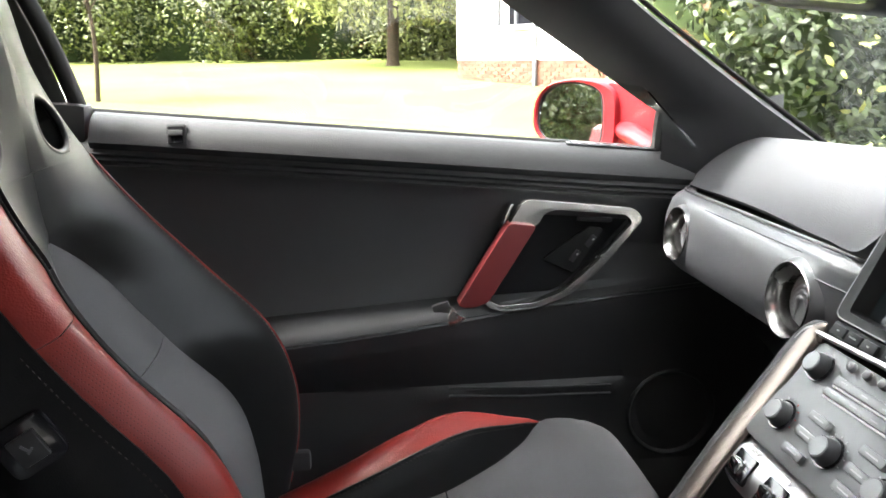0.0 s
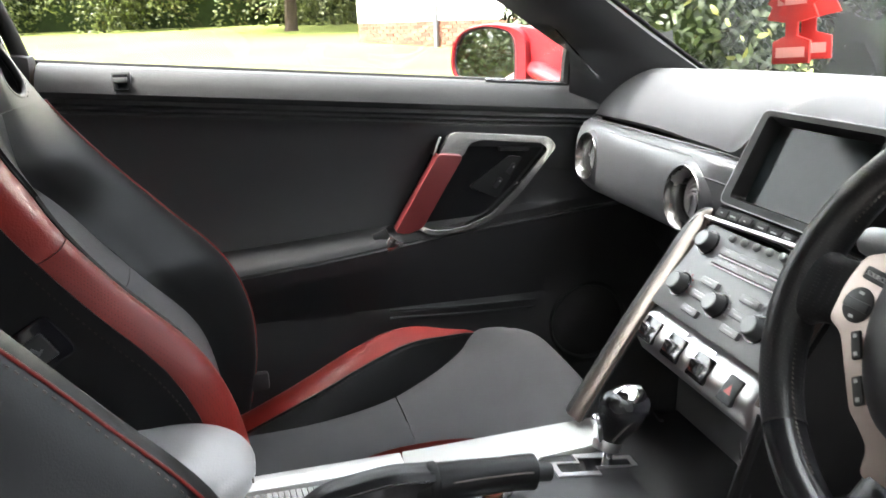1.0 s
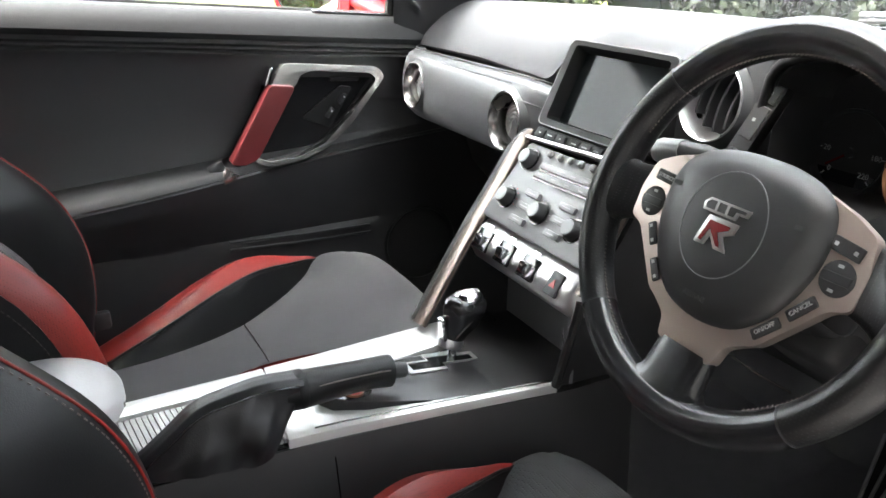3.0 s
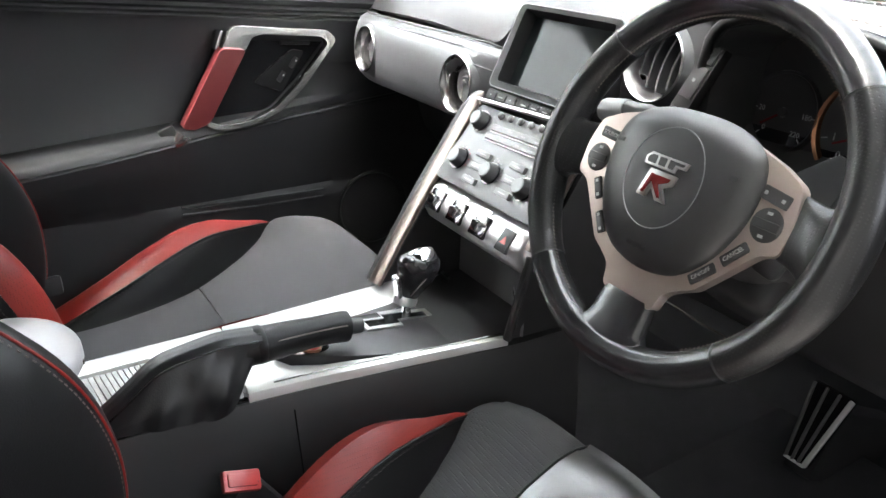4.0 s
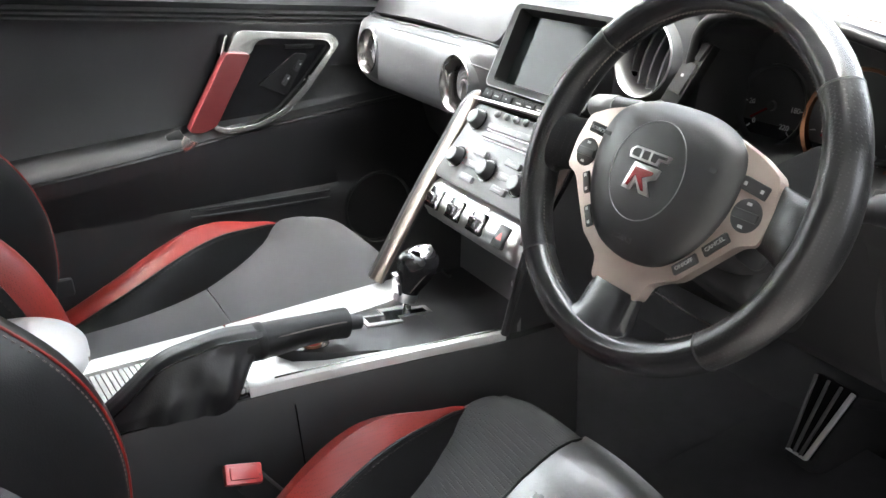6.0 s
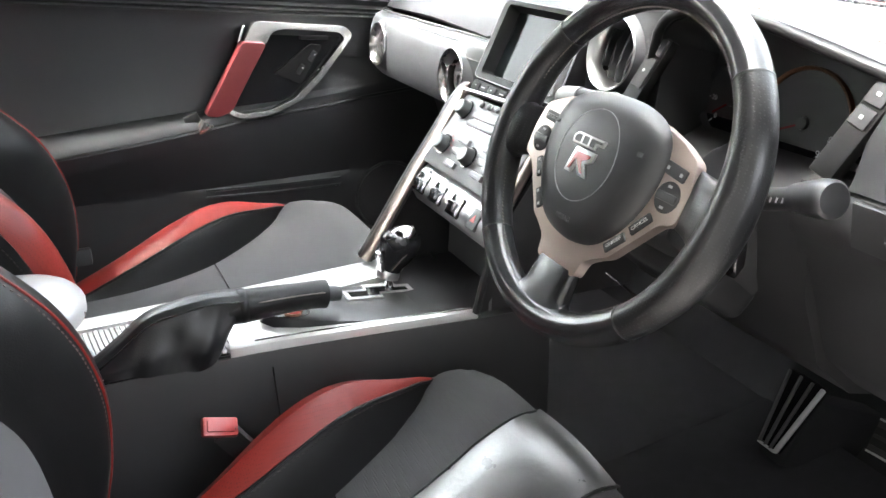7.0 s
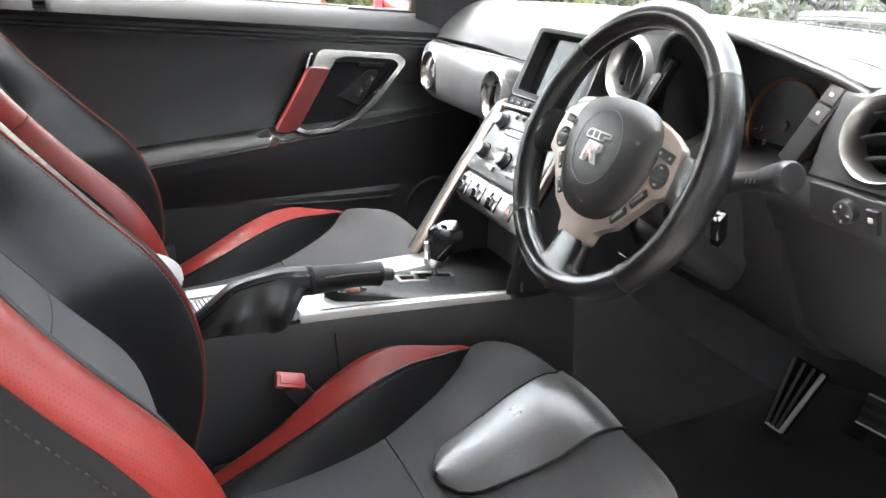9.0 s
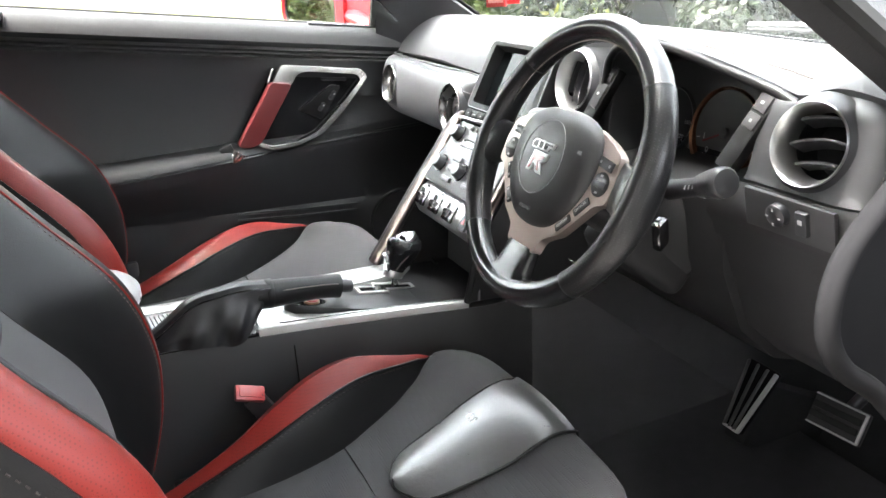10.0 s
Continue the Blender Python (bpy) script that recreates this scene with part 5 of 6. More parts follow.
    part("infill", prism([(-0.0138, -0.0190), (-0.0105, -0.0190), (-0.0062, -0.0075), (0.006, -0.0190), (0.0095, -0.0190), (0.0022, -0.0085), (0.0115, -0.0040), (0.0128, -0.0008), (-0.0095, -0.0008)], 0.0010, 0, Matrix.Translation((0.0, 0.0, ze + 0.0016))), EMBLEM_RED, em)
    # keys on the bezel
    zt = 0.0050

    def key(u, v, sx, sy, turn, text=""):
        k = part("key", box(sx, sy, 0.004, 0.0018, pose(u, v, zt - 0.0008, 0, 0, turn)), PLASTIC, w, "black bezel key")
        if text:
            words(text, 0.0052, pose(u, v, zt + 0.0014, 0, 0, turn), WHITE_PRINT, k)
        else:
            for q in (-0.32, 0.32):
                part("mark", box(0.0030, 0.0030, 0.0005, 0, pose(u, v, zt + 0.0014, 0, 0, turn) @ Matrix.Translation(((q * sx, 0, 0) if sx > sy else (0, q * sy, 0)))), WHITE_PRINT, k)
    key(-0.0925, 0.0185, 0.026, 0.0105, -4, "SOURCE")
    for s in (-1, 1):
        rk = part("rocker", lathe([(0.0140, 0.0), (0.0140, 0.0012), (0.012, 0.0022), (0, 0.0025)], 28, pose(s * 0.0980, -0.006, zt - 0.0015)), PLASTIC, w, "round black rocker")
        part("rocker_bar", box(0.024, 0.0075, 0.003, 0.001, pose(s * 0.0980, -0.006, zt + 0.0008)), PLASTIC_SOFT, rk)
        for q in (-0.0095, 0.0095):
            part("mark", box(0.0045, 0.0024, 0.0005, 0, pose(s * 0.0980, -0.006 + q, zt + 0.0012)), WHITE_PRINT, rk)
    key(-0.0820, -0.0330, 0.0085, 0.022, 34)
    key(-0.0625, -0.0615, 0.0085, 0.022, 38)
    key(0.0955, 0.0165, 0.027, 0.0115, -8)
    key(0.0835, -0.0365, 0.026, 0.0095, 52, "CANCEL")
    key(0.0635, -0.0620, 0.026, 0.0095, 48, "ON/OFF")
    return w


build_instruments()
build_column()
build_steering_wheel()


# ---- pedals ----
def build_pedals():
    f = thing("footrest", "ribbed metal footrest in the driver's footwell", "footrest")
    m = frame_axes((0.560, -0.252, 0.330), (0.0, -1, 0), (0.42, 0, 0.9))
    part("plate", prism(rounded([(-0.022, -0.064), (0.016, -0.064), (0.038, 0.064), (-0.032, 0.064)], 0.006), 0.008, 0.002, m), DEEP_BLACK, f)
    # three ribs use the darkened metal, so their shade is in the colour
    for i, (lo, hi) in enumerate(((-0.018, -0.028), (-0.007, -0.007), (0.003, 0.014), (0.013, 0.034))):
        lean = math.degrees(math.atan2(lo - hi, 0.122))
        part("rib", box(0.0042 if i < 3 else 0.0075, 0.124, 0.006, 0.0018, m @ pose((lo + hi) / 2, 0, 0.007, 0, 0, lean)), SHADED_RIB if i < 3 else ALUMINIUM, f)
    part("foot_edge", box(0.034, 0.004, 0.006, 0.0015, m @ Matrix.Translation((-0.003, -0.061, 0.007))), ALUMINIUM, f)
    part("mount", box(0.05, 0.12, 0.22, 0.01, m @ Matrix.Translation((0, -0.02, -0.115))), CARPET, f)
    b = thing("brake_pedal", "metal faced brake pedal with rubber strips", "pedal")
    m = frame_axes((0.520, -0.455, 0.415), (0, -1, 0.08), (0.45, 0, 0.9))
    part("pad", box(0.090, 0.050, 0.010, 0.005, m), PLASTIC, b)
    for y in (-0.0225, 0.0225):
        part("metal_edge", box(0.086, 0.0026, 0.004, 0.001, m @ Matrix.Translation((0, y, 0.006))), ALUMINIUM, b)
    part("metal_edge", box(0.004, 0.046, 0.004, 0.001, m @ Matrix.Translation((0.043, 0, 0.006))), ALUMINIUM, b)
    for y in (-0.0075, 0.0075):
        part("rubber_strip", box(0.080, 0.0105, 0.004, 0.0018, m @ Matrix.Translation((-0.002, y, 0.0065))), RUBBER, b)
    part("arm", tube([m @ Vector((0, 0, -0.005)), m @ Vector((0, 0.10, -0.07)), m @ Vector((0, 0.22, -0.09))], 0.010, 10), PLASTIC, b)
    mt = thing("floor_mat", "black carpet mat in the driver's footwell", "floor mat")
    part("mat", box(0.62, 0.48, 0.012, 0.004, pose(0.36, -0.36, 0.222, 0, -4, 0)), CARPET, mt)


build_pedals()


# ---- seats ----
BACK_Z = [0.40, 0.50, 0.59, 0.68, 0.77, 0.86, 0.94, 1.00, 1.06, 1.14, 1.21, 1.25]
CREST = table(BACK_Z, [-0.412, -0.392, -0.395, -0.430, -0.510, -0.586, -0.640, -0.668, -0.690, -0.706, -0.722, -0.745])
CENTRE = table(BACK_Z, [-0.440, -0.448, -0.470, -0.525, -0.597, -0.645, -0.656, -0.658, -0.662, -0.674, -0.694, -0.730])
WIDTH = table(BACK_Z, [0.205, 0.212, 0.214, 0.212, 0.206, 0.192, 0.170, 0.150, 0.136, 0.130, 0.122, 0.100])
INSERT = table([0.40, 0.50, 0.55, 0.62, 0.655, 0.69, 0.73, 0.80, 0.83, 0.855, 0.866], [0.174, 0.169, 0.162, 0.137, 0.116, 0.099, 0.100, 0.087, 0.060, 0.024, 0.004])

CUSH_X = [-0.42, -0.30, -0.20, -0.12, -0.04, 0.02, 0.06, 0.09, 0.115, 0.125]
CUSH_C = table(CUSH_X, [0.405, 0.408, 0.416, 0.430, 0.455, 0.478, 0.488, 0.487, 0.465, 0.40])
CUSH_E = table(CUSH_X, [0.400, 0.450, 0.488, 0.503, 0.497, 0.494, 0.493, 0.486, 0.46, 0.39])
CUSH_W = table([-0.42, -0.30, -0.21, -0.168, -0.115, -0.07, -0.03, 0.0, 0.05, 0.125], [0.095, 0.100, 0.114, 0.124, 0.148, 0.168, 0.190, 0.201, 0.206, 0.203])
CUSH_SEAM = table([-0.42, -0.30, -0.24, -0.20, -0.15, -0.09, -0.03, 0.0, 0.05], [0.118, 0.124, 0.131, 0.142, 0.160, 0.180, 0.197, 0.204, 0.208])
CUSH_OUT = table([-0.42, -0.30, -0.222, -0.178, -0.134, -0.091, -0.049, -0.005, 0.05], [0.152, 0.168, 0.198, 0.215, 0.226, 0.226, 0.219, 0.210, 0.209])


def build_seat(name, label, y0, recline, tongue, short):
    s = thing(name, label, "car seat", "front seats", at=Matrix.Translation((0, y0, 0)))
    hinge = Matrix.Translation((-0.41, 0, 0.44)) @ Matrix.Rotation(radians(recline), 4, "Y") @ Matrix.Translation((0.41, 0, -0.44))

    def bolster_x(z, q):
        """From the insert's edge (q = 0) to the crest (q = 1)."""
        return CENTRE(z) + (CREST(z) - CENTRE(z)) * math.sin(q * math.pi / 2) ** 1.3

    def add(nm, bm, mat, lab=""):
        bm.transform(hinge)
        return part(nm, bm, mat, s, lab)

    def insert(u, z):
        w = INSERT(z)
        return Vector((CENTRE(z) + 0.010 * (1 - u * u) * min(1, w / 0.08) + 0.002, u * w * 0.985, z))
    us = steps(-1, 1, 16)
    add("lower_insert", surface(insert, us, steps(0.40, 0.7095, 18), 0.006), SUEDE, "dark grey suede")
    add("upper_insert", surface(insert, us, steps(0.7105, 0.862, 12), 0.006), SUEDE, "dark grey suede")
    for d in (-1, 1):
        def inner(q, z):
            w, h = (INSERT(z) if z < 0.865 else 0.0), WIDTH(z)
            lift = 0.005 * min(1.0, 4 * q) if d > 0 else 0.0
            return Vector((bolster_x(z, q) + lift, d * (w + (h - w) * q), z + 0.6 * lift))
        if d < 0:
            add("insert_wing", surface(inner, steps(0, 0.66, 10), steps(0.40, 0.862, 36), 0.008), SUEDE, "dark grey suede rising up the bolster")
            add("shoulder", surface(inner, steps(0, 0.66, 10), steps(0.8625, 0.945, 8), 0.008), LEATHER, "smooth black leather")
            add("inner_bolster", surface(inner, steps(0.661, 0.70, 3), steps(0.40, 0.945, 40), 0.002), LEATHER, "smooth black leather")
        else:
            add("inner_bolster", surface(inner, steps(0, 1, 16), steps(0.40, 0.945, 40), 0.003), LEATHER, "smooth black leather")
        hs = surface(inner, steps(0, 1, 40), steps(0.945, 1.25, 60))
        gone = [f for f in hs.faces if ((abs(f.calc_center_median().y) - 0.100) / 0.044) ** 2 + ((f.calc_center_median().z - 0.994) / 0.036) ** 2 < 0.98]
        bmesh.ops.delete(hs, geom=gone, context="FACES")
        bmesh.ops.solidify(hs, geom=hs.faces[:], thickness=0.006)
        add("headrest_side", hs, LEATHER, "black leather headrest")

        def red(q, z):
            h = WIDTH(z)
            k = table([0.40, 0.55, 0.80, 0.90, 0.95, 1.05], [0.6, 1.0, 1.0, 0.8, 0.55, 0.5])(z)
            if q < 0:
                p = inner((0.69, 0.85)[q + 2], z)
                return p + Vector((0.0026, 0, 0.0008))
            return Vector((CREST(z) + 0.0016 - k * (0.0, 0.003, 0.010, 0.020, 0.033)[q], d * (h + k * (0.0, 0.011, 0.020, 0.026, 0.028)[q]), z - 0.004 * q))
        lead = range(-2, 5) if d < 0 else range(5)
        add("red_band", surface(red, lead, steps(0.41, 0.8251, 32), 0.006), RED_LEATHER, "perforated red leather")
        add("red_band_top", surface(red, lead, steps(0.8259, 0.945, 10), 0.006), RED_PLAIN, "red leather")
        add("piping", tube([(inner(0.84 if tongue else 0.95, z) + Vector((0.0035, 0, 0.0015)) if d > 0 else red(-2, z) + Vector((0.001, 0, 0.001))) for z in steps(0.41, 0.945, 40)], 0.0016, 8), RED_PLAIN if d > 0 else LEATHER, "thin piping along the bolster")
        sm = bmesh.new()
        for i in range(90):
            z = 0.415 + 0.0058 * i
            lane = (0.77 if tongue else 0.90) if d > 0 else 0.672
            a, b2 = inner(lane, z), inner(lane, z + 0.003)
            mid = (a + b2) / 2 + (Vector((0.0034, 0, 0.0017)) if d > 0 else Vector((0.0006, 0, 0)))
            box(0.0012, 0.0012, 0.0034, 0, Matrix.Translation(mid) @ (b2 - a).to_track_quat("Z", "Y").to_matrix().to_4x4(), bm=sm)
        add("stitching", sm, STITCH)["kind"] = "stuff"

        sm = bmesh.new()
        for i in range(70):
            z = 0.42 + 0.0058 * i
            a, b2 = red(4, z), red(4, z + 0.003)
            mid = (a + b2) / 2 + Vector((-0.004, d * 0.0040, 0))
            box(0.0013, 0.0013, 0.0034, 0, Matrix.Translation(mid) @ (b2 - a).to_track_quat("Z", "Y").to_matrix().to_4x4(), bm=sm)
        add("flank_stitching", sm, DARK_STITCH)["kind"] = "stuff"

        def side(q, z):
            a = red(4, z)
            rear = CENTRE(z) - 0.115
            x = a.x + (rear - a.x) * (0, 0.3, 0.7, 1)[q]
            return Vector((x, a.y + d * (0.0, 0.006, 0.004, -0.03)[q], z - 0.012 + 0.012 * (q == 0)))
        add("side_panel", surface(side, range(4), steps(0.40, 1.25, 30), 0.008), LEATHER, "black leather flank")
    # rear shell
    def shell(u, z):
        h = WIDTH(z) * 0.92
        return Vector((CENTRE(z) - 0.115 - 0.02 * (1 - u * u), u * h, z))
    add("back_shell", surface(shell, steps(-1, 1, 10), steps(0.38, 1.20, 20), 0.01), PLASTIC, "hard black back shell")
    # shoulder seams and the two belt openings under the headrest
    crown = surface(lambda u, k: Vector((-0.735 - (0, 0.03, 0.07, 0.10)[k], u * (0.100, 0.100, 0.085, 0.06)[k], 1.248 + (0, 0.012, 0.012, -0.01)[k])), steps(-1, 1, 8), range(4), 0.006)
    add("headrest_top", crown, LEATHER)
    for d in (-1, 1):
        def edge(q, z):
            return Vector((CREST(z) + 0.001, d * WIDTH(z), z)).lerp(Vector((CREST(z) - 0.10, d * (WIDTH(z) - 0.01), z)), q)
        add("headrest_flank", surface(edge, steps(0, 1, 4), steps(0.945, 1.25, 14), 0.006), LEATHER)
        def lip(ang, k):
            zz = 0.994 + 0.036 * k * math.sin(ang)
            yy = 0.100 + 0.044 * k * math.cos(ang)
            return Vector((bolster_x(zz, min(1.0, yy / WIDTH(zz))), d * yy, zz))
        ring = [2 * math.pi * i / 36 for i in range(36)]
        add("slot_rim", tube([lip(g, 1.0) + Vector((0.001, 0, 0)) for g in ring], 0.0055, 10, closed=True), LEATHER, "padded rim of the belt opening")
        add("slot", surface(lambda g, k: lip(g, 1.0 - 0.10 * k) + Vector((-0.0, 0, 0)) * k + Vector((-0.018 * k, 0.004 * d * k, 0)), ring, range(4), close=True), CARPET, "deep belt opening in the backrest")
    # pocket button on the inner flank
    for d in ((-1,) if y0 > 0 else ()):
        m = hinge @ frame_axes((-0.588, d * 0.244, 0.728), (0.85, 0, 0.52), (-0.52, 0, 0.85))
        if (m.to_3x3() @ Vector((0, 0, 1))).y > 0:
            m = m @ Matrix.Rotation(math.pi, 4, "X")
        p = part("adjuster_cup", prism(rounded([(-0.030, -0.026), (0.030, -0.026), (0.030, 0.026), (-0.030, 0.026)], 0.012), 0.008, 0.002, m), GLOSS, s, "black seat control cup")
        part("adjuster_key", box(0.030, 0.030, 0.006, 0.003, m @ Matrix.Translation((0, -0.002, 0.005))), PLASTIC, p)
        part("mark", box(0.003, 0.010, 0.0006, 0, m @ pose(-0.001, 0, 0.0083, 0, 0, 25)), DIM_PRINT, p)
        part("mark", box(0.008, 0.0025, 0.0006, 0, m @ pose(0.002, -0.004, 0.0083, 0, 0, 25)), DIM_PRINT, p)

    # cushion
    def ins(u, x):
        w = CUSH_W(x)
        xx = x - 0.024 * abs(u) ** 8 * max(0.0, (x + 0.05) / 0.175)
        xx -= short * max(0.0, xx)
        return Vector((xx, u * w, CUSH_C(x) + (CUSH_E(x) - CUSH_C(x)) * (abs(u) ** 6 if x > -0.02 else 0.0) * min(1, max(0.0, (x + 0.02) / 0.04)) + 0.008 * (1 - u * u) + 0.002))
    suede = SUEDE_DOT if tongue else SUEDE
    part("cushion_rear", surface(ins, us, steps(-0.41, -0.1615, 12), 0.006), suede, s, "dark suede cushion panel")
    part("cushion_front", surface(ins, us, steps(-0.1595, 0.10, 20) + [0.108, 0.115, 0.120, 0.124, 0.125], 0.006), suede, s, "dark suede cushion panel")
    fx = 0.125 * (1 - short)
    part("front_apron", surface(lambda u, z: Vector((fx - 0.026 * abs(u) ** 5 - 0.03 * max(0.0, (0.40 - z)) / 0.15, u * 0.203, z)), us, steps(0.25, 0.405, 6), 0.01), suede, s)
    for d in (-1, 1):
        swell = 0.0 if d < 0 and not tongue else 1.0

        def outer(x):
            if tongue:
                return CUSH_OUT(x)
            return max(CUSH_OUT(x), 0.204) if d > 0 else CUSH_SEAM(x) + 0.10 * (CUSH_OUT(x) - CUSH_SEAM(x))

        def rise(q, x):
            w, e = CUSH_W(x), CUSH_SEAM(x)
            zc, ze = CUSH_C(x), CUSH_E(x) - 0.004
            return Vector((x, d * (w + (e - w) * q), zc + (ze - zc) * math.sin(q * 1.05) / math.sin(1.05)))
        part("inner_bolster", surface(rise, steps(0, 1, 8), steps(-0.42, 0.03, 30), 0.006), LEATHER, s, "smooth black leather")

        def band(q, x):
            a = rise(1, x)
            wide = outer(x) - CUSH_SEAM(x)
            k = min(1.0, wide / 0.055)
            dy = (0.0, 0.25, 0.55, 0.82, 0.96, 1.0)[q] * wide
            dz = (0.0, 0.009, 0.012, 0.003, -0.016, -0.045)[q] * (0.35 + 0.65 * k)
            dz += (0.0, 0.005, 0.011, 0.015, 0.016, 0.012)[q] * swell * math.exp(-((x + 0.19) / 0.11) ** 2)
            return Vector((x, a.y + d * dy, a.z + dz - 0.010 * max(0.0, (x + 0.02) / 0.03) ** 2))
        part("red_bolster", surface(band, range(6), steps(-0.42, 0.012, 34), 0.006), RED_LEATHER if tongue else RED_PLAIN, s, "red leather bolster")
        part("piping", tube([band(0, x) + Vector((0, 0, 0.001)) for x in steps(-0.41, -0.004, 30)], 0.0022, 8), LEATHER, s)
        sm = bmesh.new()
        for i in range(64):
            x = -0.405 + 0.006 * i
            box(0.0034, 0.0012, 0.0012, 0, rise(0.88, x) + Vector((0, 0, 0.0006)), bm=sm)
        part("stitching", sm, DARK_STITCH, s)["kind"] = "stuff"

        def skirt(q, x):
            p = band(5, min(x, 0.0))
            e = ins(d, x)
            z = p.z if x <= 0.0 else min(p.z + (e.z - p.z) * min(1, x / 0.03), e.z)
            return Vector((e.x if x > 0 else x, d * (outer(min(x, 0.05)) - 0.003), z - 0.002 - (z - 0.25) * q))
        part("cushion_side", surface(skirt, steps(0, 1, 4), steps(-0.42, 0.12, 22), 0.008), LEATHER, s)
    if tongue:
        def patch(u, v):
            x = -0.138 + 0.260 * v
            h = 0.073 * (1 - (max(0.0, 0.16 - v) / 0.16) ** 2.2) ** 0.5 * (0.66 + 0.34 * min(1.0, v / 0.5))
            p = ins(min(0.98, h / CUSH_W(x)) * u, x)
            crease = 0.0012 * math.sin(60 * v + 9 * u) * max(0.0, 0.5 - v)
            return p + Vector((0.004 * max(0.0, (v - 0.85) / 0.15), -0.004 + 0.008 * v, 0.006 * (1 - 0.7 * v) + 0.010 * (1 - u * u) * (1 - 0.4 * v) + 0.0015 + 0.3 * crease))
        part("leather_tongue", surface(patch, steps(-1, 1, 18), [0.001, 0.006, 0.015, 0.03, 0.05, 0.08, 0.11] + steps(0.15, 1, 26), 0.005), LEATHER_SMOOTH, s, "creased smooth leather thigh patch")
        part("tongue_piping", tube([patch(-1, v) for v in steps(1, 0.002, 20)] + [patch(1, v) for v in steps(0.002, 1, 20)], 0.0022, 8), LEATHER, s)
    part("base", box(0.44, 0.36, 0.12, 0.02, (-0.16, 0, 0.29)), PLASTIC, s)
    for d in (-1, 1):
        part("rail", box(0.50, 0.03, 0.035, 0.005, (-0.14, d * 0.16, 0.222)), DARK_METAL, s)
    part("recliner_cover", box(0.035, 0.016, 0.034, 0.008, (-0.365, 0.210, 0.365) if tongue else (-0.385, 0.210, 0.448)), KNEE if tongue else PLASTIC, s)
    return s


build_seat("passenger_seat", "black and red leather bucket seat with plain grey suede centre", 0.355, 0, False, 0.0)
build_seat("driver_seat", "black and red bucket seat with suede centre and leather thigh patch", -0.356, 4.0, True, 0.25)


# ---- mirrors and hanging card ----
def build_wing_mirror():
    w = thing("wing_mirror", "red painted wing mirror outside the passenger window", "wing mirror")
    u = Vector((0.105, -0.135, 0)).normalized()           # along the glass, towards the car
    m = frame_axes((0.160, 0.965, 0.955), u, (0, 0, 1))   # z looks back
    if (m.to_3x3() @ Vector((0, 0, 1))).x > 0:
        m = frame_axes((0.160, 0.965, 0.955), -u, (0, 0, 1))
    sx = 1 if (m.to_3x3() @ Vector((1, 0, 0))).dot(u) > 0 else -1

    def ring(sc, dz, dx=0.0, kx=1.0):
        pts = [(-0.104, -0.022), (-0.098, 0.026), (-0.064, 0.058), (-0.004, 0.070), (0.062, 0.064), (0.096, 0.044), (0.102, 0.0), (0.098, -0.050), (0.07, -0.062), (-0.05, -0.062), (-0.088, -0.050)]
        return [m @ Vector((sx * (p.x * sc * kx + dx), p.y * sc, dz)) for p in spline([(a, b, 0) for a, b in pts], 5, closed=True)]
    loops = [ring(0.90, -0.004, -0.012, 0.86), ring(0.93, 0.004, -0.010, 0.89), ring(0.97, 0.005), ring(1.0, 0.0), ring(1.02, -0.02), ring(0.99, -0.05, 0.006), ring(0.88, -0.085, 0.016), ring(0.62, -0.115, 0.025), ring(0.25, -0.128, 0.03)]
    bm = bmesh.new()
    vs = [[bm.verts.new(p) for p in l] for l in loops]
    for a, b in zip(vs, vs[1:]):
        for i in range(len(a)):
            bm.faces.new((a[i], a[(i + 1) % len(a)], b[(i + 1) % len(b)], b[i]))
    bm.faces.new(vs[-1])
    part("housing", bm, RED_PAINT, w, "glossy red housing")
    bm = bmesh.new()
    axis_y = m.to_3x3() @ Vector((0, 1, 0))
    axis_z = m.to_3x3() @ Vector((0, 0, 1))
    g = [bm.verts.new(p - axis_z * 0.052 * (p - m.translation).dot(axis_y)) for p in ring(0.90, -0.005, -0.012, 0.86)]
    bm.faces.new(g)
    bmesh.ops.solidify(bm, geom=bm.faces[:], thickness=0.002)
    part("mirror_glass", bm, MIRROR, w, "mirror glass")
    part("glass_edge", tube(ring(0.905, -0.003, -0.012, 0.86), 0.0025, 6, closed=True), RUBBER, w)
    foot = [m @ Vector((sx * 0.088, -0.02, -0.05)), Vector((0.245, 0.855, 0.925)), Vector((0.255, 0.79, 0.91)), Vector((0.255, 0.745, 0.90))]
    body = rounded([(0.072, -0.066), (0.205, -0.066), (0.205, 0.004), (0.172, 0.036), (0.125, 0.057), (0.072, 0.067)], 0.014, 4)
    part("inner_cover", prism([(sx * a, b) for a, b in body], 0.05, 0.012, m @ Matrix.Translation((0, 0, -0.032)), 4), RED_PAINT, w, "glossy red inner cover")
    part("foot", tube(spline(foot, 5), [0.030 - 0.0006 * i for i in range(16)], 14, flat=0.7, up=(0, 0, 1)), RED_PAINT, w, "glossy red foot")


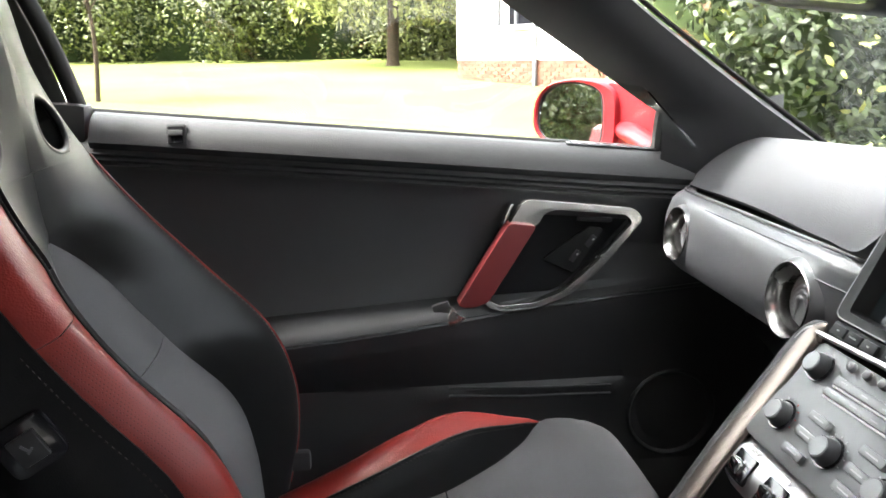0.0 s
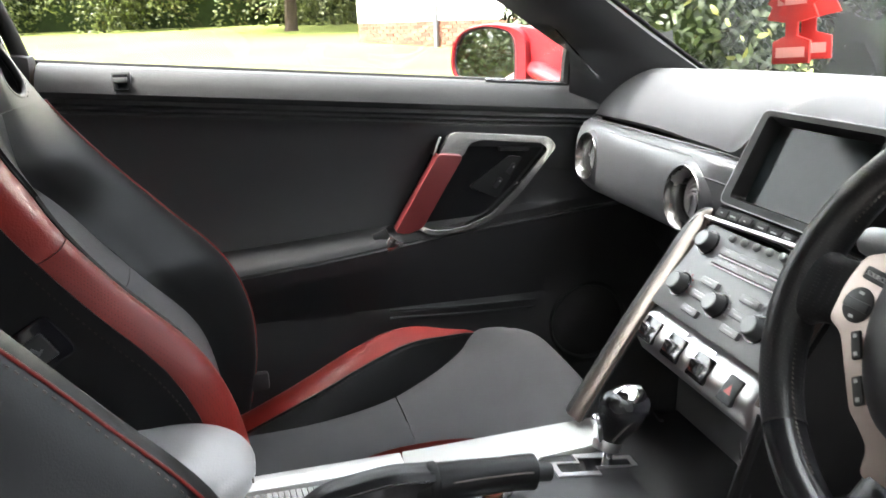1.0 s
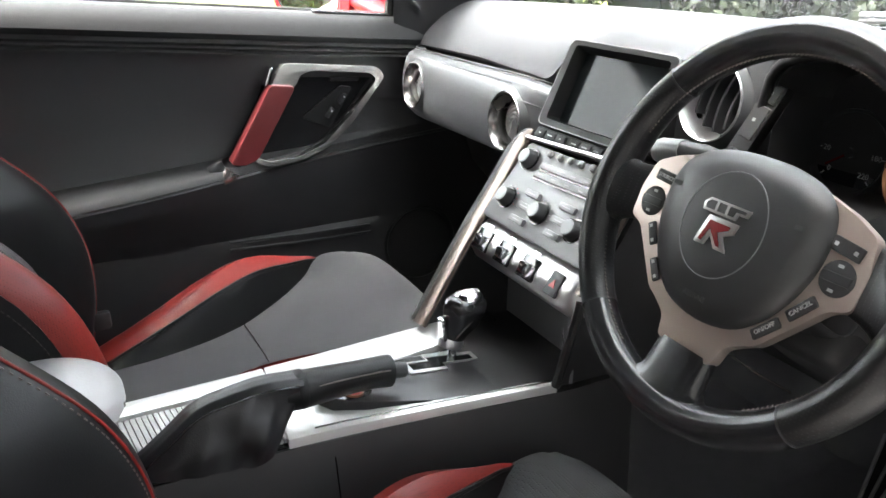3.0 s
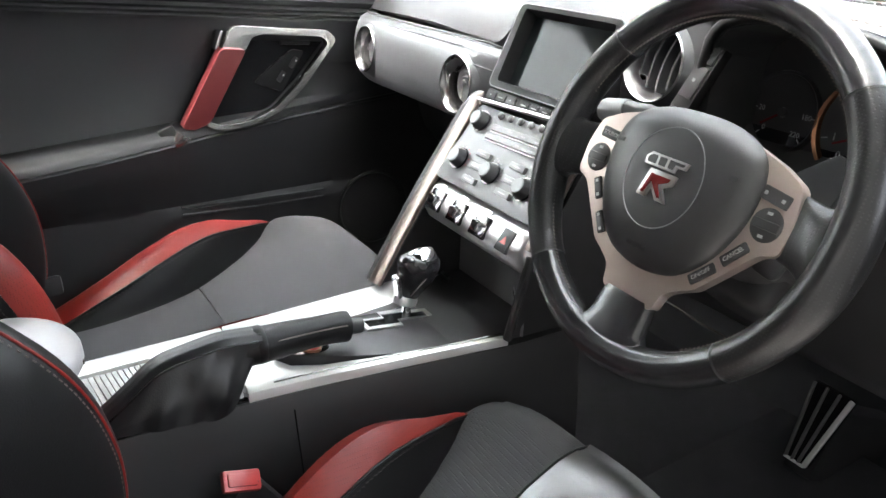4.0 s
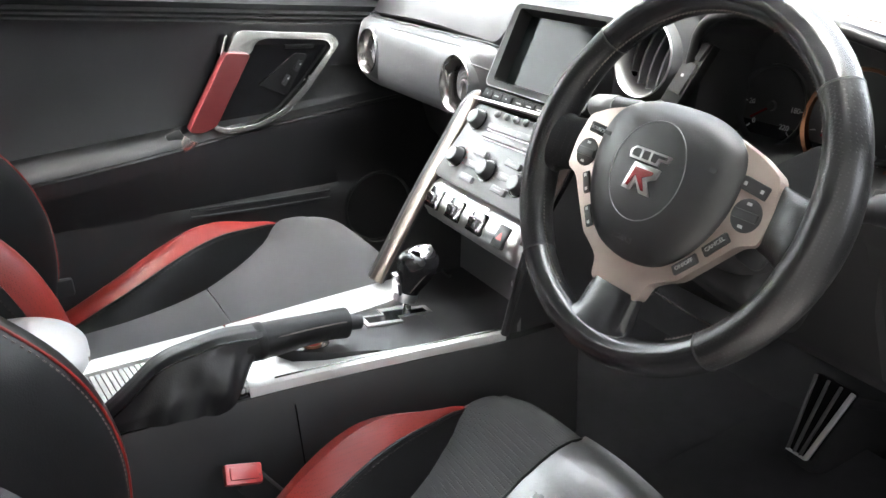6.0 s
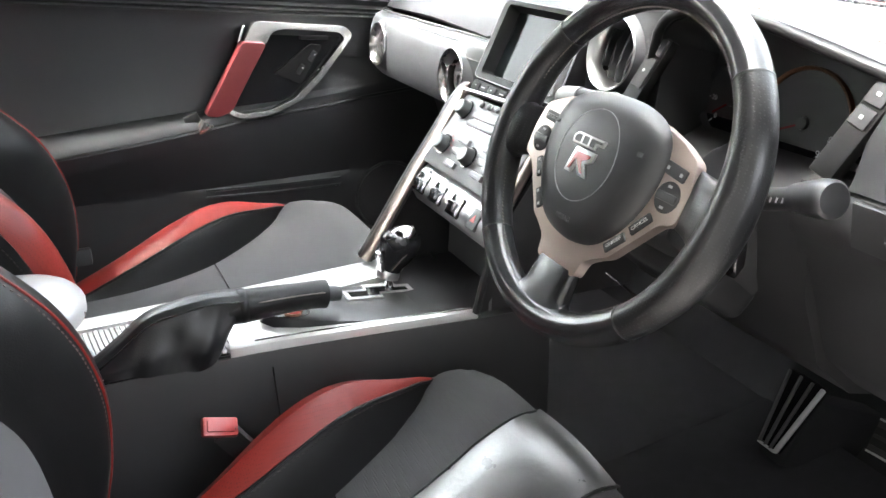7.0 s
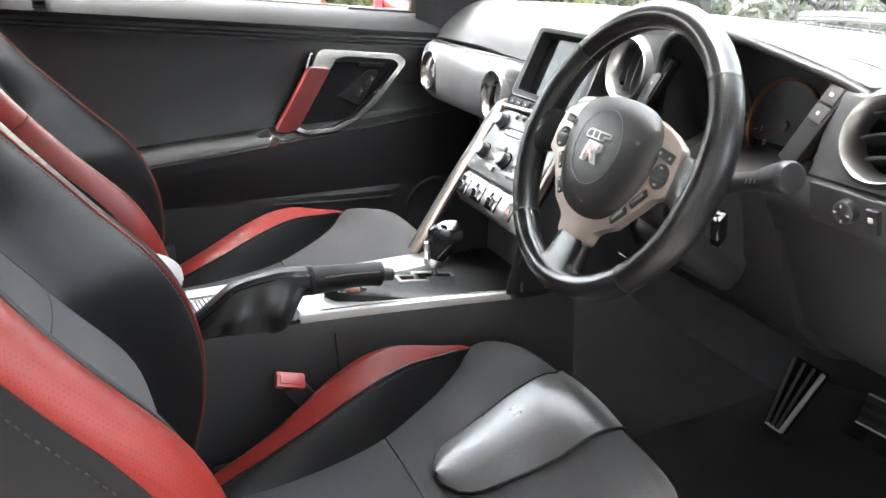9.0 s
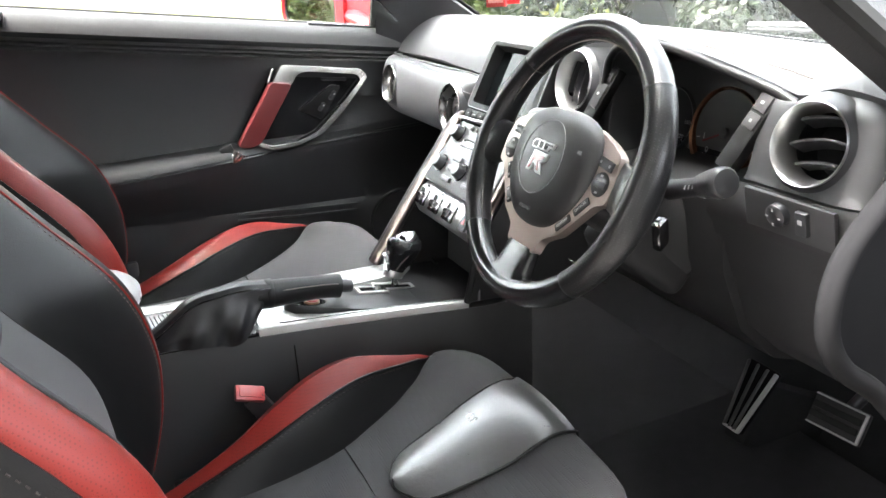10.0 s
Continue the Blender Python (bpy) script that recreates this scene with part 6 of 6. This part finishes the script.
def build_rear_view_mirror():
    r = thing("rear_view_mirror", "black rear view mirror behind the windscreen", "mirror")
    m = frame_axes((0.140, 0.095, 1.134), (-0.1, -1, -0.10), (0.2, -0.02, 1))
    part("case", prism(rounded([(-0.125, -0.026), (0.125, -0.026), (0.130, 0.034), (-0.130, 0.034)], 0.02), 0.03, 0.008, m, 3), PLASTIC, r)
    back = m @ Matrix.Translation((0, 0.003, 0.017 if (m.to_3x3() @ Vector((0, 0, 1))).x < 0 else -0.017))
    part("glass_face", prism(rounded([(-0.118, -0.024), (0.118, -0.024), (0.122, 0.024), (-0.122, 0.024)], 0.016), 0.003, 0.001, back), MIRROR, r)
    part("arm", tube([(0.15, 0.09, 1.145), (0.20, 0.06, 1.19), (0.23, 0.05, 1.222)], 0.012, 10), PLASTIC, r)


def build_hanging_card():
    a = thing("air_freshener", "pair of red tree shaped cards hanging from the mirror", "air freshener")
    half = [(0.022, 0.0), (0.022, 0.022), (0.007, 0.027), (0.007, 0.040), (0.030, 0.044), (0.024, 0.056), (0.030, 0.060), (0.022, 0.072), (0.026, 0.077), (0.017, 0.088), (0.020, 0.093), (0.010, 0.104), (0.005, 0.114)]
    outline = half + [(-x, y) for x, y in half[::-1]]
    for i, (dx, turn) in enumerate(((0.0, 0), (0.012, 22))):
        m = pose(0.186 + dx, -0.010 - 0.010 * i, 0.985 + 0.004 * i, 0, 0, turn) @ frame_axes((0, 0, 0), (0.25, -1, 0.06), (0, 0.06, 1))
        c = part("card", prism(outline, 0.003, 0.0006, m), RED_CARD, a)
        for y, wd in ((0.011, 0.034), (0.062, 0.034)):
            for sgn in (-1, 1):
                part("label_band", box(wd, 0.010, 0.0005, 0, m @ Matrix.Translation((0, y, sgn * 0.0020))), PALE_CARD, c)
    part("string", tube([(0.186, -0.010, 1.098), (0.165, 0.0, 1.125)], 0.0007, 6), STITCH, a)


build_wing_mirror()
build_rear_view_mirror()
build_hanging_card()


# ---- the car's nose and the driver's doorway ----
def build_body():
    b = thing("bonnet", "red painted bonnet ahead of the windscreen", "car bonnet")
    def skin(u, v):
        y = u * 0.86
        x = screen_base_x(y * 0.8) + 0.10 + v * (1.10 - 0.1 * u * u)
        return Vector((x, y, 0.893 - 0.05 * u * u - 0.15 * v * v - 0.02 * v))
    part("panel", surface(skin, steps(-1, 1, 20), steps(0, 1, 10), 0.01), RED_PAINT, b)
    def cowl(u, v):
        y = u * 0.80
        return Vector((screen_base_x(y * 0.85) + 0.035 + 0.085 * v, y, 0.890 - 0.02 * u * u - 0.012 * math.sin(math.pi * v)))
    c = thing("cowl_panel", "black grille at the foot of the windscreen", "cowl")
    part("grille", surface(cowl, steps(-1, 1, 20), steps(0, 1, 4), 0.008), RUBBER, c)
    for y0, y1 in ((0.10, -0.42), (-0.35, -0.66)):
        w = thing("wiper", "parked black windscreen wiper", "wiper", "windscreen wipers")
        p = [screen_point(y / 0.70, 0.03 + 0.02 * math.sin(math.pi * i / 8)) + Vector((0.012, 0, 0.018)) for i, y in enumerate(steps(y0, y1, 8))]
        part("arm", tube(p, 0.006, 8), DARK_METAL, w)
        part("blade", tube([q + Vector((-0.004, 0, -0.009)) for q in p], 0.004, 6), RUBBER, w)
    for s in (1, -1):
        f = surface(lambda x, k: (x, s * (0.80, 0.87, 0.90, 0.88)[k], (0.86 - 0.12 * (x - 0.5), 0.80 - 0.10 * (x - 0.5), 0.60, 0.30)[k]), steps(0.46, 2.0, 8), range(4), 0.01)
        tagged(finish("front_wing", f, RED_PAINT), "red painted front wing", "car wing")
        q = surface(lambda x, k: (x, s * (0.72, 0.82, 0.90, 0.86)[k], (0.98 + 0.02 * k, 0.92, 0.62, 0.25)[k] + 0.0), steps(-1.9, -0.94, 6), range(4), 0.01)
        tagged(finish("rear_wing", q, RED_PAINT), "red painted rear wing", "car wing")
    roof = surface(lambda u, v: (0.05 - 0.08 * u * u - 1.15 * v, u * (0.62 - 0.02 * v), 1.325 - 0.035 * u * u + 0.02 * math.sin(v * 2.2) - 0.06 * v * v), steps(-1, 1, 12), steps(0, 1, 8), 0.012)
    tagged(finish("roof_panel", roof, RED_PAINT), "red painted roof panel", "car roof")
    # seal and trim around the driver's doorway, in front
    d = thing("door_seal", "black rubber seal round the driver's doorway", "door seal")
    path = spline([(0.235, -0.712, 0.915), (0.185, -0.715, 0.872), (0.150, -0.718, 0.842), (0.126, -0.72, 0.812), (0.117, -0.722, 0.780), (0.124, -0.722, 0.745), (0.150, -0.722, 0.712), (0.20, -0.724, 0.675), (0.26, -0.728, 0.60), (0.31, -0.732, 0.45), (0.33, -0.735, 0.30)], 6)
    # seal and hinge cover coloured near-black to hold the doorway's shade
    part("seal", tube(path, 0.010, 12), DEEP_BLACK, d)
    part("hinge_cover", surface(lambda q, k: path[k] + Vector((0.006 + 0.20 * q, 0.010 + 0.02 * q, 0.0)), steps(0, 1, 8), range(2, 46), 0.006), DEEP_BLACK, d, "smooth black hinge cover")
    part("kick_panel", surface(lambda q, z: Vector((0.30 + 0.30 * q + 0.10 * (0.75 - z) * (1 - q) * 0.3, -0.700 - 0.012 * (1 - q), z)), steps(0, 1, 6), steps(0.22, 0.80, 8), 0.01), PLASTIC, d)
    # the driver's door, swung open
    o = thing("driver_door", "opened driver's door with black lining", "car door")
    hx, hy = 0.48, -0.80
    ang = radians(64)
    def dr(s, k):
        along = Vector((-math.cos(ang), -math.sin(ang), 0))
        inward = Vector((-math.sin(ang), math.cos(ang), 0)) * -1
        off = (0.0, 0.03, 0.045, 0.03, 0.0)[k]
        return Vector((hx, hy, 0)) + along * (0.03 + 1.2 * s) + inward * -off + Vector((0, 0, (0.94, 0.90, 0.68, 0.46, 0.27)[k]))
    part("lining", surface(dr, steps(0, 1, 12), range(5), 0.05), VINYL, o)


build_body()


# ---- outside ----
def slope(y):
    return 0.036 * max(0.0, y - 1.2) + 0.0


GRASS = material("lawn", (0.082, 0.094, 0.031), 0.9, spec=0.0, var=0.5, vscale=0.35, grain=0.9, gscale=60)
LEAF_A = material("hedge_leaf", (0.046, 0.054, 0.012), 0.5, spec=0.15, var=0.55, vscale=0.45, each=0.5)
# dark green that stands for the shade deep in bushes and hedge
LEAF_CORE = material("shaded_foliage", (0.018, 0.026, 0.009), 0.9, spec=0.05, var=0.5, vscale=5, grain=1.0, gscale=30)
LEAF_B = material("bush_leaf", (0.026, 0.037, 0.012), 0.42, spec=0.25, var=0.35, vscale=3.0, each=0.45)
# bush leaf made darker, with the shade put into its colour
LEAF_SHADE = material("shaded_bush_leaf", (0.011, 0.016, 0.007), 0.45, spec=0.2, var=0.35, vscale=3.0, each=0.4)
LEAF_Y = material("yellow_leaf", (0.10, 0.105, 0.014), 0.45, var=0.3, vscale=3.0, each=0.3)
LEAF_W = material("willow_leaf", (0.13, 0.14, 0.042), 0.55, spec=0.15, var=0.35, vscale=1.0, each=0.4)
BARK = material("bark", (0.035, 0.026, 0.019), 0.9, spec=0.05, var=0.5, vscale=8, grain=1.0, gscale=40)
WALL = material("white_render", (0.80, 0.77, 0.71), 0.85, spec=0.1, var=0.06, vscale=2, grain=0.4, gscale=120)
BRICK = material("brick", (0.11, 0.052, 0.036), 0.85, spec=0.1, var=0.25, vscale=4, grain=0.5, gscale=150, each=0.35)
MORTAR = material("mortar", (0.085, 0.066, 0.055), 0.95, spec=0.1, var=0.15, vscale=5)
ROOF = material("roof_tile", (0.16, 0.09, 0.07), 0.85, var=0.3, vscale=3)
PIPE = material("grey_pipe", (0.10, 0.10, 0.11), 0.5, var=0.1)
GRAVEL = material("pale_drive", (0.13, 0.125, 0.12), 0.95, var=0.25, vscale=3, grain=0.9, gscale=90)


def build_ground():
    ys = [-400, -60, -15, -5, 0, 1.2, 3, 6, 10, 15, 20, 26, 32, 40, 60, 120, 400]
    xs = [-400, -120, -50, -25, -12, -6, -2, 0, 2, 6, 12, 25, 50, 120, 400]
    b = surface(lambda x, y: Vector((x, y, slope(min(y, 34)))), xs, ys)
    tagged(finish("ground", b, GRASS), "sunlit mown lawn rising gently to the hedge", "lawn", kind="structure")
    d = surface(lambda x, y: Vector((x, y, 0.006)), steps(-30, 1.6, 6), steps(-3.2, 1.1, 3))
    tagged(finish("driveway", d, GRAVEL), "pale drive that the car stands on", "drive", kind="structure")


def leaf_mesh(name, centres, normals, size, mat, parent=None, label="", ratio=0.42, fold=0.25, kind=""):
    """Many small folded leaves in one mesh, four triangles each."""
    rng = np.random.default_rng(len(centres))
    n = len(centres)
    c = np.asarray(centres, float)
    nr = np.asarray(normals, float)
    nr /= np.linalg.norm(nr, axis=1, keepdims=True) + 1e-9
    r = rng.normal(size=(n, 3))
    a = np.cross(nr, r)
    a /= np.linalg.norm(a, axis=1, keepdims=True) + 1e-9
    b = np.cross(nr, a)
    ln = size * rng.uniform(0.6, 1.25, (n, 1))
    up = nr * ln * fold
    sd = b * ln * ratio * 0.5
    v = np.stack([c - a * ln * 0.5, c - a * ln * 0.2 + sd * 0.95 + up * 0.25, c + a * ln * 0.2 + sd * 0.8 + up * 0.15, c + a * ln * 0.5 - up * 0.4,
                  c + a * ln * 0.2 - sd * 0.8 + up * 0.15, c - a * ln * 0.2 - sd * 0.95 + up * 0.25], 1).reshape(-1, 3)
    i = np.arange(n) * 6
    f = np.concatenate([np.stack([i, i + 1, i + 5], 1), np.stack([i + 1, i + 2, i + 4], 1), np.stack([i + 1, i + 4, i + 5], 1), np.stack([i + 2, i + 3, i + 4], 1)])
    me = bpy.data.meshes.new(name)
    me.from_pydata(v.tolist(), [], f.tolist())
    me.materials.append(mat)
    ob = new(name, me)
    if parent:
        ob.parent = parent
    if label:
        ob["label"] = label
    if kind:
        ob["kind"] = kind
    return ob


def clumps(rng, n, centre, radii, lumps, fill=0.35):
    """Places and outward ways on an uneven heap of lobes."""
    centre, radii = np.array(centre, float), np.array(radii, float)
    lob = rng.normal(size=(lumps, 3))
    lob /= np.linalg.norm(lob, axis=1, keepdims=True)
    lc = lob * rng.uniform(0.35, 0.85, (lumps, 1))
    lr = rng.uniform(0.25, 0.48, lumps)
    k = rng.integers(0, lumps, n)
    d = rng.normal(size=(n, 3))
    d /= np.linalg.norm(d, axis=1, keepdims=True)
    p = lc[k] + d * (lr[k] * rng.uniform(1 - fill, 1.0, n))[:, None]
    return centre + p * radii, d + np.array([0, 0, 0.5]) + rng.normal(size=(n, 3)) * 0.4


def build_bush(x, y, z, rx, ry, rz, n, size, label, seed, mat=None, yellow=0):
    rng = np.random.default_rng(seed)
    t = thing("bush", label, "bush", "bushes by the drive", at=Matrix.Translation((x, y, z)))
    stem = bmesh.new()
    for i in range(9):
        a = rng.uniform(0, 6.28)
        top = Vector((math.cos(a) * rx * 0.6, math.sin(a) * ry * 0.6, rz * rng.uniform(0.9, 1.6)))
        tube(spline([(0.1 * math.cos(a), 0.1 * math.sin(a), -0.05), top * 0.45 + Vector((0, 0, 0.2)), top], 4), [0.045 - 0.004 * q for q in range(9)], 6, bm=stem)
    part("stems", stem, BARK, t)
    # dark lump added inside the leaves, coloured as their shade
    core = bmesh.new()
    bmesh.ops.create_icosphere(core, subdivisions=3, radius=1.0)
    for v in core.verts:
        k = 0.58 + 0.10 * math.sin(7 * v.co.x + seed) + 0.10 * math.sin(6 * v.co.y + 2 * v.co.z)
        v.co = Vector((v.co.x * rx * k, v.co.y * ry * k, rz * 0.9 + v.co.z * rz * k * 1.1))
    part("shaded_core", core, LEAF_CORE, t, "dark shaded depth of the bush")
    c, d = clumps(rng, n, (0, 0, rz), (rx, ry, rz), 26)
    keep = c[:, 2] > 0.02
    leaf_mesh("foliage", c[keep], d[keep], size, mat or LEAF_B, t, "glossy oval evergreen leaves", 0.40)
    if yellow:
        c, d = clumps(rng, yellow, (0, 0, rz), (rx * 1.03, ry * 1.03, rz * 1.03), 26, 0.1)
        leaf_mesh("yellow_foliage", c, d, size, LEAF_Y, t, "yellowing leaves", 0.40)
    return t


def build_tree(x, y, h, r_trunk, crown_z, rx, rz, n, size, label, seed, mat, hang=0.0, name="tree"):
    rng = np.random.default_rng(seed)
    z0 = slope(y)
    t = thing(name, label, "tree", at=Matrix.Translation((x, y, z0)))
    tr = bmesh.new()
    p = spline([(0, 0, -0.1), (0.05, 0.02, h * 0.3), (-0.04, 0.05, h * 0.65), (0.03, 0, h)], 6)
    tube(p, [r_trunk * (1.25 if i == 0 else 1) * (1 - 0.75 * i / (len(p) - 1)) for i in range(len(p))], 10, bm=tr)
    for i in range(11):
        a, q = rng.uniform(0, 6.28), rng.uniform(0.4, 0.95)
        s0 = Vector((0, 0, h * q))
        e = s0 + Vector((math.cos(a) * rx * 0.7, math.sin(a) * rx * 0.7, rz * rng.uniform(0.0, 0.5)))
        tube(spline([s0, s0.lerp(e, 0.5) + Vector((0, 0, 0.15 * rx)), e], 4), [r_trunk * 0.4 * (1 - 0.1 * j) for j in range(9)], 6, bm=tr)
    part("trunk", tr, BARK, t, "dark furrowed trunk and limbs")
    c, d = clumps(rng, n, (0, 0, crown_z), (rx, rx, rz), 34, 0.5)
    if hang:
        k = rng.integers(0, len(c), n)
        drop = rng.uniform(0, 1, n)
        a = rng.uniform(0, 6.28, n)
        rad = rx * np.sqrt(rng.uniform(0.35, 1.0, n))
        strand = rng.integers(0, 300, n)
        sa, sr, sl = rng.uniform(0, 6.28, 300), rx * np.sqrt(rng.uniform(0.2, 1.0, 300)), rng.uniform(0.78, 1.05, 300)
        c2 = np.stack([sr[strand] * np.cos(sa[strand]), sr[strand] * np.sin(sa[strand]), crown_z - hang * sl[strand] * drop], 1) + rng.normal(size=(n, 3)) * 0.06
        d2 = rng.normal(size=(n, 3)) * [1, 1, 0.15]
        c, d = np.concatenate([c, c2]), np.concatenate([d, d2])
    leaf_mesh("crown", c, d, size, mat, t, "uneven crown of small leaves", 0.35)
    return t


def build_hedge():
    rng = np.random.default_rng(11)
    h = thing("hedge", "tall mixed evergreen hedge behind the lawn", "hedge", kind="stuff")
    pts, nrm = [], []
    for i in range(80):
        x = -30 + 60 * rng.uniform()
        y = 27.5 + rng.uniform(-0.8, 2.5) + 0.02 * abs(x)
        c, d = clumps(rng, 1500, (x, y, slope(y) + 1.4), (1.9, 1.1, 1.7 + rng.uniform(0, 1.6)), 12, 0.4)
        pts.append(c)
        nrm.append(d + np.array([0, -0.5, 0]))
    for i in range(70):
        y = -30 + 56 * rng.uniform()
        x = -24 - rng.uniform(-0.8, 2.5)
        c, d = clumps(rng, 560, (x, y, slope(y) + 1.5), (1.1, 1.9, 1.9 + rng.uniform(0, 1.6)), 12, 0.4)
        pts.append(c)
        nrm.append(d + np.array([0.5, 0, 0]))
    leaf_mesh("foliage", np.concatenate(pts), np.concatenate(nrm), 0.15, LEAF_A, h, "dense green foliage", 0.6, kind="stuff")
    # dark sheets added behind the leaves, coloured as the hedge's shade
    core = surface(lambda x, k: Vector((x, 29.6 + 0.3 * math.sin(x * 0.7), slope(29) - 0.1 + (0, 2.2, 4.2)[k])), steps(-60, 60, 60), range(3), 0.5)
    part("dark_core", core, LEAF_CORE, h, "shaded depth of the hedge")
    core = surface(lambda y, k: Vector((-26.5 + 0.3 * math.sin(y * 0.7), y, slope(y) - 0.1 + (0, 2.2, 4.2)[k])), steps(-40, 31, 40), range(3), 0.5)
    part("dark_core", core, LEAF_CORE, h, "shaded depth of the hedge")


def build_house():
    A, B = Vector((2.0, 17.0)), Vector((5.2, 10.6))
    along = (B - A).normalized()
    out = Vector((-along.y, along.x)) * -1
    if out.x > 0:
        out = -out
    z0, base, top = slope(15) - 0.12, 0.60, 5.2
    h = thing("house", "white rendered house on a brick plinth", "house")
    M = frame_axes((A.x, A.y, z0), (along.x, along.y, 0), (0, 0, 1))        # x along the wall, y up
    if (M.to_3x3() @ Vector((0, 0, 1))).dot(Vector((out.x, out.y, 0))) < 0:
        flip = -1
    else:
        flip = 1
    L = 9.0

    def slab(x0, x1, y0, y1, d0, d1, bev=0.0):
        return box(x1 - x0, y1 - y0, abs(d1 - d0), bev, M @ Matrix.Translation(((x0 + x1) / 2, (y0 + y1) / 2, flip * (d0 + d1) / 2)))
    # wall pieces round the windows
    wins = [(1.30, 2.58, 1.22, 2.7), (3.3, 4.6, 1.75, 3.0), (6.2, 7.4, 1.75, 3.0)]
    wall = bmesh.new()
    xs = [0.0]
    for w in wins:
        xs += [w[0], w[1]]
    xs.append(L)
    for i in range(0, len(xs), 2):
        merge(wall, slab(xs[i], xs[i + 1], base, top, -0.30, 0.0))
    for w in wins:
        merge(wall, slab(w[0], w[1], base, w[2], -0.30, 0.0))
        merge(wall, slab(w[0], w[1], w[3], top, -0.30, 0.0))
    part("wall", wall, WALL, h, "white rendered wall")
    side = box(0.30, top - base, 7.0, 0, M @ Matrix.Translation((0.15, (top + base) / 2, -flip * 3.8)))
    part("side_wall", side, WALL, h)
    part("plinth_core", slab(0.01, L, -0.4, base, -0.3, -0.012), MORTAR, h)
    rows, run = 8, 0.235
    shared = None
    pm = []
    for r in range(rows):
        for c in range(26):
            x = 0.0 + c * run + (run / 2 if r % 2 else 0)
            y = base - 0.037 - r * 0.075
            pm.append((x, y))
    for x, y in pm[:300]:
        if shared is None:
            ob = finish("brick", box(0.222, 0.064, 0.02, 0.003, None, 1), BRICK, h)
            shared = ob.data
        else:
            ob = new("brick", shared)
            ob.parent = h
        ob.matrix_basis = M @ Matrix.Translation((x + 0.11, y, flip * -0.008))
    for w in wins:
        f = part("window", slab(w[0], w[1], w[2], w[3], -0.16, -0.155), LENS_BLACK, h, "dark window panes")
        for x in (w[0] + 0.03, (w[0] + w[1]) / 2, w[1] - 0.03):
            part("frame", slab(x - 0.03, x + 0.03, w[2], w[3], -0.15, -0.09, 0.005), PIPE, f)
        for y in (w[2] + 0.03, w[3] - 0.03, w[2] + 0.95):
            part("frame", slab(w[0], w[1], y - 0.03, y + 0.03, -0.15, -0.092, 0.005), PIPE, f)
        part("curtain", slab(w[0] + 0.08, w[0] + 0.35, w[2] + 0.06, w[3], -0.154, -0.151), WALL, f)
        part("sill", slab(w[0] - 0.05, w[1] + 0.05, w[2] - 0.06, w[2], -0.1, 0.06, 0.01), PIPE, f)
    part("downpipe", tube([M @ Vector((2.75, -0.2, flip * 0.06)), M @ Vector((2.75, top, flip * 0.06))], 0.04, 10), PIPE, h, "dark downpipe")
    roof = box(L + 1.2, 0.2, 4.2, 0.02, M @ Matrix.Translation((L / 2, top + 1.1, -flip * 1.6)) @ Matrix.Rotation(radians(flip * 38), 4, "X"))
    part("roof", roof, ROOF, h, "brown tiled roof")


def build_unseen_wall():
    """An unseen wall behind the open door, added to hold back light there."""
    b = surface(lambda x, k: Vector((x, (-2.15, -2.15)[k], (-0.1, 7.5)[k])), steps(-9, 0.3, 20), range(2), 0.25)
    tagged(finish("unseen_wall", b, material("unseen_wall_grey", (0.10, 0.103, 0.10), 0.9, var=0.3, vscale=2)), "plain dark grey unseen wall, added to block light from the driver's side", "wall", kind="structure")


build_ground()
build_unseen_wall()
build_hedge()
build_house()
build_tree(0.9, 23.5, 6.5, 0.20, 5.2, 3.4, 2.2, 15000, 0.20, "willow with hanging foliage and a dark trunk", 5, LEAF_W, 3.9, "willow_tree")
build_tree(-4.4, 12.8, 3.2, 0.045, 2.7, 0.8, 1.0, 1300, 0.10, "slender young tree on the lawn", 6, LEAF_W, 0, "young_tree")
build_bush(2.3, 4.1, 0.05, 1.1, 0.9, 1.1, 24000, 0.075, "large leaved evergreen bush in front of the car", 21, yellow=1500)
# from here on the bushes get the darkened leaf in place of shade
build_bush(3.9, 3.7, 0.05, 1.3, 1.2, 1.2, 20000, 0.075, "evergreen bush in front of the car, shade put into its leaf colour", 22, LEAF_SHADE)
build_bush(5.6, 4.8, 0.05, 1.5, 1.3, 1.4, 12000, 0.085, "evergreen bush in front of the car, shade put into its leaf colour", 23, LEAF_SHADE)
build_bush(4.9, 2.5, 0.0, 1.4, 1.2, 1.2, 12000, 0.085, "evergreen bush in front of the car, shade put into its leaf colour", 24, LEAF_SHADE)
build_bush(7.0, 3.4, 0.0, 1.7, 1.4, 1.5, 10000, 0.13, "evergreen bush in front of the car, shade put into its leaf colour", 25, LEAF_SHADE)
build_bush(7.5, 1.6, 0.0, 1.6, 1.6, 1.3, 5000, 0.15, "evergreen bush in front of the car, shade put into its leaf colour", 24, LEAF_SHADE)
